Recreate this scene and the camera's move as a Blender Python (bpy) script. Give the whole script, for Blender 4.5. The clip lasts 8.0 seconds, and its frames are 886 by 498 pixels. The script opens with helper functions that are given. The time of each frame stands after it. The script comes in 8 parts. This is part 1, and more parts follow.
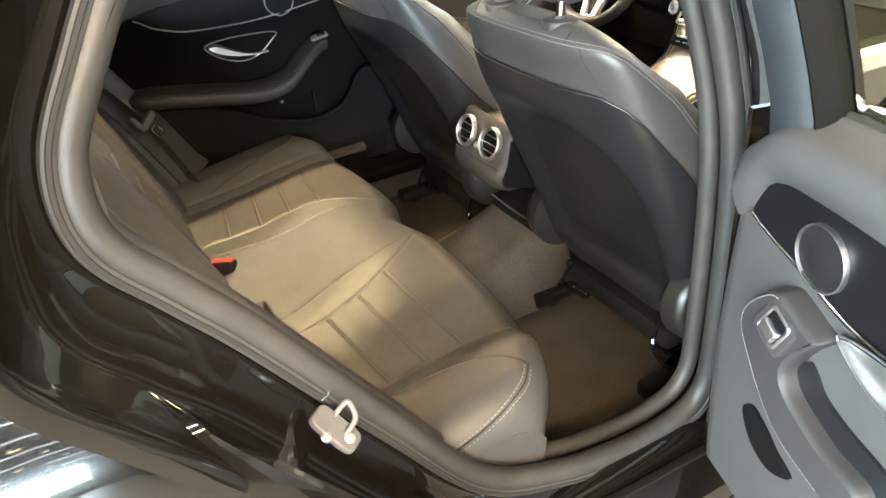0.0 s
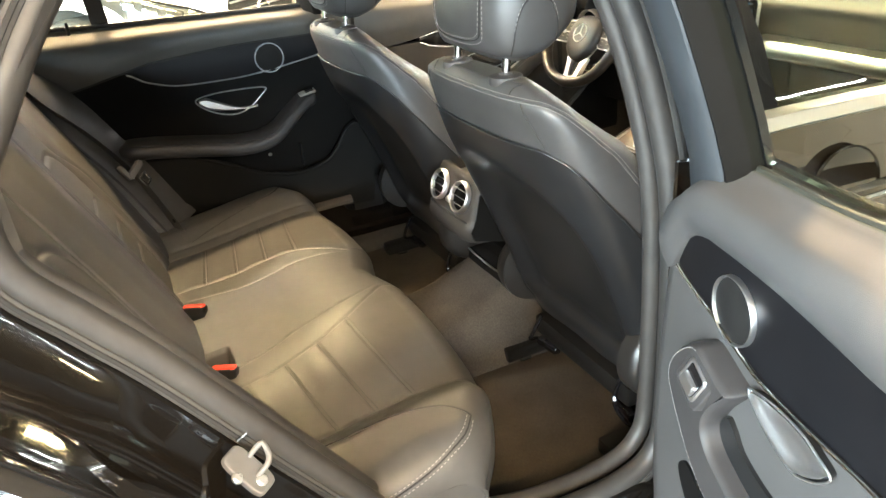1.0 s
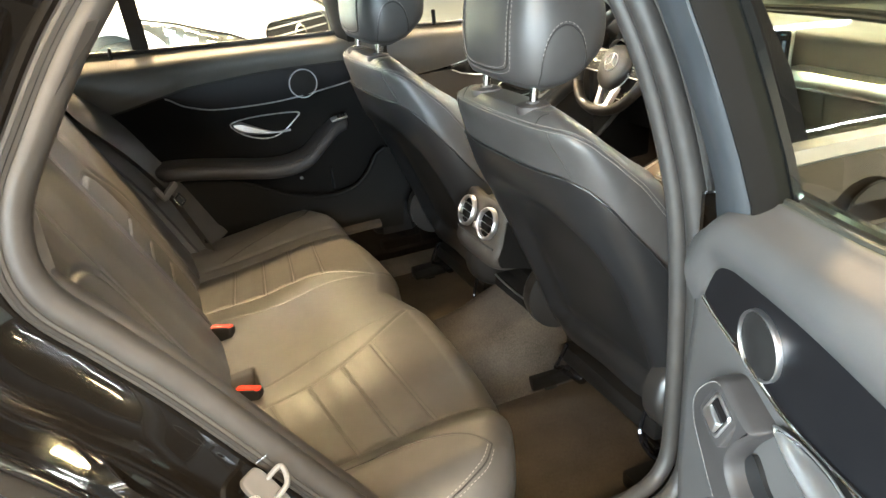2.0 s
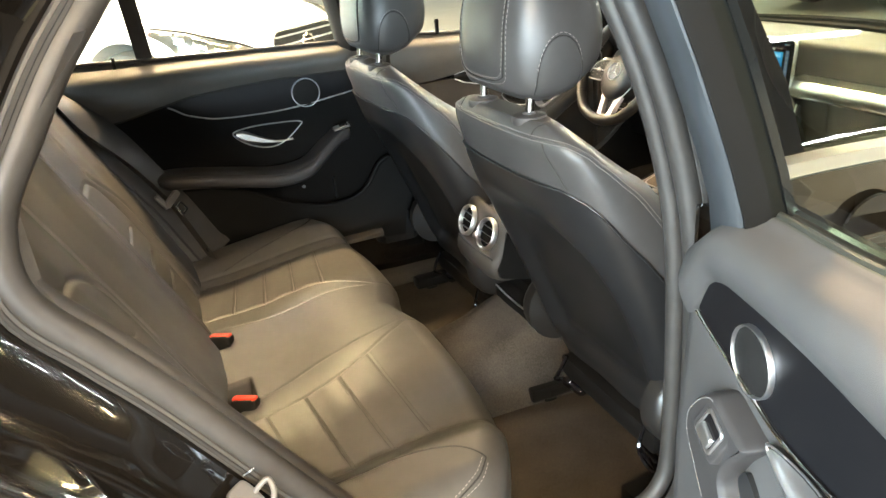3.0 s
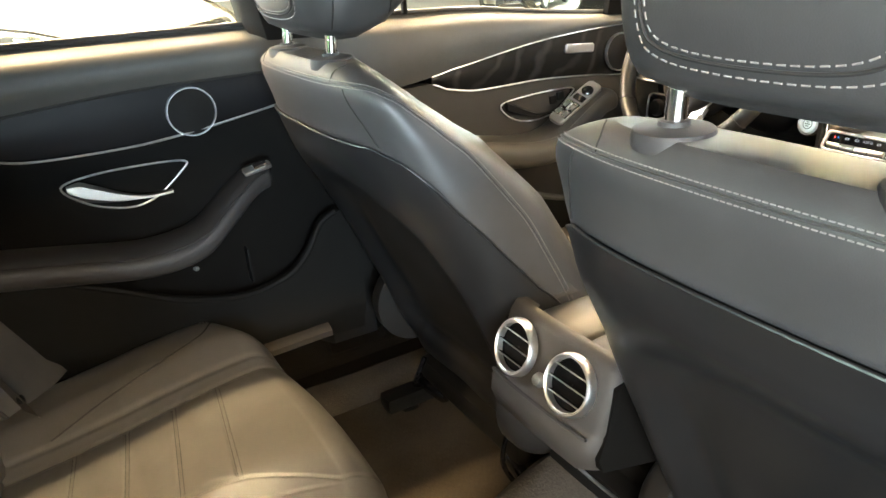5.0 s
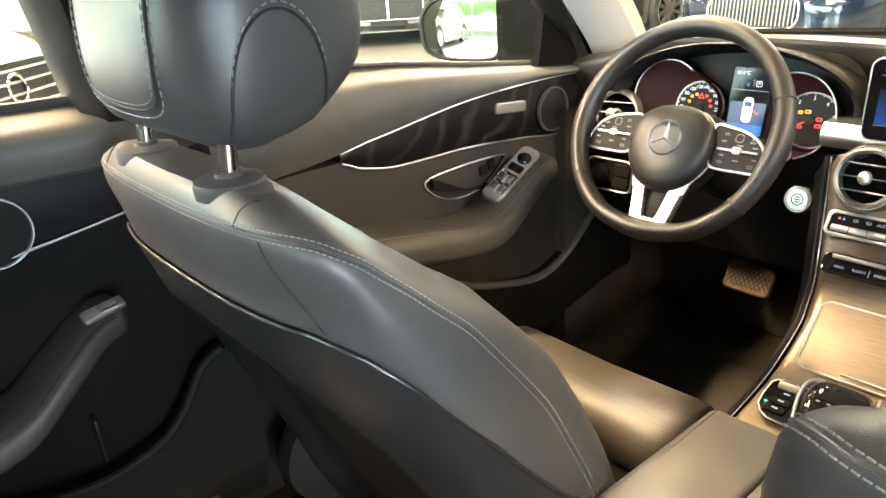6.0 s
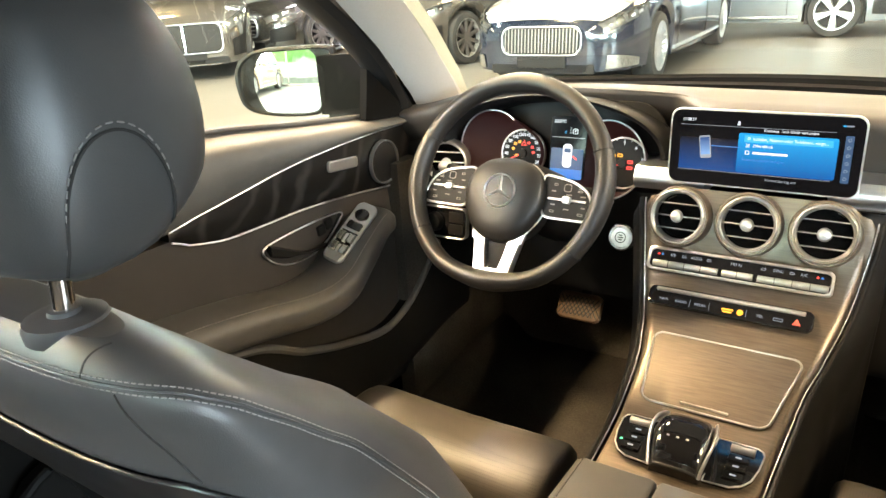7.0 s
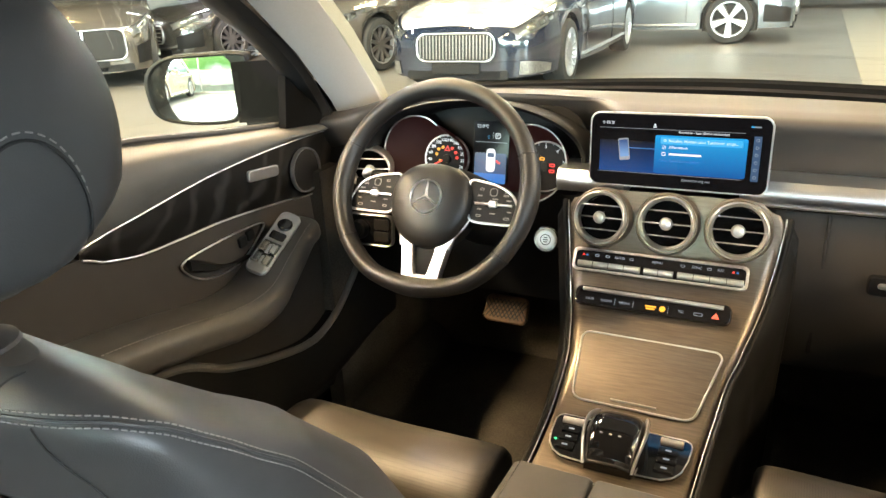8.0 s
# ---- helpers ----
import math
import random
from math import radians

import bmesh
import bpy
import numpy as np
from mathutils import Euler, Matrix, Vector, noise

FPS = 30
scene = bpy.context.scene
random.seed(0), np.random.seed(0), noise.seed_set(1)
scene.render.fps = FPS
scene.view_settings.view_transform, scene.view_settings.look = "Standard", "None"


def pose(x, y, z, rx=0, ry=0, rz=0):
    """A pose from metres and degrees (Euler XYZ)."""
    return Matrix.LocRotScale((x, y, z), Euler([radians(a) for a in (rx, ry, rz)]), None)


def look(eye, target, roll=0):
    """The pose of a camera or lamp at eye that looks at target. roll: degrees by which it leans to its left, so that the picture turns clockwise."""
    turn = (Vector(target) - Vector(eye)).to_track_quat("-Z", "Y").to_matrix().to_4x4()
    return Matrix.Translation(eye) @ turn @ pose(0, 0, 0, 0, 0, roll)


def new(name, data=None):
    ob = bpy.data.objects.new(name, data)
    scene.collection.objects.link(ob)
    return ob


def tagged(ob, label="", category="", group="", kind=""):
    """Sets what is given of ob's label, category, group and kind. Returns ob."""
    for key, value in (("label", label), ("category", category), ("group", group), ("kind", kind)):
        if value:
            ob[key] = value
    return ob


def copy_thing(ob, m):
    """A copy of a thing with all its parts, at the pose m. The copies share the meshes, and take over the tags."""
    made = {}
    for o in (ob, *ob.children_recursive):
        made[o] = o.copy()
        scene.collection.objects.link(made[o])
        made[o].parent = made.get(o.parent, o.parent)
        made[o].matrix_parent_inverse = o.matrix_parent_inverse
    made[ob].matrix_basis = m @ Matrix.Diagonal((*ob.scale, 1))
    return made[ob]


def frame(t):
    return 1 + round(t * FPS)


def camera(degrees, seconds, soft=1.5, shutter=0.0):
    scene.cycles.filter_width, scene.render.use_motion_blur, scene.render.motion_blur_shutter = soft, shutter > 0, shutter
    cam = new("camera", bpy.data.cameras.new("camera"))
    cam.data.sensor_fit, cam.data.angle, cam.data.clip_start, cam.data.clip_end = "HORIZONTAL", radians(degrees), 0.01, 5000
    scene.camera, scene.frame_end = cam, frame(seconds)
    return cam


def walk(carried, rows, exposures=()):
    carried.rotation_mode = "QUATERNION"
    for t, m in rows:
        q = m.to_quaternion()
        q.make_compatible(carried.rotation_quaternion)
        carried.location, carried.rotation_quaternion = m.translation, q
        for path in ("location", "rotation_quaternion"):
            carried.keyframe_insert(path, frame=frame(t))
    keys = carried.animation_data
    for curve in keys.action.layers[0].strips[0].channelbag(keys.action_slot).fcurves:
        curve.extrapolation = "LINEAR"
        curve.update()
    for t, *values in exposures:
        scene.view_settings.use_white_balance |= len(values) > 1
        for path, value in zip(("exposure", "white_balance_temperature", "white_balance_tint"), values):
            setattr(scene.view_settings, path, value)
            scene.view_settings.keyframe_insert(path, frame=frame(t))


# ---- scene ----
cam = camera(63.5, 8.0)
PATH = [
    (0, (1.42, -1.002, 1.32), (-0.13, -0.274, 0.287), -6.0),
    (0.5, (1.458, -0.932, 1.311), (-0.133, -0.19, 0.353), -5.5),
    (1, (1.496, -0.898, 1.301), (-0.147, -0.179, 0.416), -5.4),
    (1.5, (1.501, -0.898, 1.304), (-0.179, -0.213, 0.462), -5.3),
    (3, (1.503, -0.863, 1.304), (-0.218, -0.224, 0.51), -5.3),
    (3.5, (1.376, -0.868, 1.309), (-0.337, -0.208, 0.514), -5.2),
    (4, (1.204, -0.834, 1.27), (-0.493, -0.129, 0.479), -5.0),
    (4.2, (1.137, -0.806, 1.26), (-0.553, -0.083, 0.47), -5.0),
    (5.3, (0.458, -0.634, 1.138), (-1.117, 0.309, 0.345), -4.7),
    (5.5, (0.382, -0.609, 1.141), (-1.163, 0.387, 0.353), -4.5),
    (6, (0.246, -0.56, 1.18), (-1.16, 0.64, 0.417), -3.8),
    (6.5, (0.196, -0.551, 1.217), (-1.034, 0.841, 0.477), -3.9),
    (7, (0.191, -0.553, 1.234), (-0.856, 0.987, 0.504), -3.7),
    (7.5, (0.182, -0.552, 1.234), (-0.74, 1.068, 0.509), -3.4),
    (8, (0.175, -0.551, 1.232), (-0.681, 1.104, 0.506), -3.1),
]
walk(cam, [(t, look(eye, target, roll)) for t, eye, target, roll in PATH],
     exposures=[(0, 1.40), (1.0, 1.30), (4.2, 1.25), (5.5, 1.46), (6.5, 1.44), (8, 1.02)])


# ---------------------------------------------------------------- light
DAYLIGHT = 5.0
LAMP_WATTS = 300
WARM, COOL = (1.0, 0.72, 0.39), (0.90, 0.95, 1.0)
SKY_WATTS = 2300
world = bpy.data.worlds.new("sky")
scene.world = world
world.use_nodes = True
wn, wl = world.node_tree.nodes, world.node_tree.links
sky = wn.new("ShaderNodeTexSky")
sky.sky_type, sky.sun_disc = "NISHITA", False
sky.sun_elevation, sky.sun_rotation = radians(38), radians(200)
wn["Background"].inputs["Strength"].default_value = 0.12
wl.new(sky.outputs["Color"], wn["Background"].inputs["Color"])
sun = new("sun", bpy.data.lights.new("sun", "SUN"))
sun.data.energy, sun.data.angle, sun.data.color = 2.0, radians(3), (1.0, 0.95, 0.88)
sun.matrix_world = look((-4, -12, 10), (0, 0, 0))


def area_lamp(name, eye, target, sx, sy, watts, colour):
    lamp = new(name, bpy.data.lights.new(name, "AREA"))
    lamp.data.shape, lamp.data.size, lamp.data.size_y = "RECTANGLE", sx, sy
    lamp.data.energy, lamp.data.color = watts, colour
    lamp.matrix_world = look(eye, target)
    return lamp



# ---------------------------------------------------------------- materials


def mat(name, colour, rough=0.5, metal=0.0, grain=0.0, scale=60.0, bump=0.0, coat=0.0, vary=0.0, glow=None, power=0.0,
        stretch=(1, 1, 1), spec=0.5, big=3.0, alpha=None):
    m = bpy.data.materials.new(name)
    m.use_nodes = True
    n, l = m.node_tree.nodes, m.node_tree.links
    b = n["Principled BSDF"]
    b.inputs["Base Color"].default_value = (*colour, 1)
    b.inputs["Roughness"].default_value = rough
    b.inputs["Metallic"].default_value = metal
    b.inputs["Specular IOR Level"].default_value = spec
    if coat:
        b.inputs["Coat Weight"].default_value, b.inputs["Coat Roughness"].default_value = coat, 0.03
    if glow:
        b.inputs["Emission Color"].default_value = (*glow, 1)
        b.inputs["Emission Strength"].default_value = power
    if grain or bump or vary:
        co = n.new("ShaderNodeTexCoord")
        mp = n.new("ShaderNodeMapping")
        mp.inputs["Scale"].default_value = stretch
        l.new(co.outputs["Object"], mp.inputs["Vector"])
        fine = n.new("ShaderNodeTexNoise")
        fine.inputs["Scale"].default_value, fine.inputs["Detail"].default_value = scale, 4
        l.new(mp.outputs["Vector"], fine.inputs["Vector"])
        wide = n.new("ShaderNodeTexNoise")
        wide.inputs["Scale"].default_value, wide.inputs["Detail"].default_value = big, 3
        l.new(co.outputs["Object"], wide.inputs["Vector"])
        if grain:
            ramp = n.new("ShaderNodeValToRGB")
            ramp.color_ramp.elements[0].position, ramp.color_ramp.elements[1].position = 0.3, 0.7
            ramp.color_ramp.elements[0].color = (*[c * (1 - grain) for c in colour], 1)
            ramp.color_ramp.elements[1].color = (*[min(1, c * (1 + grain)) for c in colour], 1)
            mix = n.new("ShaderNodeMath")
            mix.operation = "ADD"
            half = n.new("ShaderNodeMath")
            half.operation = "MULTIPLY"
            half.inputs[1].default_value = 0.5
            l.new(fine.outputs["Fac"], mix.inputs[0])
            l.new(wide.outputs["Fac"], mix.inputs[1])
            l.new(mix.outputs[0], half.inputs[0])
            l.new(half.outputs[0], ramp.inputs["Fac"])
            l.new(ramp.outputs["Color"], b.inputs["Base Color"])
        if vary:
            mr = n.new("ShaderNodeMapRange")
            mr.inputs["To Min"].default_value, mr.inputs["To Max"].default_value = max(0, rough - vary), min(1, rough + vary)
            l.new(wide.outputs["Fac"], mr.inputs["Value"])
            l.new(mr.outputs["Result"], b.inputs["Roughness"])
        if bump:
            bp = n.new("ShaderNodeBump")
            bp.inputs["Strength"].default_value, bp.inputs["Distance"].default_value = bump, 0.001
            l.new(fine.outputs["Fac"], bp.inputs["Height"])
            l.new(bp.outputs["Normal"], b.inputs["Normal"])
    return m


def cell_bump(m, scale, strength, distance=0.0006):
    """Pebbled grain of leather or moulded plastic."""
    n, l = m.node_tree.nodes, m.node_tree.links
    co, vo, bp = n.new("ShaderNodeTexCoord"), n.new("ShaderNodeTexVoronoi"), n.new("ShaderNodeBump")
    vo.inputs["Scale"].default_value = scale
    bp.inputs["Strength"].default_value, bp.inputs["Distance"].default_value = strength, distance
    l.new(co.outputs["Object"], vo.inputs["Vector"])
    l.new(vo.outputs["Distance"], bp.inputs["Height"])
    l.new(bp.outputs["Normal"], n["Principled BSDF"].inputs["Normal"])
    return m


LEATHER = cell_bump(mat("leather", (0.055, 0.0525, 0.049), 0.46, grain=0.22, scale=25, vary=0.06, spec=0.40), 900, 0.13)


def perforated(m, colour):
    """Rows of small punched holes."""
    n, l = m.node_tree.nodes, m.node_tree.links
    b = n["Principled BSDF"]
    co, vo, ramp, bp = n.new("ShaderNodeTexCoord"), n.new("ShaderNodeTexVoronoi"), n.new("ShaderNodeValToRGB"), n.new("ShaderNodeBump")
    vo.inputs["Scale"].default_value, vo.inputs["Randomness"].default_value = 290, 0.05
    e = ramp.color_ramp.elements
    e[0].position, e[0].color = 0.24, (*[c * 0.5 for c in colour], 1)
    e[1].position, e[1].color = 0.36, (*colour, 1)
    bp.inputs["Strength"].default_value, bp.inputs["Distance"].default_value = 0.3, 0.0006
    l.new(co.outputs["Object"], vo.inputs["Vector"])
    l.new(vo.outputs["Distance"], ramp.inputs["Fac"])
    l.new(ramp.outputs["Color"], b.inputs["Base Color"])
    l.new(ramp.outputs["Color"], bp.inputs["Height"])
    l.new(bp.outputs["Normal"], b.inputs["Normal"])
    return m


FRONT_LEATHER = cell_bump(mat("front_seat_leather", (0.038, 0.0375, 0.037), 0.40, grain=0.2, scale=25, vary=0.06, spec=0.52), 900, 0.13)
LEATHER_PERF = perforated(mat("perforated_leather", (0.060, 0.052, 0.043), 0.45), (0.062, 0.054, 0.045))
GRIP = cell_bump(mat("handle_leather", (0.034, 0.032, 0.032), 0.5, grain=0.2, scale=25, vary=0.05, spec=0.3), 900, 0.13)
VENT_RING = mat("bright_ring", (0.78, 0.77, 0.75), 0.34, metal=1.0, vary=0.05)
# on the far rear door this near-black carries the shade of that side
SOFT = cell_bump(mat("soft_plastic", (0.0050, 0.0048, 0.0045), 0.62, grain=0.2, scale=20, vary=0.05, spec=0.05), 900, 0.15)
DASH_LOW = cell_bump(mat("glove_box_skin", (0.034, 0.030, 0.026), 0.55, grain=0.15, scale=18, vary=0.05, spec=0.3), 800, 0.15)
DASH_TOP = cell_bump(mat("dash_skin", (0.034, 0.030, 0.026), 0.58, grain=0.15, scale=18, vary=0.05, spec=0.4), 800, 0.15)
DECOR = mat("satin_decor", (0.006, 0.006, 0.007), 0.42, grain=0.2, scale=30, vary=0.05, spec=0.14)
VOID = mat("vent_inside", (0.003, 0.003, 0.003), 0.9, spec=0.05)
# far doors' lower trim, its shade put into the dark colour
LOWER = cell_bump(mat("shaded_lower_plastic", (0.008, 0.0078, 0.0072), 0.60, grain=0.15, scale=15, vary=0.05, spec=0.07), 900, 0.15)
PAD = cell_bump(mat("padded_plastic", (0.072, 0.070, 0.064), 0.58, grain=0.15, scale=15, vary=0.05), 900, 0.15)
DOOR_PAD = cell_bump(mat("door_trim", (0.052, 0.0505, 0.050), 0.55, grain=0.15, scale=15, vary=0.05), 900, 0.15)
HARD = cell_bump(mat("hard_plastic", (0.0080, 0.0078, 0.0075), 0.50, grain=0.2, scale=20, vary=0.05, spec=0.14), 900, 0.12)
POST = mat("window_post", (0.030, 0.034, 0.038), 0.5, grain=0.15, scale=15, vary=0.05, spec=0.35)
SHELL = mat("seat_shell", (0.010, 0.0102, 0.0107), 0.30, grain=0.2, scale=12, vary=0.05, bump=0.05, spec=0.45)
RECLINER = mat("recliner_plastic", (0.016, 0.015, 0.014), 0.33, grain=0.15, scale=40, vary=0.05, spec=0.5)
PIANO = mat("gloss_black", (0.006, 0.006, 0.007), 0.06, coat=0.5)
WOOD = mat("black_wood", (0.010, 0.0095, 0.009), 0.45, spec=0.2)


def wood_figure(m):
    """Broad grey waves of figure and fine open pores in black wood."""
    n, l = m.node_tree.nodes, m.node_tree.links
    b = n["Principled BSDF"]
    co, mp, wave, fine, ramp, bp = n.new("ShaderNodeTexCoord"), n.new("ShaderNodeMapping"), n.new("ShaderNodeTexWave"), n.new("ShaderNodeTexNoise"), n.new("ShaderNodeValToRGB"), n.new("ShaderNodeBump")
    mp.inputs["Rotation"].default_value = (radians(35), 0, 0)
    wave.inputs["Scale"].default_value, wave.inputs["Distortion"].default_value = 5.0, 9.0
    wave.inputs["Detail"].default_value, wave.inputs["Detail Scale"].default_value = 3.0, 1.1
    wave.bands_direction = "Y"
    fine.inputs["Scale"].default_value, fine.inputs["Detail"].default_value = 240, 3
    l.new(co.outputs["Object"], mp.inputs["Vector"])
    l.new(mp.outputs["Vector"], wave.inputs["Vector"])
    l.new(mp.outputs["Vector"], fine.inputs["Vector"])
    e = ramp.color_ramp.elements
    e[0].position, e[0].color = 0.70, (0.0035, 0.0033, 0.003, 1)
    e[1].position, e[1].color = 1.0, (0.019, 0.018, 0.017, 1)
    l.new(wave.outputs["Fac"], ramp.inputs["Fac"])
    l.new(ramp.outputs["Color"], b.inputs["Base Color"])
    bp.inputs["Strength"].default_value, bp.inputs["Distance"].default_value = 0.15, 0.0005
    l.new(fine.outputs["Fac"], bp.inputs["Height"])
    l.new(bp.outputs["Normal"], b.inputs["Normal"])


wood_figure(WOOD)
BRUSHED = mat("brushed_console", (0.140, 0.113, 0.087), 0.33, metal=0.6, grain=0.35, scale=55, stretch=(0.5, 7, 7), vary=0.06, bump=0.1)
CHROME = mat("chrome", (0.80, 0.79, 0.77), 0.10, metal=1.0, vary=0.04)
STRIP = mat("brushed_strip", (0.70, 0.71, 0.73), 0.34, metal=1.0, grain=0.08, scale=90, stretch=(0.3, 8, 8), vary=0.05)
LEVER = mat("satin_lever", (0.36, 0.355, 0.34), 0.40, metal=1.0, grain=0.06, scale=120, vary=0.05)
SATIN = mat("satin_silver", (0.60, 0.60, 0.60), 0.36, metal=1.0, grain=0.06, scale=120, vary=0.05)
CARPET = mat("carpet", (0.050, 0.045, 0.039), 0.95, grain=0.5, scale=260, bump=0.9, spec=0.1, big=9)
MAT_RIB = mat("ribbed_mat", (0.044, 0.036, 0.027), 0.9, grain=0.55, scale=120, bump=0.9, spec=0.15, stretch=(1, 6, 1), big=7)
MESH = cell_bump(mat("speaker_mesh", (0.010, 0.0095, 0.0092), 0.75, spec=0.15), 700, 0.4)
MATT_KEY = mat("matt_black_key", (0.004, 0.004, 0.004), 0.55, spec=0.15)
RUBBER = mat("rubber", (0.034, 0.032, 0.030), 0.5, grain=0.3, scale=40, bump=0.15, vary=0.08)
PAINT = mat("black_paint", (0.006, 0.005, 0.004), 0.12, coat=1.0, spec=0.2)
RED = mat("red_button", (0.75, 0.05, 0.02), 0.4)
STITCH = mat("stitching", (0.20, 0.19, 0.18), 0.8)
SEAM = mat("seam_thread", (0.014, 0.013, 0.012), 0.8)
BELT = mat("belt_webbing", (0.040, 0.036, 0.030), 0.75, grain=0.3, scale=200, bump=0.4)
TRIM_LIGHT = mat("pillar_fabric", (0.36, 0.345, 0.315), 0.9, grain=0.05, scale=260, bump=0.10, spec=0.1)
TRIM_GREY = mat("pillar_plastic", (0.10, 0.095, 0.088), 0.6, grain=0.2, scale=60, bump=0.1)
ALU = mat("cast_metal", (0.55, 0.55, 0.54), 0.35, metal=0.8, grain=0.2, scale=60)
STRIKER = mat("coated_steel", (0.095, 0.092, 0.090), 0.45, grain=0.1, scale=60, vary=0.08)
WHITE_PLASTIC = mat("striker_cover", (0.13, 0.125, 0.12), 0.45, grain=0.1)
COPPER = mat("pedal_rubber", (0.12, 0.065, 0.033), 0.5, grain=0.3, scale=80)
PEDAL_GROOVE = mat("pedal_groove", (0.02, 0.012, 0.008), 0.6)
SCREEN_GLASS = mat("screen_black", (0.003, 0.003, 0.004), 0.10, spec=0.12)
WHEEL_LEATHER = cell_bump(mat("wheel_leather", (0.013, 0.012, 0.011), 0.42, grain=0.2, scale=25, vary=0.05, spec=0.4), 1100, 0.10)
MIRROR = mat("mirror", (0.92, 0.92, 0.92), 0.01, metal=1.0)


def glow(name, colour, power):
    return mat(name, (0.01, 0.01, 0.01), 0.4, glow=colour, power=power * 0.62)


GLOW_WHITE = glow("lit_white", (0.85, 0.93, 1.0), 1.0)
GLOW_GREY = glow("lit_grey", (0.55, 0.62, 0.70), 0.45)
GLOW_BLUE = glow("lit_blue", (0.0, 0.16, 0.55), 0.9)
GLOW_BRIGHT = glow("lit_bright_blue", (0.01, 0.42, 0.85), 0.9)
GLOW_DEEP = glow("lit_deep_blue", (0.0, 0.05, 0.16), 0.8)
GLOW_RED = glow("lit_red", (1.0, 0.04, 0.03), 1.3)
GLOW_AMBER = glow("lit_amber", (1.0, 0.42, 0.02), 1.4)
GLOW_GREEN = glow("lit_green", (0.02, 0.9, 0.35), 1.2)


def pane_material(name, tint, rough=0.0):
    m = bpy.data.materials.new(name)
    m.use_nodes = True
    n, l = m.node_tree.nodes, m.node_tree.links
    n.remove(n["Principled BSDF"])
    clear, gloss, mix = n.new("ShaderNodeBsdfTransparent"), n.new("ShaderNodeBsdfGlossy"), n.new("ShaderNodeMixShader")
    clear.inputs["Color"].default_value = (*tint, 1)
    gloss.inputs["Roughness"].default_value = rough
    lw, pw, ma = n.new("ShaderNodeLayerWeight"), n.new("ShaderNodeMath"), n.new("ShaderNodeMath")
    lw.inputs["Blend"].default_value = 0.5
    pw.operation, pw.inputs[1].default_value = "POWER", 4.5
    ma.operation, ma.inputs[1].default_value, ma.inputs[2].default_value = "MULTIPLY_ADD", 0.80, 0.05
    l.new(lw.outputs["Facing"], pw.inputs[0])
    l.new(pw.outputs[0], ma.inputs[0])
    l.new(ma.outputs[0], mix.inputs["Fac"])
    l.new(clear.outputs["BSDF"], mix.inputs[1])
    l.new(gloss.outputs["BSDF"], mix.inputs[2])
    l.new(mix.outputs["Shader"], n["Material Output"].inputs["Surface"])
    return m


GLASS = pane_material("window_glass", (0.84, 0.90, 0.79))

# ---------------------------------------------------------------- mesh helpers


def finish(bm, angle=38):
    bmesh.ops.recalc_face_normals(bm, faces=bm.faces)
    lim = radians(angle)
    for f in bm.faces:
        f.smooth = len(f.verts) < 6
    for e in bm.edges:
        if len(e.link_faces) == 2 and e.calc_face_angle(0) > lim:
            e.smooth = False
    return bm


def part(name, bm, material, parent=None, label="", angle=38, recalc=True):
    """Links a bmesh as one mesh object under a thing or a part."""
    if recalc:
        finish(bm, angle)
    me = bpy.data.meshes.new(name)
    bm.to_mesh(me)
    bm.free()
    me.materials.append(material)
    ob = new(name, me)
    under(ob, parent)
    if label:
        ob["label"] = label
    return ob


def under(ob, parent):
    """Parents ob, whose mesh stands in world places."""
    if parent is not None:
        ob.parent = parent
        if parent.type == "EMPTY":
            ob.matrix_parent_inverse = parent.matrix_basis.inverted()
    return ob


def thing(name, label, category, group="", kind="", at=(0, 0, 0)):
    ob = new(name)
    ob.empty_display_size = 0.1
    ob.location = at
    return tagged(ob, label, category, group, kind)


def spline(points, n=8, closed=False):
    """Catmull-Rom through the points."""
    p = [Vector(q) for q in points]
    out, m = [], len(p)
    for i in range(m if closed else m - 1):
        if closed:
            a, b, c, d = p[i - 1], p[i], p[(i + 1) % m], p[(i + 2) % m]
        else:
            a, b, c, d = p[max(i - 1, 0)], p[i], p[i + 1], p[min(i + 2, m - 1)]
        for k in range(n):
            t = k / n
            out.append(0.5 * ((2 * b) + (c - a) * t + (2 * a - 5 * b + 4 * c - d) * t * t + (3 * b - a - 3 * c + d) * t ** 3))
    if not closed:
        out.append(p[-1])
    return out


def curve1(keys):
    """A smooth function through (x, value) keys."""
    xs = [k[0] for k in keys]
    ys = [k[1] for k in keys]

    def f(x):
        if x <= xs[0]:
            return ys[0]
        if x >= xs[-1]:
            return ys[-1]
        i = max(j for j in range(len(xs)) if xs[j] <= x)
        i = min(i, len(xs) - 2)
        t = (x - xs[i]) / (xs[i + 1] - xs[i])
        a, b, c, d = ys[max(i - 1, 0)], ys[i], ys[i + 1], ys[min(i + 2, len(ys) - 1)]
        return 0.5 * ((2 * b) + (c - a) * t + (2 * a - 5 * b + 4 * c - d) * t * t + (3 * b - a - 3 * c + d) * t ** 3)
    return f


def loft(rings, closed=True, caps=True, loop=False):
    """A skin over rings with the same number of points."""
    bm = bmesh.new()
    vs = [[bm.verts.new(p) for p in r] for r in rings]
    n = len(rings[0])
    pairs = list(zip(vs, vs[1:])) + ([(vs[-1], vs[0])] if loop else [])
    for a, b in pairs:
        for i in range(n if closed else n - 1):
            j = (i + 1) % n
            bm.faces.new((a[i], a[j], b[j], b[i]))
    if caps and closed and not loop:
        bm.faces.new(vs[0][::-1])
        bm.faces.new(vs[-1])
    return bm


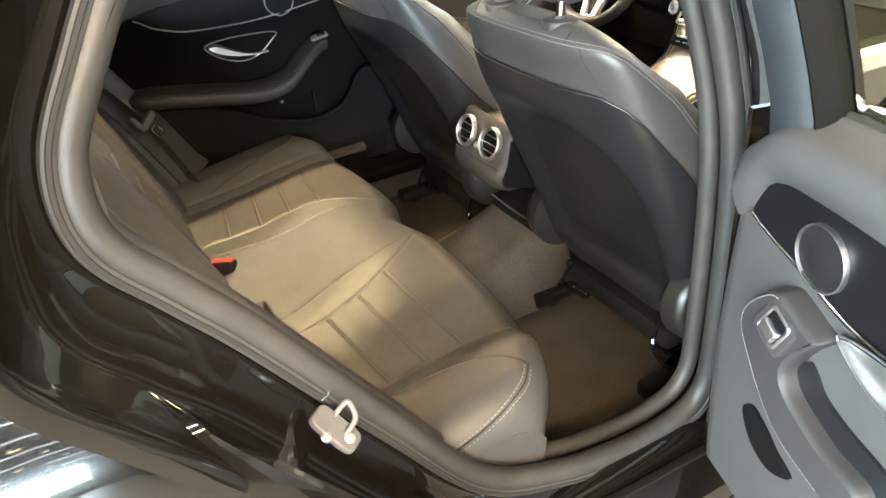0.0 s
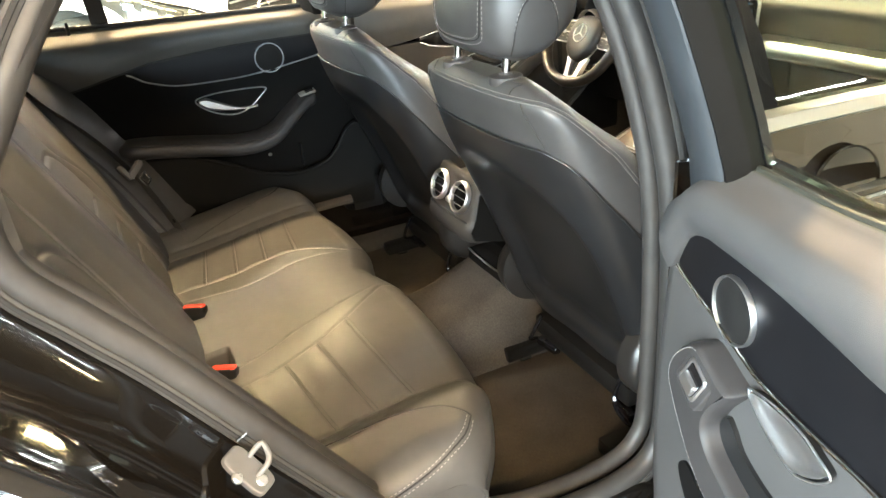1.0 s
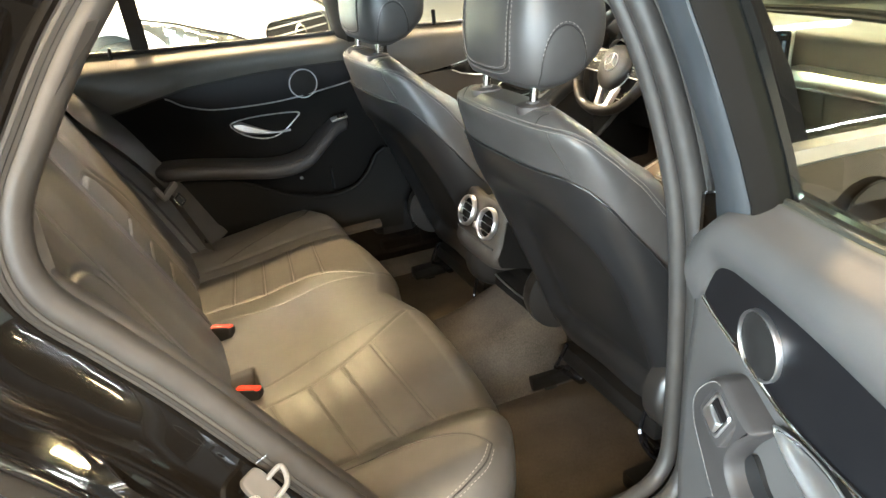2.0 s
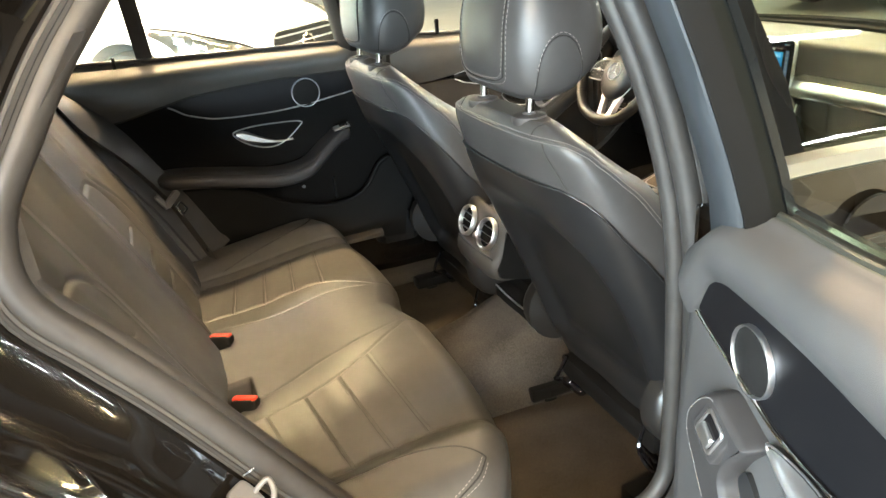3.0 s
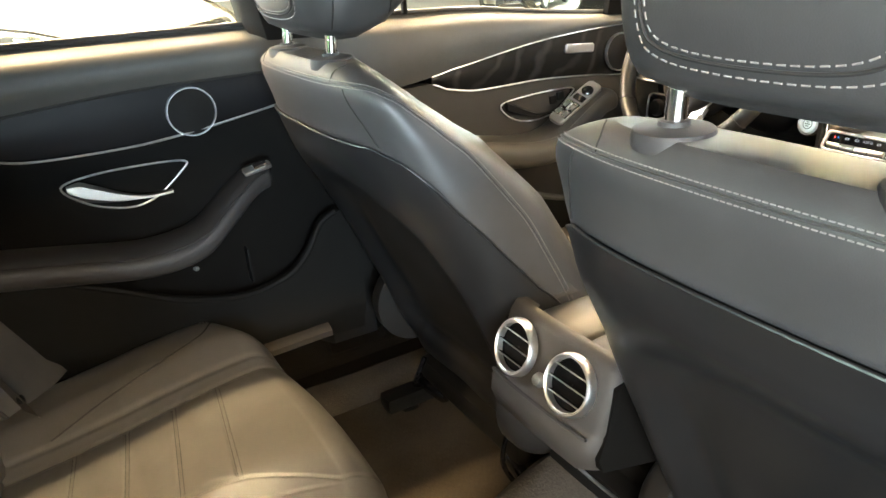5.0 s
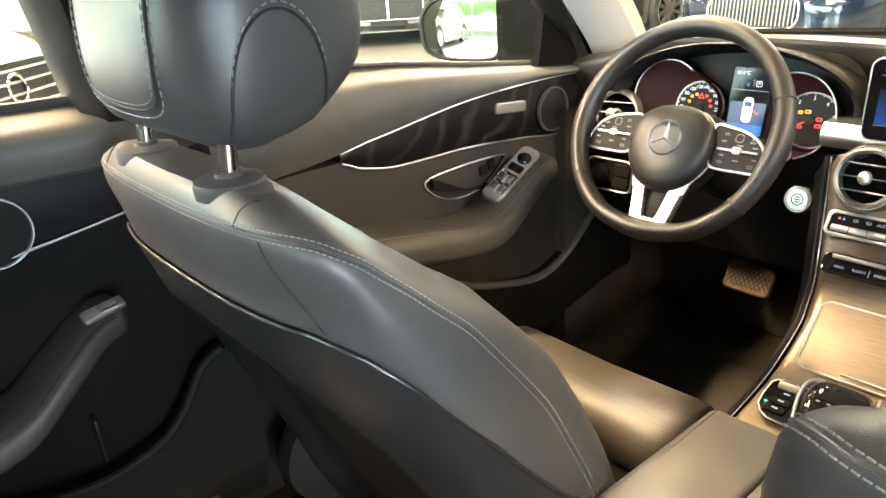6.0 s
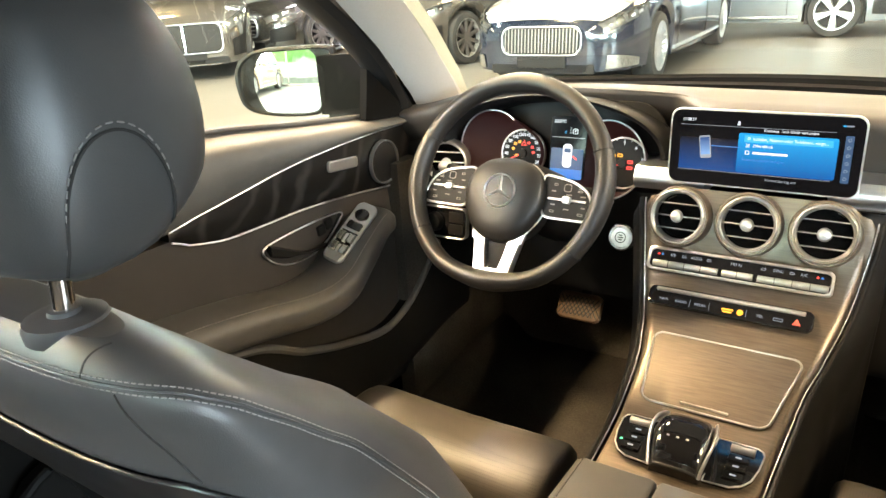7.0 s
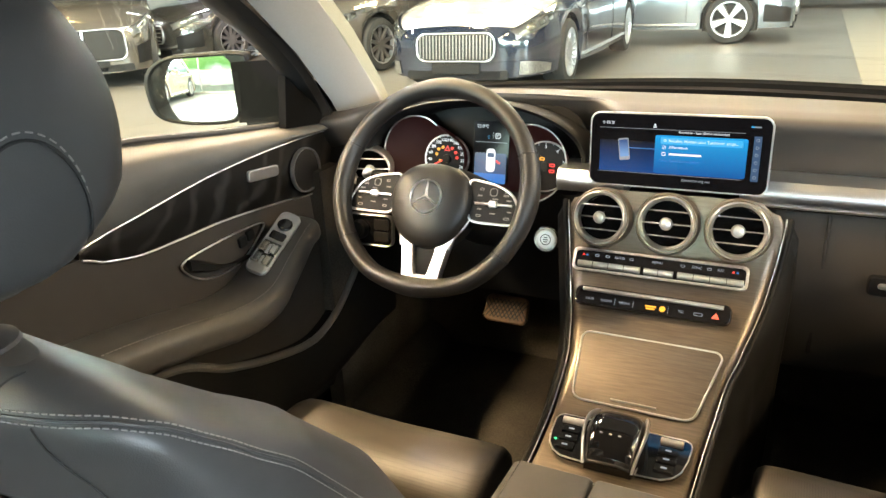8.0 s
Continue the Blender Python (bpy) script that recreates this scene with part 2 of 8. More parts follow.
def tube(points, radius, n=8, closed=False, flat=1.0, up=(0, 0, 1)):
    """A round bar along points; flat squeezes it along up."""
    p = [Vector(q) for q in points]
    rings = []
    m = len(p)
    for i in range(m):
        a = p[i - 1] if (closed or i > 0) else p[i]
        b = p[(i + 1) % m] if (closed or i < m - 1) else p[i]
        t = (b - a).normalized()
        s = t.cross(Vector(up))
        s = s.normalized() if s.length > 1e-5 else t.orthogonal().normalized()
        u = s.cross(t).normalized()
        r = radius(i / max(1, m - 1)) if callable(radius) else radius
        rings.append([p[i] + s * (r * math.cos(k * math.tau / n)) + u * (flat * r * math.sin(k * math.tau / n)) for k in range(n)])
    return loft(rings, loop=closed)


def rrect(w, h, r, n=4):
    """Outline of a rounded rectangle."""
    r = min(r, w / 2 - 1e-4, h / 2 - 1e-4)
    out = []
    for cx, cy, a in ((w / 2 - r, h / 2 - r, 0), (-w / 2 + r, h / 2 - r, 90), (-w / 2 + r, -h / 2 + r, 180), (w / 2 - r, -h / 2 + r, 270)):
        for k in range(n + 1):
            g = radians(a + 90 * k / n)
            out.append((cx + r * math.cos(g), cy + r * math.sin(g)))
    return out


def circle(r, n=32, ry=None):
    ry = r if ry is None else ry
    return [(r * math.cos(k * math.tau / n), ry * math.sin(k * math.tau / n)) for k in range(n)]


def scaled(outline, s):
    cx = sum(p[0] for p in outline) / len(outline)
    cy = sum(p[1] for p in outline) / len(outline)
    w = max(p[0] for p in outline) - min(p[0] for p in outline)
    h = max(p[1] for p in outline) - min(p[1] for p in outline)
    return [(cx + (p[0] - cx) * (1 - 2 * s / w), cy + (p[1] - cy) * (1 - 2 * s / h)) for p in outline]


def plate(outline, m, depth, bevel=0.0015, z0=0.0):
    """A slab over a flat outline, its front at z0 + depth of the frame m, with softened front edges."""
    inner = scaled(outline, bevel)
    rings = [[m @ Vector((x, y, z)) for x, y in o] for o, z in
             ((outline, z0), (outline, z0 + depth - bevel), (scaled(outline, bevel * 0.3), z0 + depth - bevel * 0.3), (inner, z0 + depth))]
    return loft(rings)


def ring(outline, width, m, depth, z0=0.0, bevel=0.001):
    """A raised frame that follows an outline."""
    inner = scaled(outline, width)
    a, b = scaled(outline, bevel), scaled(outline, width - bevel)
    return loft([[m @ Vector((x, y, z)) for x, y in o] for o, z in
                 ((outline, z0), (outline, z0 + depth - bevel), (a, z0 + depth), (b, z0 + depth), (inner, z0 + depth - bevel), (inner, z0))], caps=False)


def facing(origin, normal, right=(1, 0, 0)):
    """A frame whose z axis is the normal and whose x axis lies along right."""
    z = Vector(normal).normalized()
    x = Vector(right)
    x = (x - z * x.dot(z)).normalized()
    y = z.cross(x)
    m = Matrix((x, y, z)).transposed().to_4x4()
    m.translation = Vector(origin)
    return m


def box(cx, cy, cz, sx, sy, sz, bevel=0.005, seg=2):
    bm = bmesh.new()
    bmesh.ops.create_cube(bm, size=1, matrix=Matrix.Translation((cx, cy, cz)) @ Matrix.Diagonal((sx, sy, sz, 1)))
    if bevel:
        bmesh.ops.bevel(bm, geom=bm.edges[:], offset=min(bevel, sx * 0.45, sy * 0.45, sz * 0.45), segments=seg, affect="EDGES", profile=0.6)
    return bm


def join(*bms):
    out = bmesh.new()
    for b in bms:
        me = bpy.data.meshes.new("tmp")
        b.to_mesh(me)
        b.free()
        out.from_mesh(me)
        bpy.data.meshes.remove(me)
    return out


def turned(profile, m, n=32, closed=True):
    """A body of revolution round the frame's z axis; profile: (radius, z)."""
    rings = [[m @ Vector((r * math.cos(k * math.tau / n), r * math.sin(k * math.tau / n), z)) for k in range(n)] for r, z in profile]
    return loft(rings, caps=closed)


def sheet(fn, nu, nv, thick=None):
    """A surface fn(u, v), u and v from 0 to 1; thick: a vector by which it is backed."""
    bm = bmesh.new()
    g = [[bm.verts.new(fn(i / nu, j / nv)) for j in range(nv + 1)] for i in range(nu + 1)]
    for i in range(nu):
        for j in range(nv):
            bm.faces.new((g[i][j], g[i + 1][j], g[i + 1][j + 1], g[i][j + 1]))
    if thick is not None:
        t = Vector(thick)
        edge = [g[i][0] for i in range(nu + 1)] + [g[nu][j] for j in range(1, nv + 1)] + [g[i][nv] for i in range(nu - 1, -1, -1)] + [g[0][j] for j in range(nv - 1, 0, -1)]
        back = [bm.verts.new(v.co + t) for v in edge]
        for k in range(len(edge)):
            q = (k + 1) % len(edge)
            bm.faces.new((edge[k], back[k], back[q], edge[q]))
    return bm


def stitches(points, length=0.0048, gap=0.0032, r=0.00065, lift=(0, 0, 0)):
    """A row of short threads along a line."""
    p = [Vector(q) + Vector(lift) for q in points]
    bm = bmesh.new()
    run, on, start = 0.0, True, p[0]
    bits = []
    for a, b in zip(p, p[1:]):
        seg, d = (b - a).length, (b - a)
        if seg < 1e-6:
            continue
        d = d / seg
        pos = 0.0
        while pos < seg:
            need = (length if on else gap) - run
            step = min(need, seg - pos)
            pos += step
            run += step
            if run >= (length if on else gap) - 1e-9:
                here = a + d * pos
                if on:
                    bits.append((start, here))
                start, on, run = here, not on, 0.0
    for a, b in bits:
        d = (b - a).normalized()
        s = d.orthogonal().normalized()
        u = d.cross(s)
        q = [[bm.verts.new(c + (s * math.cos(k * math.tau / 5) + u * math.sin(k * math.tau / 5)) * r) for k in range(5)] for c in (a, b)]
        for k in range(5):
            bm.faces.new((q[0][k], q[0][(k + 1) % 5], q[1][(k + 1) % 5], q[1][k]))
        bm.faces.new(q[0][::-1])
        bm.faces.new(q[1])
    return bm


def lettering(name, text, m, size, material, parent, align="CENTER", depth=0.0002, label=""):
    cu = bpy.data.curves.new(name, "FONT")
    cu.body, cu.size, cu.align_x, cu.align_y, cu.extrude = text, size, align, "CENTER", depth
    cu.materials.append(material)
    ob = new(name, cu)
    under(ob, parent)
    ob.matrix_basis = m
    if label:
        ob["label"] = label
    return ob


def gauss(x, w):
    return math.exp(-(x / w) ** 2)


def smooth(a, b, x):
    t = min(1.0, max(0.0, (x - a) / (b - a)))
    return t * t * (3 - 2 * t)

# ---------------------------------------------------------------- the car's shell
# x to the car's right, y to its front, z up from the showroom floor

SEAL = [(0.715, -0.64, 0.412), (0.72, -0.49, 0.342), (0.72, -0.36, 0.316), (0.72, -0.25, 0.318), (0.72, -0.178, 0.355), (0.72, -0.158, 0.46), (0.72, -0.165, 0.80),
        (0.70, -0.184, 0.98), (0.665, -0.230, 1.16), (0.615, -0.295, 1.30), (0.585, -0.45, 1.365), (0.585, -0.68, 1.37), (0.61, -0.84, 1.335),
        (0.66, -0.93, 1.25), (0.69, -0.995, 1.16), (0.71, -1.04, 1.08), (0.72, -1.04, 1.0), (0.72, -0.985, 0.92), (0.72, -0.92, 0.83), (0.72, -0.775, 0.606)]
seal_line = spline(SEAL, 6, closed=True)
seal = tagged(part("door_seal", tube(seal_line, 0.019, 12, closed=True, up=(1, 0, 0)), RUBBER),
              "grey rubber seal round the open rear door opening", "door seal", kind="structure")
part("seal_lip", tube([Vector((p.x - 0.047, p.y, p.z)) for p in seal_line], 0.016, 10, closed=True, up=(1, 0, 0)), RUBBER, seal)

ridge = []
for i, p in enumerate(seal_line):
    q = seal_line[(i + 1) % len(seal_line)] - seal_line[i - 1]
    d = Vector((0, -q.z, q.y)).normalized()
    if d.dot(Vector((0, p.y + 0.6, p.z - 0.83))) < 0:
        d = -d
    ridge.append(p + Vector((0.012, 0, 0)) + d * 0.016)
part("seal_ridge", tube(ridge, 0.0095, 8, closed=True, up=(1, 0, 0)), RUBBER, seal)
part("seal_groove", tube([p + Vector((0.0065, 0, 0)) for p in ridge], 0.0042, 6, closed=True, up=(1, 0, 0)), SEAM, seal)


def outward(i, line):
    """The direction away from the opening, across the line, in the side's plane."""
    n = len(line)
    t = line[(i + 5) % n] - line[i - 5]
    d = Vector((0, -t.z, t.y))
    d.normalize()
    c = Vector((0, -0.6, 0.83))
    if d.dot(Vector((0, line[i].y, line[i].z)) - c) < 0:
        d = -d
    return d


# painted jamb and outer skin round the opening
steps = [(0.012, -0.004), (0.020, 0.004), (0.034, 0.014), (0.046, 0.026), (0.062, 0.046), (0.078, 0.072), (0.092, 0.104), (0.102, 0.128), (0.125, 0.136)]
steps = [(p.x, p.y) for p in spline([(d, dx, 0) for d, dx in steps], 4)]
rings = []
for d, dx in steps:
    row = []
    for i, p in enumerate(seal_line):
        o = outward(i, seal_line)
        front = smooth(-0.45, -0.22, p.y)
        low = smooth(0.5, 0.36, p.z)
        reach = d * (1 - 0.45 * front * (1 - low))
        row.append(p + o * reach + Vector((dx * (1 - 0.35 * front * (1 - low)) * (1 - 0.3 * smooth(1.1, 1.3, p.z)), 0, 0)))
    rings.append(row)
body = thing("car_body", "glossy black car body round the open rear doorway", "car body", kind="structure", at=(0, 0, 0))
part("door_jamb", loft(rings, caps=False), PAINT, body, "glossy black painted door jamb", angle=60)

# rear quarter: outer skin behind the doorway, over the wheel


shoulder = curve1([(0.10, 0.0), (0.52, 0.0), (0.62, 0.014), (0.72, 0.036), (0.80, 0.062), (0.87, 0.095), (0.95, 0.140), (1.03, 0.185), (1.10, 0.225), (1.20, 0.30), (1.36, 0.40)])


def quarter(u, v):
    y = -2.1 + 1.02 * u + 0.0
    edge = curve1([(0.30, -0.70), (0.45, -0.73), (0.62, -0.86), (0.85, -1.03), (0.95, -1.09), (1.03, -1.14), (1.12, -1.14), (1.25, -1.07), (1.36, -0.95)])
    z = 0.12 + 1.24 * v
    y1 = edge(z)
    y = -2.15 + (y1 + 2.15) * u
    x = 0.888 - 0.03 * smooth(0.9, 0.3, z) - shoulder(z) - 0.06 * smooth(-1.7, -2.2, y) + 0.012
    return Vector((x - 0.012 * smooth(0.96, 1.0, u), y, z))


part("rear_quarter", sheet(quarter, 30, 40, (-0.02, 0, 0)), PAINT, body, "glossy black rear quarter panel", angle=60)
# sill under both doors
part("sill", loft([[(x, y, z) for x, z in ((0.70, 0.30), (0.74, 0.315), (0.80, 0.30), (0.845, 0.26), (0.85, 0.20), (0.80, 0.16), (0.70, 0.16))] for y in (-0.9, -0.4, 0.2, 0.9)]),
     PAINT, body, "black painted sill")
part("sill_strip", box(0.795, -0.35, 0.306, 0.016, 0.7, 0.008, 0.003), HARD, body)
# striker and its bolts on the jamb
striker = thing("door_striker", "pale metal door striker loop bolted to the black jamb", "door striker", at=(0.765, -0.86, 0.70))
SN = facing((0.771, -0.869, 0.690), (0.547, 0.398, 0.736), (0.54, 0.50, -0.68))
part("base_plate", plate([(0.034 * math.copysign(abs(math.cos(a)) ** 0.45, math.cos(a)), 0.0175 * math.copysign(abs(math.sin(a)) ** 0.45, math.sin(a))) for a in [k * math.tau / 36 for k in range(36)]], SN, 0.008, 0.003), STRIKER, striker)
part("loop", tube(spline([(0.760, -0.866, 0.693), (0.760, -0.862, 0.702), (0.759, -0.850, 0.712), (0.759, -0.843, 0.714), (0.765, -0.840, 0.709), (0.772, -0.840, 0.702), (0.777, -0.843, 0.697), (0.780, -0.853, 0.690), (0.780, -0.866, 0.681)], 5), 0.0036, 10),
     WHITE_PLASTIC, striker, "white coated striker loop")
part("bolt", turned([(0.0075, 0.002), (0.0075, 0.006), (0.005, 0.008), (0.001, 0.008)], SN @ Matrix.Translation((-0.004, -0.016, 0)), 12), ALU, striker)
part("bolt", turned([(0.0075, 0.002), (0.0075, 0.006), (0.005, 0.008), (0.001, 0.008)], SN @ Matrix.Translation((0.020, 0.0, 0.003)), 12), ALU, striker)
hinge_clip = thing("jamb_clip", "small bright wire clip on the black jamb", "clip", at=(0.73, -0.885, 0.74))
for k in (0, 1):
    part("wire", tube([(0.722 + 0.008 * k, -0.864 + 0.013 * k, 0.732 - 0.013 * k), (0.733 + 0.008 * k, -0.871 + 0.010 * k, 0.733 - 0.012 * k), (0.736 + 0.008 * k, -0.879 + 0.008 * k, 0.730 - 0.011 * k)], 0.0022, 8), CHROME, hinge_clip)

# inner trims of the doorway
rear_wheelhouse = [(-0.62, 0.40), (-0.75, 0.56), (-0.9, 0.78), (-0.98, 0.90), (-1.03, 1.0), (-1.03, 1.08), (-0.985, 1.16), (-0.92, 1.25)]
part("doorway_trim", loft([[(0.70, y - 0.005, z), (0.675, y + 0.006, z), (0.655, y - 0.012, z - 0.004), (0.645, y - 0.08, z - 0.03)] for y, z in rear_wheelhouse], closed=False, caps=False),
     TRIM_GREY, body, "grey plastic trim inside the doorway")
part("low_ledge", loft([[(0.712, y, 0.296), (0.70, y, 0.310), (0.66, y, 0.310), (0.63, y, 0.292), (0.62, y, 0.22)] for y in (-0.62, -0.4, -0.2, 0.1, 0.5, 0.85)], closed=False, caps=False),
     HARD, body, "dark plastic sill cover")
# added ledge; its paler colour stands in for light on the far lower trim
part("low_ledge", loft([[(-0.662, y, z + 0.006), (-0.648, y, z + 0.003), (-0.641, y, z - 0.004), (-0.641, y, z - 0.016), (-0.66, y, z - 0.020)] for y, z in ((-0.60, 0.425), (-0.47, 0.427), (-0.38, 0.428), (-0.30, 0.430), (-0.27, 0.430))], closed=False, caps=False),
     DASH_TOP, body, "added grey-brown ledge for the lit strip on the far lower trim")
# centre pillar on the doorway side
bp = [(0.36, -0.145, 0.715), (0.5, -0.135, 0.715), (0.8, -0.14, 0.71), (0.98, -0.160, 0.695), (1.16, -0.205, 0.655), (1.30, -0.270, 0.605), (1.38, -0.34, 0.57)]
part("centre_pillar_right", loft([[(x - 0.005, y, z), (x - 0.045, y + 0.015, z), (x - 0.06, y + 0.055, z), (x - 0.05, y + 0.11, z), (x + 0.03, y + 0.12, z), (x + 0.055, y + 0.04, z), (x + 0.03, y + 0.004, z)] for z, y, x in bp]),
     HARD, body, "black plastic centre pillar trim")
part("belt_webbing", loft([[(x - 0.062, y + 0.03, z), (x - 0.066, y + 0.055, z), (x - 0.064, y + 0.075, z)] for z, y, x in bp], closed=False, caps=False), BELT, body)
# left side pillars and window frames
bl = [(0.36, -0.20, -0.725), (0.6, -0.20, -0.735), (0.9, -0.215, -0.735), (1.0, -0.235, -0.725), (1.16, -0.275, -0.665), (1.30, -0.335, -0.605), (1.38, -0.40, -0.57)]
part("centre_pillar_left", loft([[(x, y - 0.07, z), (x + 0.03, y - 0.05, z), (x + 0.035, y + 0.05, z), (x, y + 0.09, z), (x - 0.06, y + 0.09, z), (x - 0.06, y - 0.07, z)] for z, y, x in bl]),
     HARD, body, "black plastic centre pillar trim")
cl = [(1.02, -1.14, -0.72), (1.16, -1.10, -0.68), (1.28, -1.03, -0.62), (1.38, -0.93, -0.57)]
part("rear_pillar_left", loft([[(x + 0.03, y, z), (x + 0.02, y - 0.30, z), (x - 0.06, y - 0.30, z), (x - 0.06, y, z)] for z, y, x in cl]), TRIM_GREY, body)
ap = [(0.93, 0.80, -0.715), (0.99, 0.74, -0.70), (1.10, 0.60, -0.665), (1.20, 0.44, -0.625), (1.30, 0.26, -0.585), (1.38, 0.08, -0.56)]
part("windscreen_pillar_left", loft([[(x - 0.015, y - 0.045, z), (x + 0.022, y - 0.03, z + 0.01), (x + 0.045, y + 0.03, z + 0.02), (x + 0.03, y + 0.085, z + 0.03), (x - 0.03, y + 0.07, z + 0.02), (x - 0.045, y, z)] for z, y, x in ap]),
     TRIM_LIGHT, body, "pale grey fabric windscreen pillar")
part("windscreen_pillar_right", loft([[(-x + 0.015, y - 0.045, z), (-x - 0.022, y - 0.03, z + 0.01), (-x - 0.045, y + 0.03, z + 0.02), (-x - 0.03, y + 0.085, z + 0.03), (-x + 0.03, y + 0.07, z + 0.02), (-x + 0.045, y, z)] for z, y, x in ap]),
     TRIM_LIGHT, body, "pale grey fabric windscreen pillar")
# black frame outside the windscreen pillar, with the window's corner
part("window_frame", tube(spline([(-0.745, 0.70, 0.955), (-0.745, 0.665, 1.0), (-0.715, 0.55, 1.10), (-0.675, 0.38, 1.20), (-0.63, 0.18, 1.30), (-0.60, -0.10, 1.36), (-0.59, -0.5, 1.38), (-0.60, -0.8, 1.37), (-0.66, -1.0, 1.28), (-0.71, -1.12, 1.12)], 5), 0.03, 8, flat=0.7),
     HARD, body, "black window frame")
# roof and headliner
roof_z = curve1([(-2.2, 1.30), (-1.4, 1.43), (-0.5, 1.47), (0.0, 1.455), (0.25, 1.41)])
roof = thing("roof", "glossy black car roof", "car roof", kind="structure")
part("roof_skin", sheet(lambda u, v: Vector(((-0.62 + 1.24 * u), -2.2 + 2.45 * v, roof_z(-2.2 + 2.45 * v) - 0.10 * abs(2 * u - 1) ** 3)), 16, 20, (0, 0, -0.01)), PAINT, roof)
tagged(part("ceiling", sheet(lambda u, v: Vector(((-0.60 + 1.2 * u), -2.1 + 2.28 * v, roof_z(-2.1 + 2.28 * v) - 0.035 - 0.09 * abs(2 * u - 1) ** 3)), 16, 20), TRIM_LIGHT),
       "pale grey fabric headliner", "ceiling", kind="structure")
# windscreen and bonnet
screen_lo = curve1([(-0.72, 0.84), (-0.5, 0.95), (0, 1.02), (0.5, 0.95), (0.72, 0.84)])
part("windscreen", sheet(lambda u, v: Vector((-0.70 + 1.4 * u + 0.14 * v * (1 - 2 * u), screen_lo(-0.70 + 1.4 * u) + (0.18 - screen_lo(-0.70 + 1.4 * u)) * v, 0.945 + 0.02 * gauss(u - 0.5, 0.4) + (1.40 - 0.945) * v + 0.05 * v * (1 - v))), 14, 8), GLASS, body,
     "clear windscreen glass").visible_shadow = False
part("bonnet", sheet(lambda u, v: Vector((-0.80 + 1.6 * u, 0.93 + 1.15 * v - 0.12 * (2 * u - 1) ** 2, 0.925 + 0.02 * gauss(u - 0.5, 0.3) - 0.06 * (2 * u - 1) ** 4 - 0.22 * v ** 1.25)), 16, 12, (0, 0, -0.02)), PAINT, body, "glossy black bonnet")
part("scuttle", sheet(lambda u, v: Vector((-0.78 + 1.56 * u, screen_lo(-0.78 + 1.56 * u) - 0.10 + 0.16 * v, 0.938 + 0.010 * math.sin(3.1 * v) + 0.012 * gauss(u - 0.5, 0.4))), 20, 4), HARD, body, "black scuttle panel")
# tail: closed behind the bench
part("rear_wall", sheet(lambda u, v: Vector((-0.66 + 1.32 * u, -1.75 - 0.2 * v, 0.4 + 0.62 * v)), 4, 4, (0, -0.02, 0)), HARD, body)
part("side_panel_left", sheet(lambda u, v: Vector((-0.70 + 0.02 * v, -2.1 + 1.0 * u, 0.3 + 0.73 * v)), 6, 4, (-0.1, 0, 0)), TRIM_GREY, body)
part("side_panel_right", sheet(lambda u, v: Vector((0.66 - 0.02 * v, -2.1 + 1.02 * u, 0.3 + 0.70 * v)), 6, 4, (0.03, 0, 0)), TRIM_GREY, body)
part("lower_side_left", sheet(lambda u, v: Vector((-0.745 - 0.05 * v, -1.2 + 2.1 * u, 0.18 + (0.84 - 0.10 * smooth(0.5, 1.0, u)) * v)), 16, 6, (-0.05, 0, 0)), PAINT, body)
part("tail_glass", sheet(lambda u, v: Vector((-0.55 + 1.1 * u, -2.3 + 0.25 * v, 1.02 + 0.28 * v)), 4, 4), GLASS, body, "clear tailgate glass").visible_shadow = False

# ---------------------------------------------------------------- floor of the car
tunnel_h = curve1([(-0.9, 0.30), (-0.45, 0.315), (-0.25, 0.345), (-0.12, 0.395), (0.2, 0.42), (0.8, 0.50)])


def floor_z(x, y):
    z = 0.205 + 0.11 * smooth(0.30, 0.95, y) * 0.6
    t = smooth(0.21, 0.10, abs(x))
    z = z + (tunnel_h(y) - z) * t
    return z + 0.05 * smooth(0.60, 0.68, abs(x)) + 0.004 * noise.noise(Vector((x * 9, y * 9, 3)))


car_floor = tagged(part("floor", sheet(lambda u, v: Vector((-0.72 + 1.40 * u, -0.95 + 2.05 * v, floor_z(-0.72 + 1.40 * u, -0.95 + 2.05 * v))), 70, 80, (0, 0, -0.03)), CARPET),
                   "dark brown-grey carpet on the car floor and tunnel", "floor", kind="structure")
part("under_bench", sheet(lambda u, v: Vector((-0.66 + 1.3 * u, -0.50 - 0.10 * v, 0.2 + 0.25 * v)), 6, 4, (0, -0.03, 0)), CARPET, car_floor)
part("bulkhead", sheet(lambda u, v: Vector((-0.72 + 1.44 * u, 1.02 + 0.06 * v, 0.25 + 0.6 * v)), 6, 4, (0, 0.03, 0)), CARPET, car_floor)


def floor_mat(x0, x1, y0, y1, label):
    t = thing("floor_mat", label, "floor mat", "floor mats", at=((x0 + x1) / 2, (y0 + y1) / 2, 0.21))
    o = rrect(x1 - x0, y1 - y0, 0.05, 6)
    cx, cy = (x0 + x1) / 2, (y0 + y1) / 2
    m = Matrix.Translation((cx, cy, 0.214))
    part("mat_surface", plate(o, m, 0.010, 0.004), MAT_RIB, t)
    part("edging", tube([m @ Vector((x, y, 0.007)) for x, y in o], 0.0045, 6, closed=True), SEAM, t)
    return t


floor_mat(0.18, 0.64, -0.44, 0.02, "brown ribbed textile mat on the rear footwell floor")
floor_mat(-0.64, -0.18, -0.44, 0.02, "brown ribbed textile mat on the rear footwell floor")

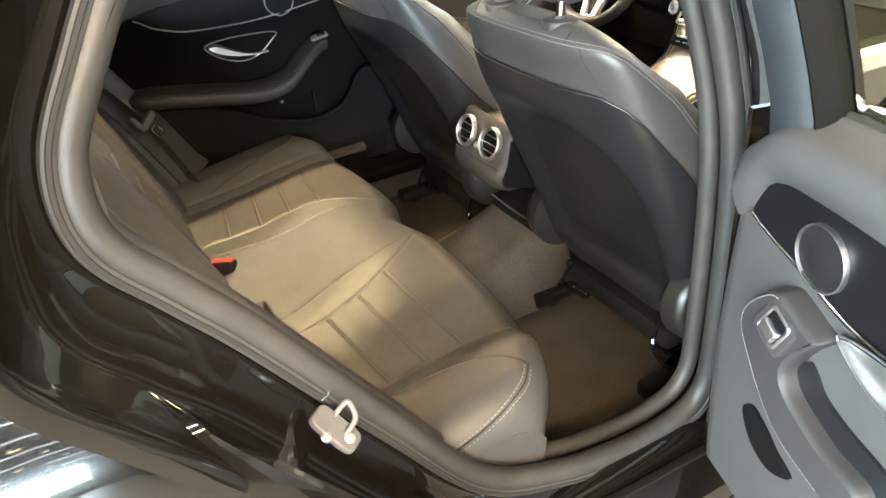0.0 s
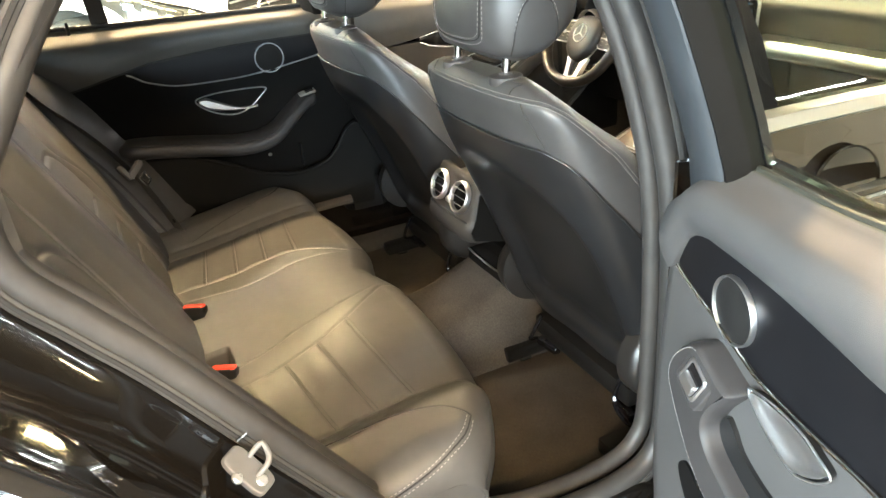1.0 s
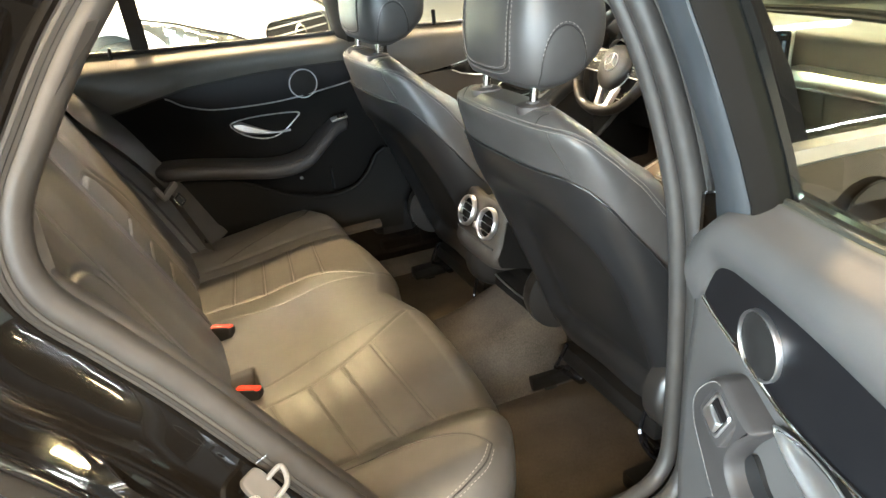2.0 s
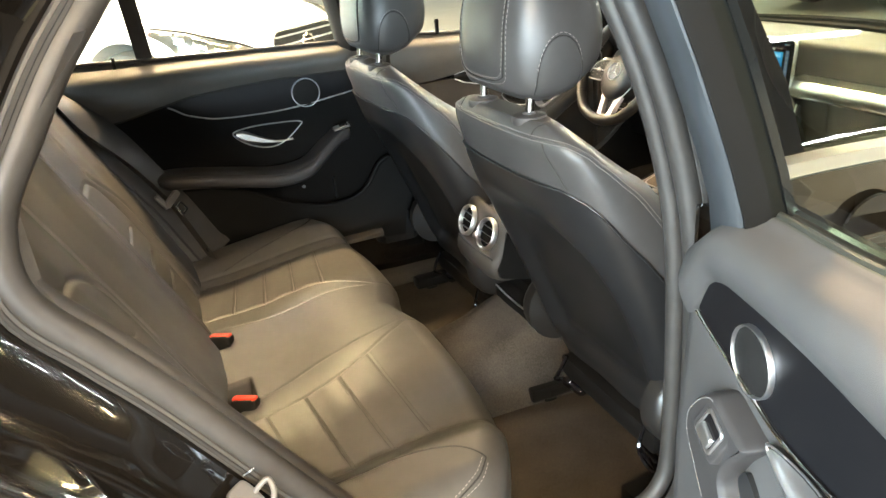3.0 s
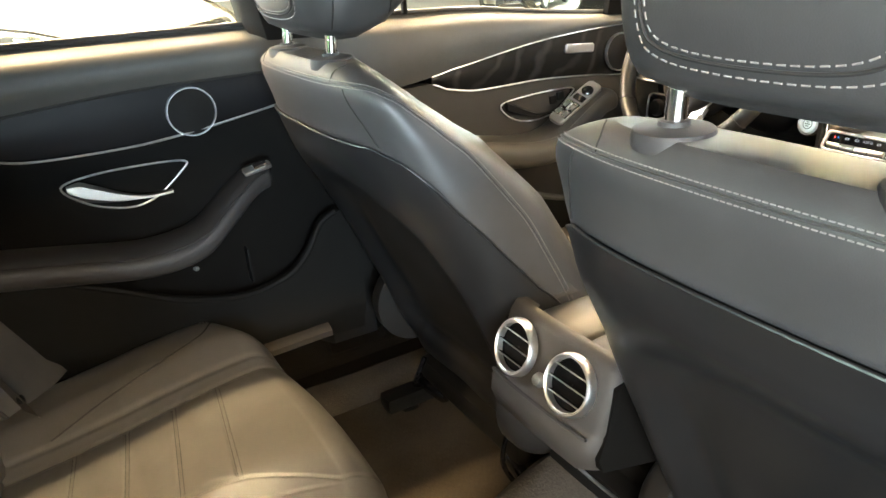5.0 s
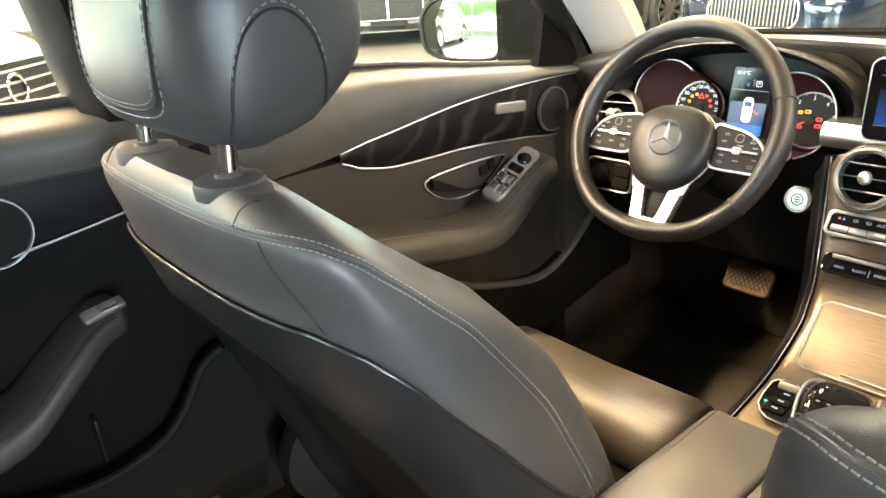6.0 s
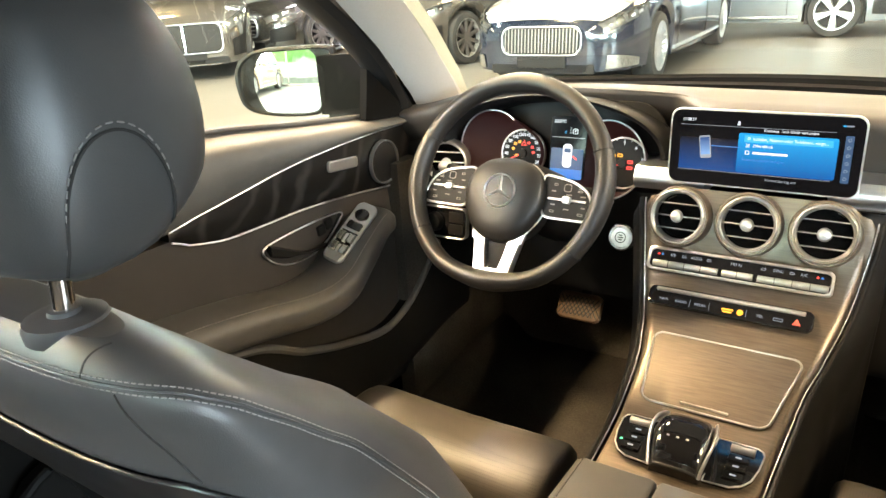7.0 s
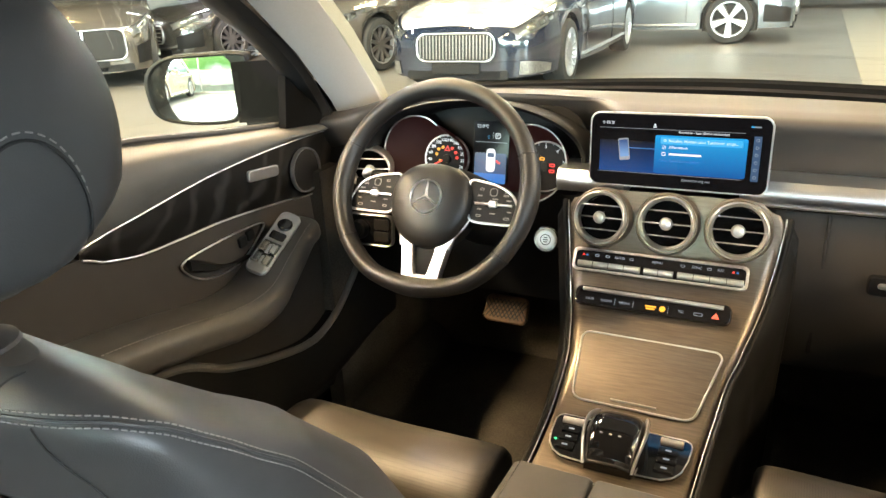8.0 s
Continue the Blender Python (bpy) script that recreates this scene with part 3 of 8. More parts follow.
# ---------------------------------------------------------------- front seats
rear_y = curve1([(0.40, -0.150), (0.47, -0.172), (0.62, -0.228), (0.78, -0.290), (0.88, -0.332), (0.95, -0.352), (1.0, -0.362), (1.03, -0.358)])
front_y = curve1([(0.40, 0.08), (0.50, 0.075), (0.635, 0.035), (0.80, -0.055), (0.905, -0.150), (0.95, -0.212), (0.98, -0.250), (1.0, -0.272), (1.03, -0.290)])
half_w = curve1([(0.40, 0.235), (0.50, 0.258), (0.62, 0.268), (0.75, 0.268), (0.86, 0.258), (0.93, 0.244), (0.98, 0.228), (1.0, 0.214), (1.03, 0.170)])


def plan(z):
    """How square the backrest is in plan: rounder towards its shoulders."""
    t = smooth(0.84, 0.985, z)
    return 0.60 + 0.15 * t, 0.70 + 0.10 * t


def seat_ring(z, w, y0, y1, dent=0.0, n=64, px=None, py=None, reach=1.0):
    if px is None:
        px, py = plan(z)
    out = []
    for k in range(n):
        a = k * math.tau / n
        c, s = math.cos(a), math.sin(a)
        x = w * math.copysign(abs(c) ** px, c)
        f = math.copysign(abs(s) ** py, s)
        y = (y0 + y1) / 2 + (y1 - y0) / 2 * f
        if s > 0:
            y -= 0.085 * smooth(0.20, 0.06, abs(x)) * smooth(1.0, 0.8, z) * f
        else:
            y += dent * smooth(0.93, 0.76, abs(x) / (w * reach))
        out.append((x, y, z))
    return out


def front_seat(cx, label):
    t = thing("front_seat", label, "car seat", "front seats", at=(0, 0, 0.22))
    # backrest, with a collar above the back panel
    def crown(z):
        """Width and the two edges of the backrest at a height."""
        w, y0, y1 = half_w(z), rear_y(z), front_y(z)
        if z > 0.974:
            k = math.sqrt(max(0.0, 1 - ((z - 0.974) / 0.048) ** 2))
            ym, yh = (y0 + y1) / 2, (y1 - y0) / 2
            y0, y1, w = ym - yh * (0.60 + 0.40 * k), ym + yh * (0.60 + 0.40 * k), w * (0.76 + 0.24 * k)
        return w, y0, y1
    zs = [0.40 + 0.02 * k for k in range(25)] + [0.900, 0.912, 0.917, 0.922, 0.928, 0.94, 0.955, 0.967, 0.976, 0.985, 0.993, 1.000, 1.006, 1.011, 1.015, 1.018, 1.020, 1.0215]
    span = curve1([(0.40, 102), (0.50, 99), (0.62, 94), (0.72, 87), (0.80, 78), (0.865, 70), (0.898, 61), (0.914, 51), (0.921, 42)])
    reach = lambda z: math.sin(radians(min(90.0, span(z)))) ** plan(z)[0]
    part("backrest", loft([seat_ring(z, *crown(z), dent=0.075 * smooth(0.921, 0.905, z), reach=reach(z)) for z in zs]), FRONT_LEATHER, t, angle=70)
    # moulded back panel that wraps round the sides, dished for the knees

    def back(u, v):
        z = 0.392 + (0.920 - 0.392) * v
        a = radians(span(z)) * (2 * u - 1)
        w, y0, y1 = crown(z)
        w, y0 = w + 0.004, y0 - 0.003
        sx, cy = math.sin(a), math.cos(a)
        ex, ey = plan(z)
        x = w * math.copysign(abs(sx) ** ex, sx)
        y = (y0 + y1) / 2 - (y1 - y0) / 2 * math.copysign(abs(cy) ** ey, cy)
        r = ((abs(x) / (0.86 * w)) ** 3.2 + (max(0.0, z - 0.60) / 0.270) ** 3.2) ** (1 / 3.2)
        d = 0.048 * (1 - smooth(0.66, 0.98, r)) * smooth(0.0, 0.12, v) + 0.010 * (1 - smooth(0.0, 0.8, r))
        d += 0.020 * smooth(0.10, 0.0, v) ** 2
        return Vector((x, y + d, z))
    part("back_panel", sheet(back, 64, 48), SHELL, t, "dark moulded seat back panel", angle=70)
    rim_line = [back(0.0, k / 30) for k in range(31)] + [back(k / 40, 1.0) for k in range(1, 40)] + [back(1.0, 1 - k / 30) for k in range(31)]
    part("piping", tube(rim_line, 0.0020, 8), SHELL, t)
    # seams on the collar, double stitched
    def collar(x, z, lift=0.0015):
        w, y0, y1 = crown(z)
        ex, ey = plan(z)
        aa = min(1.0, abs(x) / w) ** (1 / ex)
        return Vector((x, (y0 + y1) / 2 - (y1 - y0) / 2 * math.sqrt(max(0, 1 - aa * aa)) ** ey - lift, z))

    def skin(a, z):
        """A point on the backrest: a, degrees round it from the right, -90 at the back."""
        w, y0, y1 = crown(z)
        c, sn = math.cos(radians(a)), math.sin(radians(a))
        ex, ey = plan(z)
        x = w * math.copysign(abs(c) ** ex, c)
        f = math.copysign(abs(sn) ** ey, sn)
        return Vector((x, (y0 + y1) / 2 + (y1 - y0) / 2 * f, z))

    def normal(a, z):
        du, dv = skin(a + 0.5, z) - skin(a - 0.5, z), skin(a, z + 0.001) - skin(a, z - 0.001)
        n = du.cross(dv).normalized()
        return n if n.dot(skin(a, z) - Vector((0, (rear_y(z) + front_y(z)) / 2, z))) > 0 else -n
    way = spline([(a, z, 0) for a, z in ((-90, 1.001), (-72, 1.001), (-55, 1.001), (-40, 1.001), (-27, 1.000), (-15, 0.998), (-6, 0.993), (1, 0.982), (6, 0.957), (8.5, 0.918), (9, 0.865), (8.5, 0.80), (8, 0.73), (8, 0.65), (8, 0.56))], 7)
    half = [(skin(p.x, p.y), normal(p.x, p.y)) for p in way]
    full = [(Vector((-p.x, p.y, p.z)), Vector((-n.x, n.y, n.z))) for p, n in half[:0:-1]] + half
    for _ in range(3):
        full = [full[0]] + [((full[i - 1][0] + full[i][0] * 2 + full[i + 1][0]) / 4, (full[i - 1][1] + full[i][1] * 2 + full[i + 1][1]).normalized()) for i in range(1, len(full) - 1)] + [full[-1]]
    part("seam", tube([p + n * 0.0004 for p, n in full], 0.0011, 6), FRONT_LEATHER, t)
    for k in (-1, 1):
        rows = []
        for i, (p, n) in enumerate(full):
            tg = (full[min(i + 1, len(full) - 1)][0] - full[max(i - 1, 0)][0]).normalized()
            rows.append(p + tg.cross(n).normalized() * (0.0036 * k) + n * 0.0008)
        part("stitching", stitches(rows, 0.0034, 0.0016, 0.00055), STITCH, t, "pale double stitching")
    for sx in (1, -1):
        part("seam", tube([collar((0.168 + 0.034 * k / 10) * sx, 0.996 - 0.074 * k / 10, 0.0006) for k in range(11)], 0.0007, 6), SEAM, t)
    for sx in (1, -1):
        over = [skin(a, z) for a, z in ((-54, 1.000), (-50, 1.006), (-45, 1.011), (-38, 1.0150), (-28, 1.0180), (-15, 1.0195))]
        part("seam", tube(spline([(sx * p.x, p.y, p.z + 0.0005) for p in over], 5), 0.0007, 6), SEAM, t)
    # posts and their sleeves
    for px in (-0.088, 0.088):
        part("post_sleeve", turned([(0.029, -0.008), (0.0295, 0.001), (0.028, 0.0045), (0.022, 0.0062), (0.0115, 0.0068), (0.0108, 0.010), (0.008, 0.0105)], Matrix.Translation((px, -0.326, 1.0195)), 28), GRIP, t)
        part("post", turned([(0.0078, 0.0), (0.0078, 0.115)], Matrix.Translation((px, -0.326, 1.020)) @ pose(0, 0, 0, -6, 0, 0), 16), CHROME, t, "chrome headrest post")
    # headrest
    hr = []
    hy0 = curve1([(1.072, -0.325), (1.09, -0.358), (1.13, -0.370), (1.20, -0.366), (1.26, -0.35), (1.285, -0.325)])
    hy1 = curve1([(1.072, -0.275), (1.09, -0.235), (1.13, -0.190), (1.20, -0.184), (1.26, -0.21), (1.285, -0.255)])
    hw = curve1([(1.072, 0.095), (1.085, 0.121), (1.11, 0.133), (1.15, 0.138), (1.20, 0.135), (1.25, 0.121), (1.275, 0.095), (1.287, 0.064)])
    HD = -0.027
    for z in [1.072, 1.074, 1.077, 1.082, 1.089, 1.097, 1.107, 1.12] + [1.132 + 0.012 * k for k in range(9)] + [1.237, 1.246, 1.254, 1.261, 1.267, 1.273, 1.278, 1.282, 1.285, 1.287]:
        hr.append(seat_ring(1.5, hw(z), hy0(z), hy1(z), n=80, px=0.55, py=0.62))
        hr[-1] = [(x, y, z + HD) for x, y, _ in hr[-1]]
    head = part("headrest", loft(hr), FRONT_LEATHER, t, "black leather headrest with pale stitching", angle=70)
    def on_head(x, z, sgn=-1, lift=0.0015):
        w = hw(z)
        c = min(1.0, abs(x) / w)
        aa = c ** (1 / 0.55)
        s = math.sqrt(max(0.0, 1 - aa * aa)) ** 0.62
        return Vector((x, (hy0(z) + hy1(z)) / 2 + sgn * (hy1(z) - hy0(z)) / 2 * s + sgn * lift, z + HD))
    loop = spline([(-0.078, 1.27, 0), (-0.084, 1.2, 0), (-0.082, 1.135, 0), (-0.066, 1.112, 0), (0, 1.106, 0), (0.066, 1.112, 0), (0.082, 1.135, 0), (0.084, 1.2, 0), (0.078, 1.27, 0)], 8)
    line = [on_head(p.x, p.y) for p in loop]
    part("seam", tube(line, 0.0013, 6), SEAM, head)
    part("stitching", stitches([on_head(p.x * 0.95, p.y + 0.004) for p in loop]), STITCH, head)
    part("stitching", stitches([on_head(p.x * 1.06, p.y - 0.006) for p in loop]), STITCH, head)
    for sx in (1, -1):
        ear = []
        for k in range(33):
            a = math.pi * (k / 32)
            yy = -0.292 + 0.040 * math.cos(a)
            zz = 1.088 + 0.090 * math.sin(a) ** 0.7
            xx = hw(zz) * (1 - abs((yy - (hy0(zz) + hy1(zz)) / 2) / ((hy1(zz) - hy0(zz)) / 2)) ** (2 / 0.62)) ** 0.275 if abs(yy - (hy0(zz) + hy1(zz)) / 2) < (hy1(zz) - hy0(zz)) / 2 else 0.1
            ear.append(Vector((sx * (xx + 0.0015), yy, zz + HD)))
        part("seam", tube(ear, 0.0012, 6), SEAM, head)
        part("stitching", stitches(ear, lift=(0.001 * sx, 0, 0.005)), STITCH, head)
    # cushion with bolsters and a perforated middle
    def cushion(u, v):
        x = -0.265 + 0.53 * u
        y = -0.06 + 0.30 * v
        side = abs(x) / 0.265
        z = 0.408 + 0.035 * smooth(0.60, 0.85, side) - 0.10 * smooth(0.92, 1.0, side) + 0.012 * v
        z -= 0.03 * smooth(0.86, 1.0, v) ** 2
        for g in (0.25, 0.5, 0.72):
            z -= 0.006 * gauss(v - g, 0.018) * (1 - smooth(0.5, 0.6, side))
        z -= 0.010 * gauss(side - 0.58, 0.03)
        return Vector((x, y, z))
    part("cushion", sheet(cushion, 60, 60, (0, 0, -0.12)), LEATHER_PERF, t, "perforated leather seat cushion", angle=70)
    thigh = [[Vector((x, 0.268 + 0.078 * k * math.copysign(abs(math.cos(a)) ** 0.85, math.cos(a)), 0.472 + 0.060 * k * math.copysign(abs(math.sin(a)) ** 0.8, math.sin(a)) + 0.006 * (x / 0.2) ** 2)) for a in [i * math.tau / 36 for i in range(36)]]
             for x, k in ((-0.200, 0.5), (-0.199, 0.74), (-0.195, 0.88), (-0.185, 0.97), (-0.165, 1.0), (0, 1.0), (0.165, 1.0), (0.185, 0.97), (0.195, 0.88), (0.199, 0.74), (0.200, 0.5))]
    part("thigh_support", loft(thigh), LEATHER_PERF, t, "rounded perforated thigh support", angle=70)
    for sx in (1, -1):
        part("side_bolster", loft([[Vector((sx * (0.238 + 0.030 * k * math.cos(a)), y, 0.442 + 0.046 * k * math.sin(a))) for a in [i * math.tau / 20 for i in range(20)]]
                                   for y, k in ((-0.06, 0.9), (0.05, 1.0), (0.16, 1.0), (0.22, 0.97), (0.25, 0.85), (0.266, 0.62), (0.272, 0.3))]), LEATHER_PERF, t, "rounded cushion bolster", angle=70)
    part("seat_base", box(0, 0.11, 0.37, 0.46, 0.38, 0.14, 0.03), HARD, t)
    for sx in (1, -1):
        part("recliner_cover", loft([[Vector((sx * (0.215 + dx), -0.088 + ry * math.cos(a), 0.462 + rz * math.sin(a))) for a in [i * math.tau / 28 for i in range(28)]]
                                     for dx, ry, rz in ((0.0, 0.095, 0.092), (0.028, 0.094, 0.091), (0.040, 0.090, 0.086), (0.049, 0.078, 0.074), (0.054, 0.055, 0.052), (0.056, 0.02, 0.02))]), RECLINER, t, "rounded plastic recliner cover")
        part("rail", box(sx * 0.205, 0.10, 0.245, 0.045, 0.60, 0.035, 0.006), HARD, t)
        part("rail_end", box(sx * 0.205, -0.110, 0.240, 0.05, 0.08, 0.022, 0.006), HARD, t)
        part("rail_foot", plate(rrect(0.062, 0.04, 0.012), Matrix.Translation((sx * 0.208, -0.148, 0.214)), 0.014, 0.004), ALU, t, "bare metal rail foot")
        part("rail_motor", turned([(0.012, 0), (0.014, 0.004), (0.014, 0.06), (0.010, 0.065)], facing((sx * 0.18, -0.105, 0.268), (sx * -1, 0.15, 0)), 14), PIANO, t)
    for sx in (-1, 1):
        part("cable", tube(spline([(sx * 0.15, -0.12, 0.36), (sx * 0.16, -0.14, 0.31), (sx * 0.19, -0.13, 0.275), (sx * 0.2, -0.10, 0.26)], 5), 0.005, 6), PIANO, t)
    part("under_tray", box(0, -0.02, 0.325, 0.36, 0.20, 0.05, 0.01), HARD, t)
    t.location.x = cx
    return t


driver = front_seat(0, "black leather front seat with pale stitching and a moulded back")
driver.location.x = -0.374
passenger = copy_thing(driver, Matrix.Translation((0.372, 0.024, 0.22)))
# bare metal rail feet recoloured near-black to carry the footwell's shade
for ch in driver.children:
    if ch.name.startswith("rail_foot"):
        ch.data.materials[0] = HARD
for ch in passenger.children:
    if ch.name.startswith("thigh_support"):
        # drawn out further than on the other seat
        ch.location.y += 0.07
        ch.location.z += 0.01

# ---------------------------------------------------------------- rear bench
bench = thing("rear_bench", "black leather rear bench with pleated outer seats", "car seat", at=(0, -0.65, 0.22))


ridge_z = curve1([(-0.94, 0.444), (-0.82, 0.456), (-0.735, 0.466), (-0.65, 0.488), (-0.575, 0.508), (-0.50, 0.514), (-0.40, 0.505)])
dip_z = curve1([(-0.94, 0.436), (-0.80, 0.446), (-0.69, 0.460), (-0.62, 0.472), (-0.54, 0.482), (-0.46, 0.484), (-0.40, 0.478)])
panel_in = curve1([(-0.92, 0.255), (-0.80, 0.245), (-0.717, 0.235), (-0.64, 0.222), (-0.565, 0.192), (-0.50, 0.145), (-0.44, 0.100), (-0.38, 0.085)])
panel_out = curve1([(-0.92, 0.480), (-0.69, 0.484), (-0.55, 0.485), (-0.46, 0.492), (-0.38, 0.505)])
fold = curve1([(-0.92, 0.20), (-0.79, 0.172), (-0.685, 0.146), (-0.61, 0.138), (-0.53, 0.124), (-0.45, 0.098), (-0.38, 0.085)])
front_edge = curve1([(0.0, -0.432), (0.06, -0.415), (0.12, -0.397), (0.28, -0.388), (0.42, -0.394), (0.55, -0.420), (0.64, -0.462), (0.72, -0.525)])
PLEATS = (-0.575, -0.650, -0.726, -0.808)
SIDE = 0.635


def cushion_z(x, y):
    """The top of the bench before its edges roll over."""
    ax = abs(x)
    a, b = panel_in(y), panel_out(y)
    t = min(1.0, max(0.0, (ax - a) / (b - a)))
    z = ridge_z(y) + (dip_z(y) - ridge_z(y)) * math.sin(t * math.pi / 2) ** 1.2
    z += 0.046 * smooth(b - 0.01, b + 0.095, ax)
    on = smooth(a, a + 0.014, ax) * (1 - smooth(b - 0.012, b, ax))
    for g in PLEATS:
        e = y - g - 0.033 * t
        z -= 0.0024 * gauss(e, 0.0020) * on
        z += 0.0030 * gauss(e + 0.030, 0.028) * on
    z -= 0.0030 * gauss(ax - a, 0.0026)
    z -= 0.0034 * gauss(ax - b, 0.0028)
    if x < 0:
        z -= 0.0030 * gauss(ax - b - 0.030, 0.004)
    z -= 0.0028 * gauss(ax - fold(y), 0.0026) * smooth(-0.44, -0.55, y)
    z += 0.0018 * noise.noise(Vector((x * 7, y * 7, 0)))
    # pockets for the two buckles
    z -= 0.05 * smooth(0.060, 0.050, abs(x - 0.140)) * smooth(0.040, 0.030, abs(y + 0.850))
    z -= 0.04 * smooth(0.040, 0.030, abs(x + 0.125)) * smooth(0.035, 0.026, abs(y + 0.868))
    return z


def cushion_pt(x, y):
    """The bench's surface with rounded front and outer edges; x and y run on over the roll."""
    ax = abs(x)
    xx, dz = ax, 0.0
    if ax > SIDE:
        q = min(1.0, (ax - SIDE) / 0.10) * math.pi / 2
        xx, dz = SIDE + 0.068 * math.sin(q), -0.070 * (1 - math.cos(q))
    yf = front_edge(xx) - 0.060
    yy = y
    if y > yf:
        q = min(1.0, (y - yf) / 0.09) * math.pi / 2
        yy, dz = yf + 0.060 * math.sin(q), dz - 0.070 * (1 - math.cos(q))
    return Vector((math.copysign(xx, x), yy, cushion_z(math.copysign(xx, x), min(yy, yf)) + dz))


def bench_sheet(u, v):
    x = -0.735 + 1.47 * u
    end = front_edge(min(abs(x), SIDE + 0.068)) + 0.03
    return cushion_pt(x, -0.94 + (end + 0.94) * v)


part("cushion", sheet(bench_sheet, 440, 250), LEATHER, bench, "pleated leather seat cushion", angle=80)


def cushion_skirt(u, v):
    x = -0.735 + 1.47 * u
    p = cushion_pt(x, 0.0)
    return Vector((p.x * (1 - 0.03 * v), p.y + 0.008 * math.sin(math.pi * v) - 0.05 * v * v, p.z + (0.27 - p.z) * v))


part("cushion_front", sheet(cushion_skirt, 90, 12), LEATHER, bench, angle=80)
for sx in (1, -1):
    part("cushion_side", sheet(lambda u, v: Vector((sx * (SIDE + 0.068 - 0.02 * v), -0.94 + 0.43 * u, (lambda z: z + (0.25 - z) * v)(cushion_pt(sx * 0.735, -0.94 + 0.43 * u).z))), 24, 6), LEATHER, bench)
    on_top = lambda x, y, lift: cushion_pt(x, y) + Vector((sx * lift * smooth(SIDE, 0.72, abs(x)), 0, lift))
    arc = spline([(0.706 * sx, -0.72, 0), (0.702 * sx, -0.64, 0), (0.690 * sx, -0.58, 0), (0.668 * sx, -0.530, 0), (0.640 * sx, -0.502, 0)], 10)
    part("seam", tube([on_top(p.x, p.y, 0.0004) for p in arc], 0.0016, 6), SEAM, bench)
    for off in (-0.005, 0.005):
        part("stitching", stitches([on_top(p.x - sx * off, p.y - 0.5 * off, 0.0015) for p in arc], 0.0045, 0.0035, 0.0008), STITCH, bench, "pale stitching on the cushion corner")
    arc2 = spline([(0.520 * sx, -0.80, 0), (0.548 * sx, -0.70, 0), (0.566 * sx, -0.61, 0), (0.596 * sx, -0.535, 0), (0.640 * sx, -0.502, 0)], 8)
    part("seam", tube([on_top(p.x, p.y, 0.0003) for p in arc2], 0.0015, 6), SEAM, bench)
    for g in PLEATS:
        pts = []
        for k in range(31):
            y = g + 0.033 * k / 30
            pts.append((sx * (panel_in(y) + (panel_out(y) - panel_in(y)) * k / 30), y))
        part("stitching", stitches([cushion_pt(x, y + 0.006) + Vector((0, 0, 0.0006)) for x, y in pts], 0.004, 0.003, 0.0006), SEAM, bench)
        part("seam", tube([cushion_pt(x, y) + Vector((0, 0, 0.0001)) for x, y in pts], 0.0009, 5), SEAM, bench)


# backrest, reclined
def back_pt(x, s, lift=0.0):
    """s: metres up the backrest from its foot."""
    ax = abs(x)
    d = 0.0
    d += (0.012 if x < 0 else 0.030) * smooth(0.47, 0.56, ax) - 0.05 * smooth(0.60, 0.68, ax)
    d += 0.012 * smooth(0.17, 0.05, ax)
    d -= 0.012 * smooth(0.20, 0.26, ax) * (1 - smooth(0.42, 0.48, ax))
    for g in (0.12, 0.20, 0.28):
        d -= 0.006 * gauss(s - g - 0.02 * (ax - 0.3), 0.0035) * smooth(0.225, 0.235, ax) * (1 - smooth(0.395, 0.405, ax))
    # oval insert inside the smooth bolster
    oval = math.sqrt(((ax - 0.315) / 0.125) ** 4 + ((s - 0.20) / 0.235) ** 4)
    d -= 0.0065 * gauss((oval - 1.0) * 0.06, 0.004)
    d -= 0.006 * gauss(ax - 0.485 + 0.05 * smooth(0.3, 0.45, s), 0.005)
    d -= 0.009 * gauss(ax - 0.172, 0.005)
    d -= 0.06 * smooth(0.57, 0.63, s) ** 2
    y = -0.872 - 0.44 * s * 0.92 - 0.05 * s * s
    return Vector((x, y + 0.90 * (d + lift), 0.448 + 0.905 * s + 0.40 * (d + lift)))


part("backrest", sheet(lambda u, v: back_pt(-0.597 + 1.262 * u, 0.63 * v), 260, 210, (0, -0.10, 0)), LEATHER, bench, "pleated leather backrest", angle=80)
for sx in (1, -1):
    hr = []
    for z, w, d in ((0.0, 0.10, 0.035), (0.01, 0.125, 0.05), (0.05, 0.135, 0.056), (0.10, 0.13, 0.055), (0.14, 0.11, 0.045), (0.155, 0.08, 0.03)):
        hr.append([(sx * 0.42 + w * math.copysign(abs(math.cos(a)) ** 0.6, math.cos(a)), -1.190 - 0.25 * z + d * math.copysign(abs(math.sin(a)) ** 0.7, math.sin(a)), 1.035 + z) for a in [k * math.tau / 32 for k in range(32)]])
    part("headrest", loft(hr), LEATHER, bench, "black rear headrest", angle=70)
    if sx < 0:
        continue
    part("side_bolster", loft([[back_pt(sx * 0.64, s) + Vector((sx * 0.03 * math.cos(a) * k, 0.022 * math.sin(a) * k, 0)) for a in [i * math.tau / 16 for i in range(16)]] for s, k in ((0.0, 0.7), (0.05, 1), (0.25, 1.1), (0.4, 1), (0.5, 0.7))]), LEATHER, bench, angle=70)


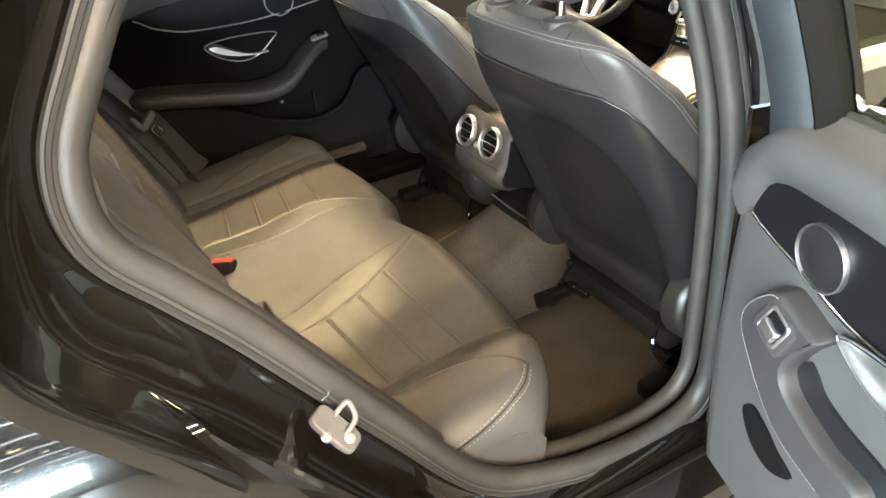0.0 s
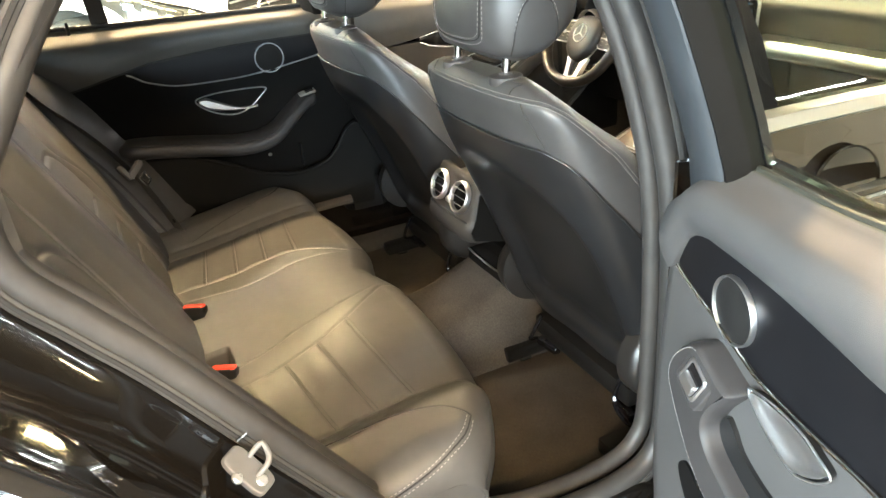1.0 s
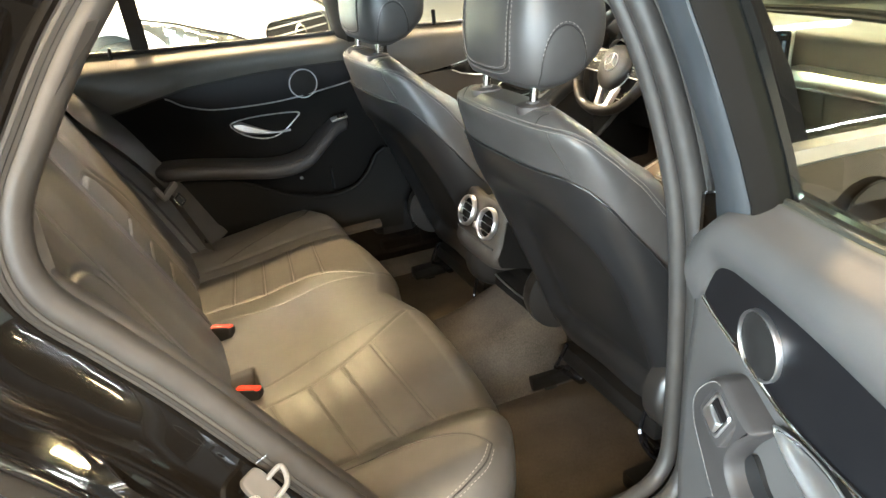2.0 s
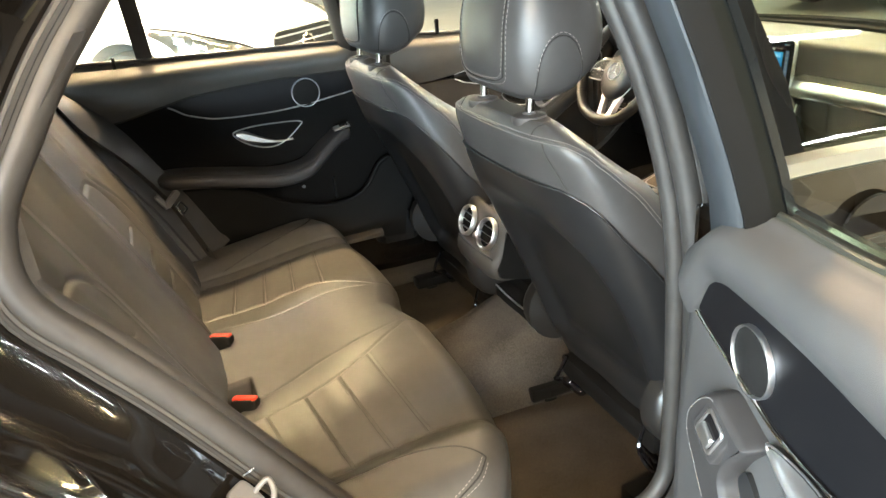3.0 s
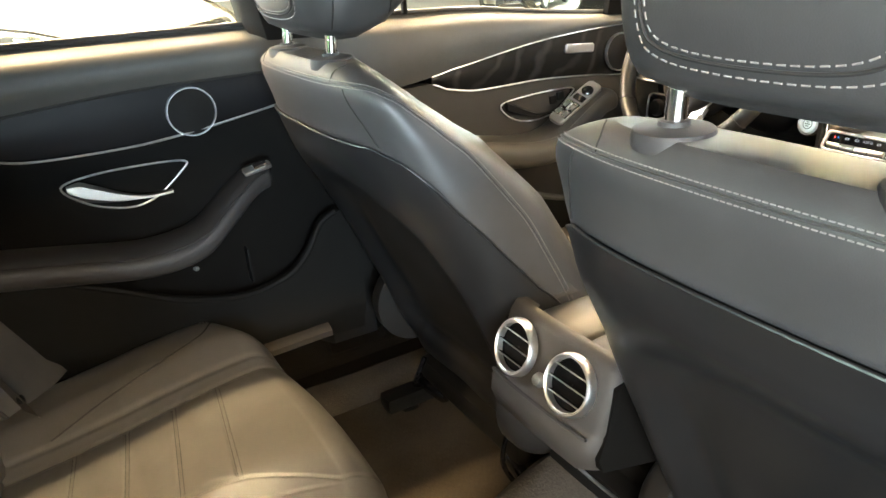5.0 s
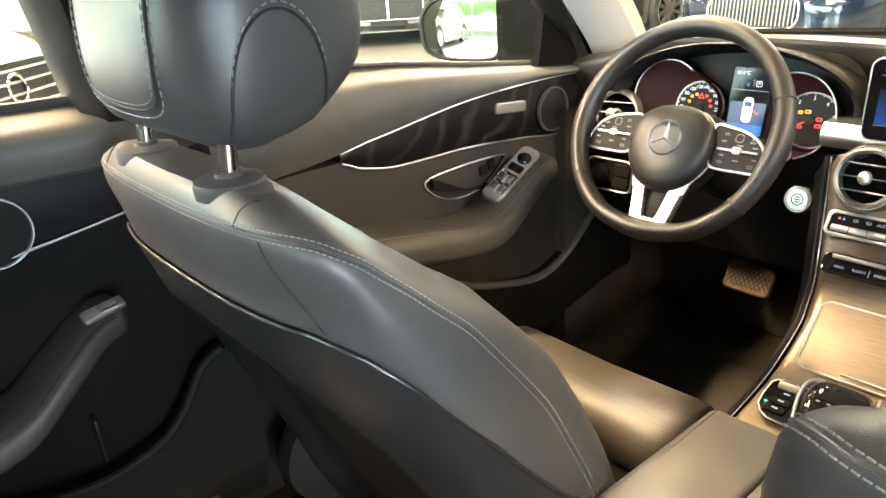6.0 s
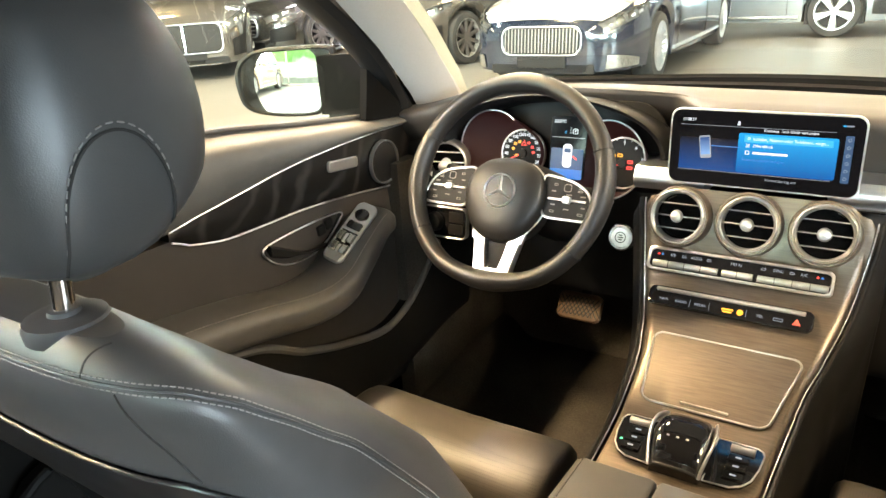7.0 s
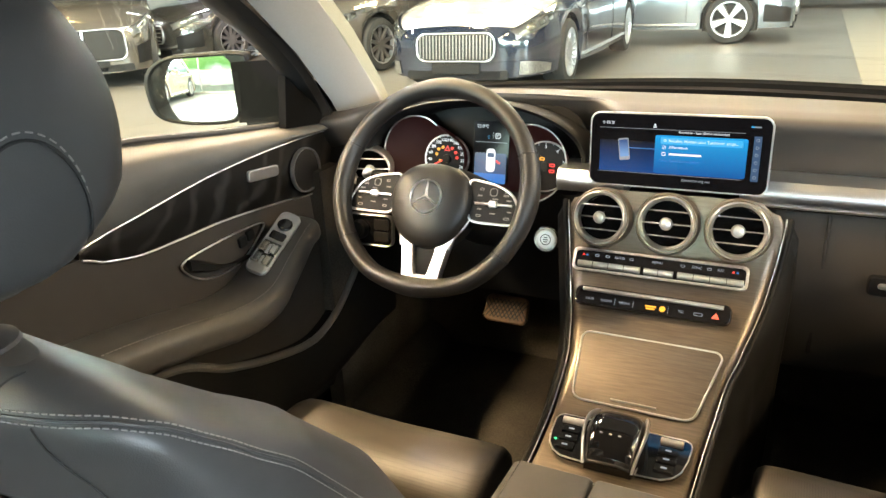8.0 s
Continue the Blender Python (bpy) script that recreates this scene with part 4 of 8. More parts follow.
def buckle(x, y, z, lean, label):
    t = thing("belt_buckle", label, "belt buckle", "rear belt buckles", at=(x, y, z - 0.03))
    m = Matrix.Translation((x, y, z)) @ pose(0, 0, 0, 0, 0, 62) @ pose(0, 0, 0, -lean, 0, 0)
    part("housing", loft([[m @ Vector((px, py, h)) for px, py in o] for o, h in ((rrect(0.046, 0.024, 0.007), -0.05), (rrect(0.054, 0.029, 0.008), -0.03), (rrect(0.057, 0.032, 0.008), 0.006), (rrect(0.054, 0.029, 0.007), 0.010))]), HARD, t)
    part("button", plate(rrect(0.050, 0.023, 0.005), m @ Matrix.Translation((0, 0, 0.009)), 0.006, 0.002), RED, t, "red release button")
    part("slot", plate(rrect(0.038, 0.003, 0.001, 2), m @ Matrix.Translation((0, -0.0128, 0.010)), 0.002, 0.0005), SEAM, t)
    return t


buckle(-0.114, -0.853, 0.462, 14, "black belt buckle with a red button between bench cushions")
buckle(0.184, -0.838, 0.460, 14, "black belt buckle with a red button in its recess")
# belt of the far rear seat, hanging along the backrest's side
rbelt = thing("rear_seat_belt", "brown-black rear seat belt with its tongue against the pillar", "seat belt", at=(-0.52, -0.91, 0.50))
path = spline([(-0.606, -1.150, 1.06), (-0.606, -1.085, 0.93), (-0.604, -0.985, 0.81), (-0.606, -0.900, 0.678), (-0.596, -0.850, 0.565), (-0.582, -0.815, 0.478)], 10)
part("webbing", loft([[p + Vector((-0.020, -0.012, 0.004)), p + Vector((0.020, 0.012, 0.0))] for p in path], closed=False, caps=False), BELT, rbelt)
tm = facing((-0.596, -0.886, 0.682), (0.75, 0.62, 0.2), (0.25, -0.4, 0.9))
part("tongue", ring(rrect(0.036, 0.030, 0.006), 0.007, tm @ Matrix.Translation((-0.030, 0, 0)), 0.004), CHROME, rbelt, "steel belt tongue")
part("tongue_grip", join(plate(rrect(0.020, 0.062, 0.006), tm @ Matrix.Translation((0.012, 0.004, 0)), 0.012, 0.003), plate(rrect(0.05, 0.012, 0.004), tm @ Matrix.Translation((0.03, 0.034, 0)), 0.010, 0.002)), TRIM_GREY, rbelt, "grey plastic tongue grip")
part("stop_button", turned([(0.008, 0), (0.008, 0.004), (0.004, 0.006)], facing((-0.586, -0.828, 0.52), (0.4, 0.8, 0.3)), 14), HARD, rbelt)
# side trim beside the far end of the bench
near = curve1([(0.0, -0.850), (0.3, -0.945), (0.62, -1.045), (1.0, -1.130)])
far = curve1([(0.0, -0.755), (0.45, -0.905), (0.75, -0.990), (1.0, -1.100)])
near_z = curve1([(0.0, 0.470), (0.3, 0.665), (0.62, 0.830), (1.0, 0.985)])
far_z = curve1([(0.0, 0.500), (0.45, 0.770), (0.75, 0.905), (1.0, 1.010)])
part("side_cushion", sheet(lambda u, v: Vector((-0.598 - 0.080 * u, near(v) + (far(v) - near(v)) * u + 0.005 * math.sin(math.pi * u), near_z(v) + (far_z(v) - near_z(v)) * u + 0.002 * math.sin(math.pi * u))), 16, 40, (-0.01, -0.05, 0)), LEATHER, bench, "brown-black padded side piece beside the backrest", angle=70)
part("side_gap", tube([(-0.600, near(k / 20) + 0.002, near_z(k / 20)) for k in range(21)], 0.004, 6), SEAM, bench)

# ---------------------------------------------------------------- doors


EXIT_RED = mat("exit_lamp_red", (0.55, 0.02, 0.02), 0.3, glow=(0.8, 0.02, 0.02), power=0.25)


def strip(y0, y1, lo, hi, xf, ny=60, nz=14):
    """A panel between two height curves; xf(y, v) gives its place across."""
    def fn(u, v):
        y = y0 + (y1 - y0) * u
        a, b = lo(y), hi(y)
        return Vector((xf(y, v), y, a + (b - a) * v))
    return fn, ny, nz


def panel(name, m, y0, y1, lo, hi, xf, material, parent, label="", ny=60, nz=14, side=1):
    fn, ny, nz = strip(y0, y1, lo, hi, xf, ny, nz)
    return part(name, sheet(lambda u, v: m @ fn(u, v), ny, nz, m.to_3x3() @ Vector((-0.03, 0, 0))), material, parent, label, angle=60)


def speaker(m, r, parent):
    """A round loudspeaker: the frame's z axis looks into the car."""
    s = part("speaker", turned([(r * 0.935, -0.004), (r * 0.93, 0.001), (r * 0.55, 0.0045), (0.001, 0.006)], m, 40), MESH, parent, "black mesh loudspeaker grille")
    part("ring", turned([(r, -0.004), (r, 0.003), (r * 0.985, 0.005), (r * 0.955, 0.005), (r * 0.935, 0.002), (r * 0.93, -0.002)], m, 48, closed=False), STRIP, s, "satin metal ring")
    return s


def door_left_rear():
    t = thing("rear_door_left", "closed rear car door with dark trim and chrome edging", "car door", "car doors", at=(-0.72, -0.6, 0.38))
    m = Matrix()
    belt = curve1([(-1.14, 1.068), (-0.83, 1.052), (-0.32, 1.036), (-0.18, 1.030)])
    top = curve1([(-1.14, 0.885), (-0.98, 0.905), (-0.844, 0.932), (-0.78, 0.947), (-0.55, 0.960), (-0.33, 0.958), (-0.18, 0.955)])
    low = curve1([(-0.844, 0.926), (-0.80, 0.898), (-0.726, 0.875), (-0.61, 0.868), (-0.495, 0.870), (-0.336, 0.888), (-0.18, 0.91)])
    mid = curve1([(-1.14, 0.70), (-0.87, 0.742), (-0.70, 0.72), (-0.566, 0.700), (-0.48, 0.715), (-0.40, 0.775), (-0.34, 0.79), (-0.18, 0.79)])
    pocket = curve1([(-1.14, 0.69), (-0.84, 0.682), (-0.75, 0.672), (-0.65, 0.632), (-0.54, 0.578), (-0.42, 0.550), (-0.33, 0.566), (-0.29, 0.60), (-0.25, 0.66), (-0.18, 0.68)])
    base = curve1([(-1.14, 0.52), (-0.75, 0.47), (-0.5, 0.42), (-0.18, 0.385)])
    panel("upper_pad", m, -1.14, -0.18, lambda y: top(y), belt, lambda y, v: -0.700 + 0.018 * math.sin(math.pi * min(1, v * 1.15)) - 0.040 * smooth(0.72, 1.0, v) ** 1.5, PAD, t, "padded grey-black upper door trim", 60, 20)
    panel("decor_panel", m, -0.844, -0.18, low, lambda y: top(y) + 0.001, lambda y, v: -0.705 + 0.004 * math.sin(math.pi * v), DECOR, t, "dark satin decor panel", 50, 8)
    midtop = lambda y: min(low(y), top(y)) if y > -0.844 else top(y)
    # middle and lower trim darker than on the open door: shade in the colour
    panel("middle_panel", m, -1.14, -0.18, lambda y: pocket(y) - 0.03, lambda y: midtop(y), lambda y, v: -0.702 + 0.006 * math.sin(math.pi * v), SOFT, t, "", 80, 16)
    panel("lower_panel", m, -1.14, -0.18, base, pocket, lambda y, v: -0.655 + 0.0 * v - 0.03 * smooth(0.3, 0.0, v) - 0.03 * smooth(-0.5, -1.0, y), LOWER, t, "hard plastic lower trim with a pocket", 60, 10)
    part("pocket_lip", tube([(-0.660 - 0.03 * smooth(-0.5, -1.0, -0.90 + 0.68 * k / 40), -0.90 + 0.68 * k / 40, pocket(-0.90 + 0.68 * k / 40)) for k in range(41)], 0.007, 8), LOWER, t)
    part("chrome_strip", tube([(-0.697, -0.844 + 0.664 * k / 50, low(-0.844 + 0.664 * k / 50)) for k in range(51)], 0.0022, 8), SATIN, t, "thin chrome strip")
    part("upper_bead", tube([(-0.700, -1.14 + 0.96 * k / 40, top(-1.14 + 0.96 * k / 40)) for k in range(41)], 0.003, 6), SEAM, t)
    part("belt_strip", tube([(-0.742, -1.14 + 0.96 * k / 20, belt(-1.14 + 0.96 * k / 20) + 0.004) for k in range(21)], 0.006, 8), RUBBER, t)
    part("outer_belt_strip", tube([(-0.775, -1.14 + 0.96 * k / 20, belt(-1.14 + 0.96 * k / 20) - 0.002) for k in range(21)], 0.007, 8), CHROME, t, "bright window strip")
    speaker(facing((-0.697, -0.444, 0.909), (1, 0, 0), (0, 1, 0)), 0.0435, t)
    # handle: a bowl with a bright frame and a lever
    outline = spline([(-0.680, 0.822, 0), (-0.645, 0.785, 0), (-0.585, 0.764, 0), (-0.535, 0.772, 0), (-0.485, 0.808, 0), (-0.473, 0.825, 0), (-0.52, 0.832, 0), (-0.62, 0.834, 0)], 6, closed=True)
    part("handle_frame", tube([(-0.694, p.x, p.y) for p in outline], 0.0020, 8, closed=True, up=(1, 0, 0)), SATIN, t, "satin metal handle surround")
    cy, cz = -0.575, 0.802
    part("handle_bowl", loft([[(-0.694 - d, cy + (p.x - cy) * k, cz + (p.y - cz) * k) for p in outline] for k, d in ((1.0, 0.0), (0.93, 0.012), (0.75, 0.022), (0.3, 0.025), (0.02, 0.025))], caps=False), MATT_KEY, t)
    part("handle_lever", loft([[(-0.688 + 0.004 * math.sin(3.14 * k) + a[0], -0.672 + 0.165 * k + a[1] * 0, 0.818 - 0.040 * math.sin(1.75 * k) + a[2] * (0.35 + 0.65 * smooth(0.0, 0.12, k)) * (1 - 0.80 * smooth(0.12, 0.75, k))) for a in ((0, 0, 0.019), (0.007, 0, 0.012), (0.008, 0, -0.008), (0, 0, -0.016), (-0.008, 0, 0))] for k in [q / 16 for q in range(17)]]),
         LEVER, t, "satin silver door lever")
    # armrest, rising to the switch
    arm = spline([(-0.655, -0.93, 0.742), (-0.648, -0.83, 0.735), (-0.632, -0.70, 0.716), (-0.622, -0.58, 0.698), (-0.624, -0.49, 0.708), (-0.634, -0.425, 0.752), (-0.645, -0.375, 0.783), (-0.656, -0.335, 0.788)], 7)
    rings = []
    for i, p in enumerate(arm):
        k = i / (len(arm) - 1)
        h = 0.027 - 0.006 * smooth(0.7, 1.0, k)
        w = 0.058 - 0.014 * smooth(0.6, 1.0, k)
        sc = (0.35 + 0.65 * smooth(0, 0.08, k)) * (0.6 + 0.4 * smooth(1.0, 0.95, k))
        rings.append([(p.x - 0.02 + w * math.copysign(abs(math.cos(a)) ** 0.7, math.cos(a)) * sc, p.y, p.z - h * 0.55 + h * math.copysign(abs(math.sin(a)) ** 0.75, math.sin(a)) * sc) for a in [j * math.tau / 24 for j in range(24)]])
    part("armrest", loft(rings), GRIP, t, "padded black armrest", angle=60)
    part("seam", tube([(p.x + 0.030, p.y, p.z + 0.004) for p in arm[4:-4]], 0.0015, 6), SEAM, t)
    sw = facing((-0.630, -0.365, 0.800), (0.35, -0.12, 0.93), (0, 1, 0.18))
    part("window_switch", plate(rrect(0.052, 0.020, 0.004), sw, 0.006, 0.002), SATIN, t, "satin window switch")
    part("switch_rocker", plate(rrect(0.026, 0.013, 0.003), sw @ Matrix.Translation((0.006, 0, 0.004)), 0.006, 0.002), CHROME, t)
    part("pocket_hook", turned([(0.004, 0), (0.005, 0.010), (0.003, 0.014)], facing((-0.695, -0.50, 0.618), (1, 0.2, 0.3)), 10), ALU, t)
    part("pocket_divider", box(-0.69, -0.40, 0.60, 0.03, 0.004, 0.07, 0.001), HARD, t)
    lm = facing((-0.662, -0.470, 0.452), (0.9, -0.3, 0.35), (0, 1, 0))
    part("exit_lamp", plate(rrect(0.05, 0.014, 0.004), lm, 0.006, 0.002), EXIT_RED, t, "small red exit lamp")
    # lock pin, window pane and its upright bar
    pin = part("lock_pin", turned([(0.0045, 0.0), (0.0045, 0.022), (0.0055, 0.026), (0.004, 0.032)], Matrix.Translation((-0.722, -0.955, 1.048)), 14), HARD, t, "black lock pin")
    part("window_bar", loft([[(-0.762 + 0.115 * k + dx, -0.872 - 0.07 * k * 0 + 0.12 * (-k) * 0.15 + dy, 1.05 + 0.33 * k) for dx, dy in ((0.012, -0.022), (0.012, 0.022), (-0.012, 0.022), (-0.012, -0.022))] for k in (0, 0.3, 0.6, 1.0)]), RUBBER, t, "black upright window bar")
    g = part("window_pane", sheet(lambda u, v: Vector((-0.757 + 0.15 * v ** 1.3, -1.12 + (0.92 - 0.10 * v) * u, 1.045 + 0.33 * v)), 8, 8), GLASS, t, "clear window pane")
    g.visible_shadow = False
    return t


door_left_rear()


def door_left_front():
    t = thing("front_door_left", "closed driver door with black wood trim and silver switches", "car door", "car doors", at=(-0.74, 0.3, 0.38))
    m = Matrix()
    belt = curve1([(-0.18, 1.035), (0.05, 1.017), (0.172, 1.009), (0.402, 0.978), (0.66, 0.948), (0.85, 0.928)])
    top = curve1([(-0.18, 0.872), (0.0, 0.88), (0.115, 0.897), (0.34, 0.924), (0.55, 0.932), (0.723, 0.928), (0.85, 0.92)])
    low = curve1([(-0.18, 0.87), (0.06, 0.872), (0.092, 0.857), (0.16, 0.843), (0.25, 0.840), (0.349, 0.838), (0.50, 0.825), (0.616, 0.812), (0.70, 0.825), (0.78, 0.86), (0.85, 0.88)])
    pocket = curve1([(-0.18, 0.68), (0.10, 0.66), (0.18, 0.637), (0.26, 0.59), (0.36, 0.552), (0.50, 0.520), (0.58, 0.535), (0.65, 0.580), (0.75, 0.66), (0.85, 0.68)])
    base = curve1([(-0.18, 0.40), (0.5, 0.36), (0.85, 0.36)])
    panel("upper_pad", m, -0.18, 0.85, top, belt, lambda y, v: -0.722 + 0.016 * math.sin(math.pi * min(1, v * 1.15)) - 0.035 * smooth(0.75, 1.0, v) ** 1.5, PAD, t, "padded grey upper door trim", 60, 16)
    panel("decor_panel", m, 0.06, 0.85, low, lambda y: top(y) + 0.001, lambda y, v: -0.727 + 0.004 * math.sin(math.pi * v), WOOD, t, "black open-pore wood panel", 50, 8)
    panel("middle_panel", m, -0.18, 0.85, lambda y: pocket(y) - 0.03, lambda y: min(low(y), top(y)), lambda y, v: -0.726 + 0.008 * math.sin(math.pi * v), DASH_LOW, t, "", 60, 16)
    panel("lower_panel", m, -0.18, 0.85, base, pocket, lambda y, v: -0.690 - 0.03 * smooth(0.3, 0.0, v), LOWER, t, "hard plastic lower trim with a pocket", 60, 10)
    part("pocket_lip", tube([(-0.692, -0.1 + 0.85 * k / 40, pocket(-0.1 + 0.85 * k / 40)) for k in range(41)], 0.008, 8), PAD, t)
    part("lock_pin", turned([(0.0045, 0.0), (0.0045, 0.022), (0.0055, 0.026), (0.004, 0.032)], Matrix.Translation((-0.742, 0.02, 1.020)) @ Matrix.Scale(1.5, 4), 14), HARD, t, "black lock pin")
    part("chrome_strip", tube([(-0.719, 0.06 + 0.76 * k / 50, low(0.06 + 0.76 * k / 50)) for k in range(51)], 0.0017, 8), SATIN, t, "thin chrome strip")
    part("upper_strip", tube([(-0.721, 0.06 + 0.79 * k / 50, top(0.06 + 0.79 * k / 50)) for k in range(51)], 0.0012, 8), STRIP, t, "thin chrome strip")
    part("belt_strip", tube([(-0.760, -0.18 + 0.90 * k / 20, belt(-0.18 + 0.90 * k / 20) + 0.003) for k in range(21)], 0.006, 8), RUBBER, t)
    part("outer_belt_strip", tube([(-0.792, -0.18 + 0.90 * k / 20, belt(-0.18 + 0.90 * k / 20) - 0.002) for k in range(21)], 0.007, 8), CHROME, t, "bright window strip")
    speaker(facing((-0.716, 0.585, 0.868), (1, 0, 0), (0, 1, 0)), 0.0455, t)
    part("tweeter_plate", plate(rrect(0.086, 0.021, 0.006), facing((-0.722, 0.462, 0.893), (1, 0, 0), (0, 1, -0.10)), 0.005, 0.002), SATIN, t, "brushed metal trim plate")
    outline = spline([(0.232, 0.800, 0), (0.245, 0.772, 0), (0.285, 0.752, 0), (0.34, 0.748, 0), (0.39, 0.762, 0), (0.430, 0.790, 0), (0.438, 0.803, 0), (0.40, 0.808, 0), (0.31, 0.808, 0)], 6, closed=True)
    part("handle_frame", tube([(-0.716, p.x, p.y) for p in outline], 0.0017, 8, closed=True, up=(1, 0, 0)), STRIP, t, "satin metal handle surround")
    cy, cz = 0.335, 0.782
    part("handle_bowl", loft([[(-0.716 - d, cy + (p.x - cy) * k, cz + (p.y - cz) * k) for p in outline] for k, d in ((1.0, 0.0), (0.93, 0.012), (0.75, 0.022), (0.3, 0.025), (0.02, 0.025))], caps=False), MATT_KEY, t)
    part("handle_lever", loft([[(-0.712 + 0.004 * math.sin(3.14 * k) + a[0], 0.240 + 0.14 * k, 0.794 - 0.036 * math.sin(1.75 * k) + a[2] * (1 - 0.72 * smooth(0.1, 0.6, k))) for a in ((0, 0, 0.011), (0.006, 0, 0.007), (0.006, 0, -0.007), (0, 0, -0.011), (-0.008, 0, 0))] for k in [q / 16 for q in range(17)]]),
         HARD, t, "grey door lever")
    for k in (0, 1):
        part("memory_button", plate(rrect(0.020, 0.020, 0.003), facing((-0.722, 0.380 + 0.022 * k, 0.785 + 0.006 * k), (1, 0, 0), (0, 1, 0.1)), 0.006, 0.002), HARD, t)
    arm = spline([(-0.675, -0.10, 0.76), (-0.668, 0.02, 0.752), (-0.660, 0.136, 0.735), (-0.650, 0.25, 0.715), (-0.647, 0.33, 0.720), (-0.652, 0.40, 0.755), (-0.660, 0.47, 0.785), (-0.668, 0.52, 0.785)], 7)
    rings = []
    for i, p in enumerate(arm):
        k = i / (len(arm) - 1)
        h = 0.034 - 0.008 * smooth(0.7, 1.0, k)
        w = 0.062 - 0.014 * smooth(0.6, 1.0, k)
        sc = (0.35 + 0.65 * smooth(0, 0.06, k)) * (0.6 + 0.4 * smooth(1.0, 0.95, k))
        rings.append([(p.x - 0.02 + w * math.copysign(abs(math.cos(a)) ** 0.7, math.cos(a)) * sc, p.y, p.z - h * 0.55 + h * math.copysign(abs(math.sin(a)) ** 0.75, math.sin(a)) * sc) for a in [j * math.tau / 24 for j in range(24)]])
    part("armrest", loft(rings), LEATHER, t, "padded black armrest with stitching", angle=60)
    part("stitching", stitches([(p.x + 0.024, p.y, p.z + 0.0105) for p in arm[6:-6]], 0.004, 0.003, 0.0007), STITCH, t)
    lm = facing((-0.690, 0.325, 0.440), (0.9, -0.3, 0.35), (0, 1, 0))
    part("exit_lamp", plate(rrect(0.05, 0.014, 0.004), lm, 0.006, 0.002), EXIT_RED, t, "small red exit lamp")
    sw = facing((-0.668, 0.405, 0.779), (0.42, -0.40, 0.82), (0, 1, 0.55))
    sp = part("switch_panel", plate(rrect(0.148, 0.042, 0.014), sw, 0.006, 0.002), STRIP, t, "satin silver window switch panel")
    for x in (-0.045, -0.018):
        for y in (-0.010, 0.010):
            part("window_switch", plate(rrect(0.022, 0.015, 0.003), sw @ Matrix.Translation((x, y, 0.004)), 0.009, 0.003), CHROME, sp)
    for k in range(2):
        part("switch_gap", plate(rrect(0.006, 0.034, 0.001, 2), sw @ Matrix.Translation((-0.032 + 0.028 * k, 0, 0.0055)), 0.001, 0.0004), PIANO, sp)
    part("mirror_knob", turned([(0.014, 0.004), (0.014, 0.009), (0.011, 0.012), (0.002, 0.0125)], sw @ Matrix.Translation((0.042, 0, 0)), 24), PIANO, sp)
    part("switch_grip", plate(rrect(0.018, 0.03, 0.004), sw @ Matrix.Translation((0.014, 0, 0.004)), 0.004, 0.001), PIANO, sp)
    part("boot_switch", plate(rrect(0.018, 0.030, 0.004), sw @ Matrix.Translation((-0.064, 0, 0.004)), 0.004, 0.001), SATIN, sp)
    g = part("window_pane", sheet(lambda u, v: Vector((-0.775 + 0.15 * v ** 1.3, -0.16 + (0.86 - 0.60 * v) * u, 1.03 - 0.075 * u + (0.33 + 0.04 * u) * v)), 8, 8), GLASS, t, "clear window pane")
    g.visible_shadow = False
    part("mirror_triangle", loft([[(x, y, z) for y, z in ((0.555, 0.958), (0.80, 0.932), (0.79, 0.955), (0.665, 1.035), (0.60, 1.075), (0.575, 1.07))] for x in (-0.745, -0.728)]), VOID, t, "black plastic corner cover")
    return t


door_left_front()

# outside mirror of the driver door
dm = thing("door_mirror", "black door mirror reflecting the bright showroom window", "door mirror", at=(-0.95, 0.66, 0.95))
MN = facing((-0.972, 0.610, 1.018), (0.30, -0.953, 0.03), (1, 0.3, 0))
mo = [(p.x, p.y) for p in spline([(-0.125, -0.005, 0), (-0.118, 0.038, 0), (-0.075, 0.066, 0), (0.0, 0.072, 0), (0.085, 0.073, 0), (0.103, 0.06, 0), (0.088, 0.0, 0), (0.070, -0.052, 0), (0.04, -0.066, 0), (-0.05, -0.066, 0), (-0.108, -0.05, 0)], 6, closed=True)]
shell = [[MN @ Vector((x * k, y * k, z)) for x, y in mo] for k, z in ((1.0, 0.012), (1.06, 0.010), (1.08, -0.01), (1.05, -0.05), (0.9, -0.085), (0.5, -0.105))]
part("housing", loft(shell), PAINT, dm, "glossy black mirror housing", angle=60)
part("bezel", loft([[MN @ Vector((x * k, y * k, z)) for x, y in mo] for k, z in ((1.075, 0.0), (1.07, 0.013), (1.0, 0.016), (0.95, 0.010), (0.93, 0.006))], caps=False), HARD, dm, angle=60)
part("mirror_glass", loft([[MN @ Vector((x * k, y * k, 0.015 - (x * x + y * y) * k * k / 2.6)) for x, y in mo] for k in (0.95, 0.85, 0.7, 0.5, 0.3, 0.1, 0.01)], caps=False), MIRROR, dm, "clear convex mirror glass")
part("arm", loft([[Vector((x, y + dy, z + dz)) for dy, dz in ((-0.035, -0.02), (0.05, -0.025), (0.05, 0.035), (-0.035, 0.03))] for x, y, z in ((-0.75, 0.68, 0.965), (-0.80, 0.66, 0.965), (-0.88, 0.65, 0.965))]), MATT_KEY, dm)
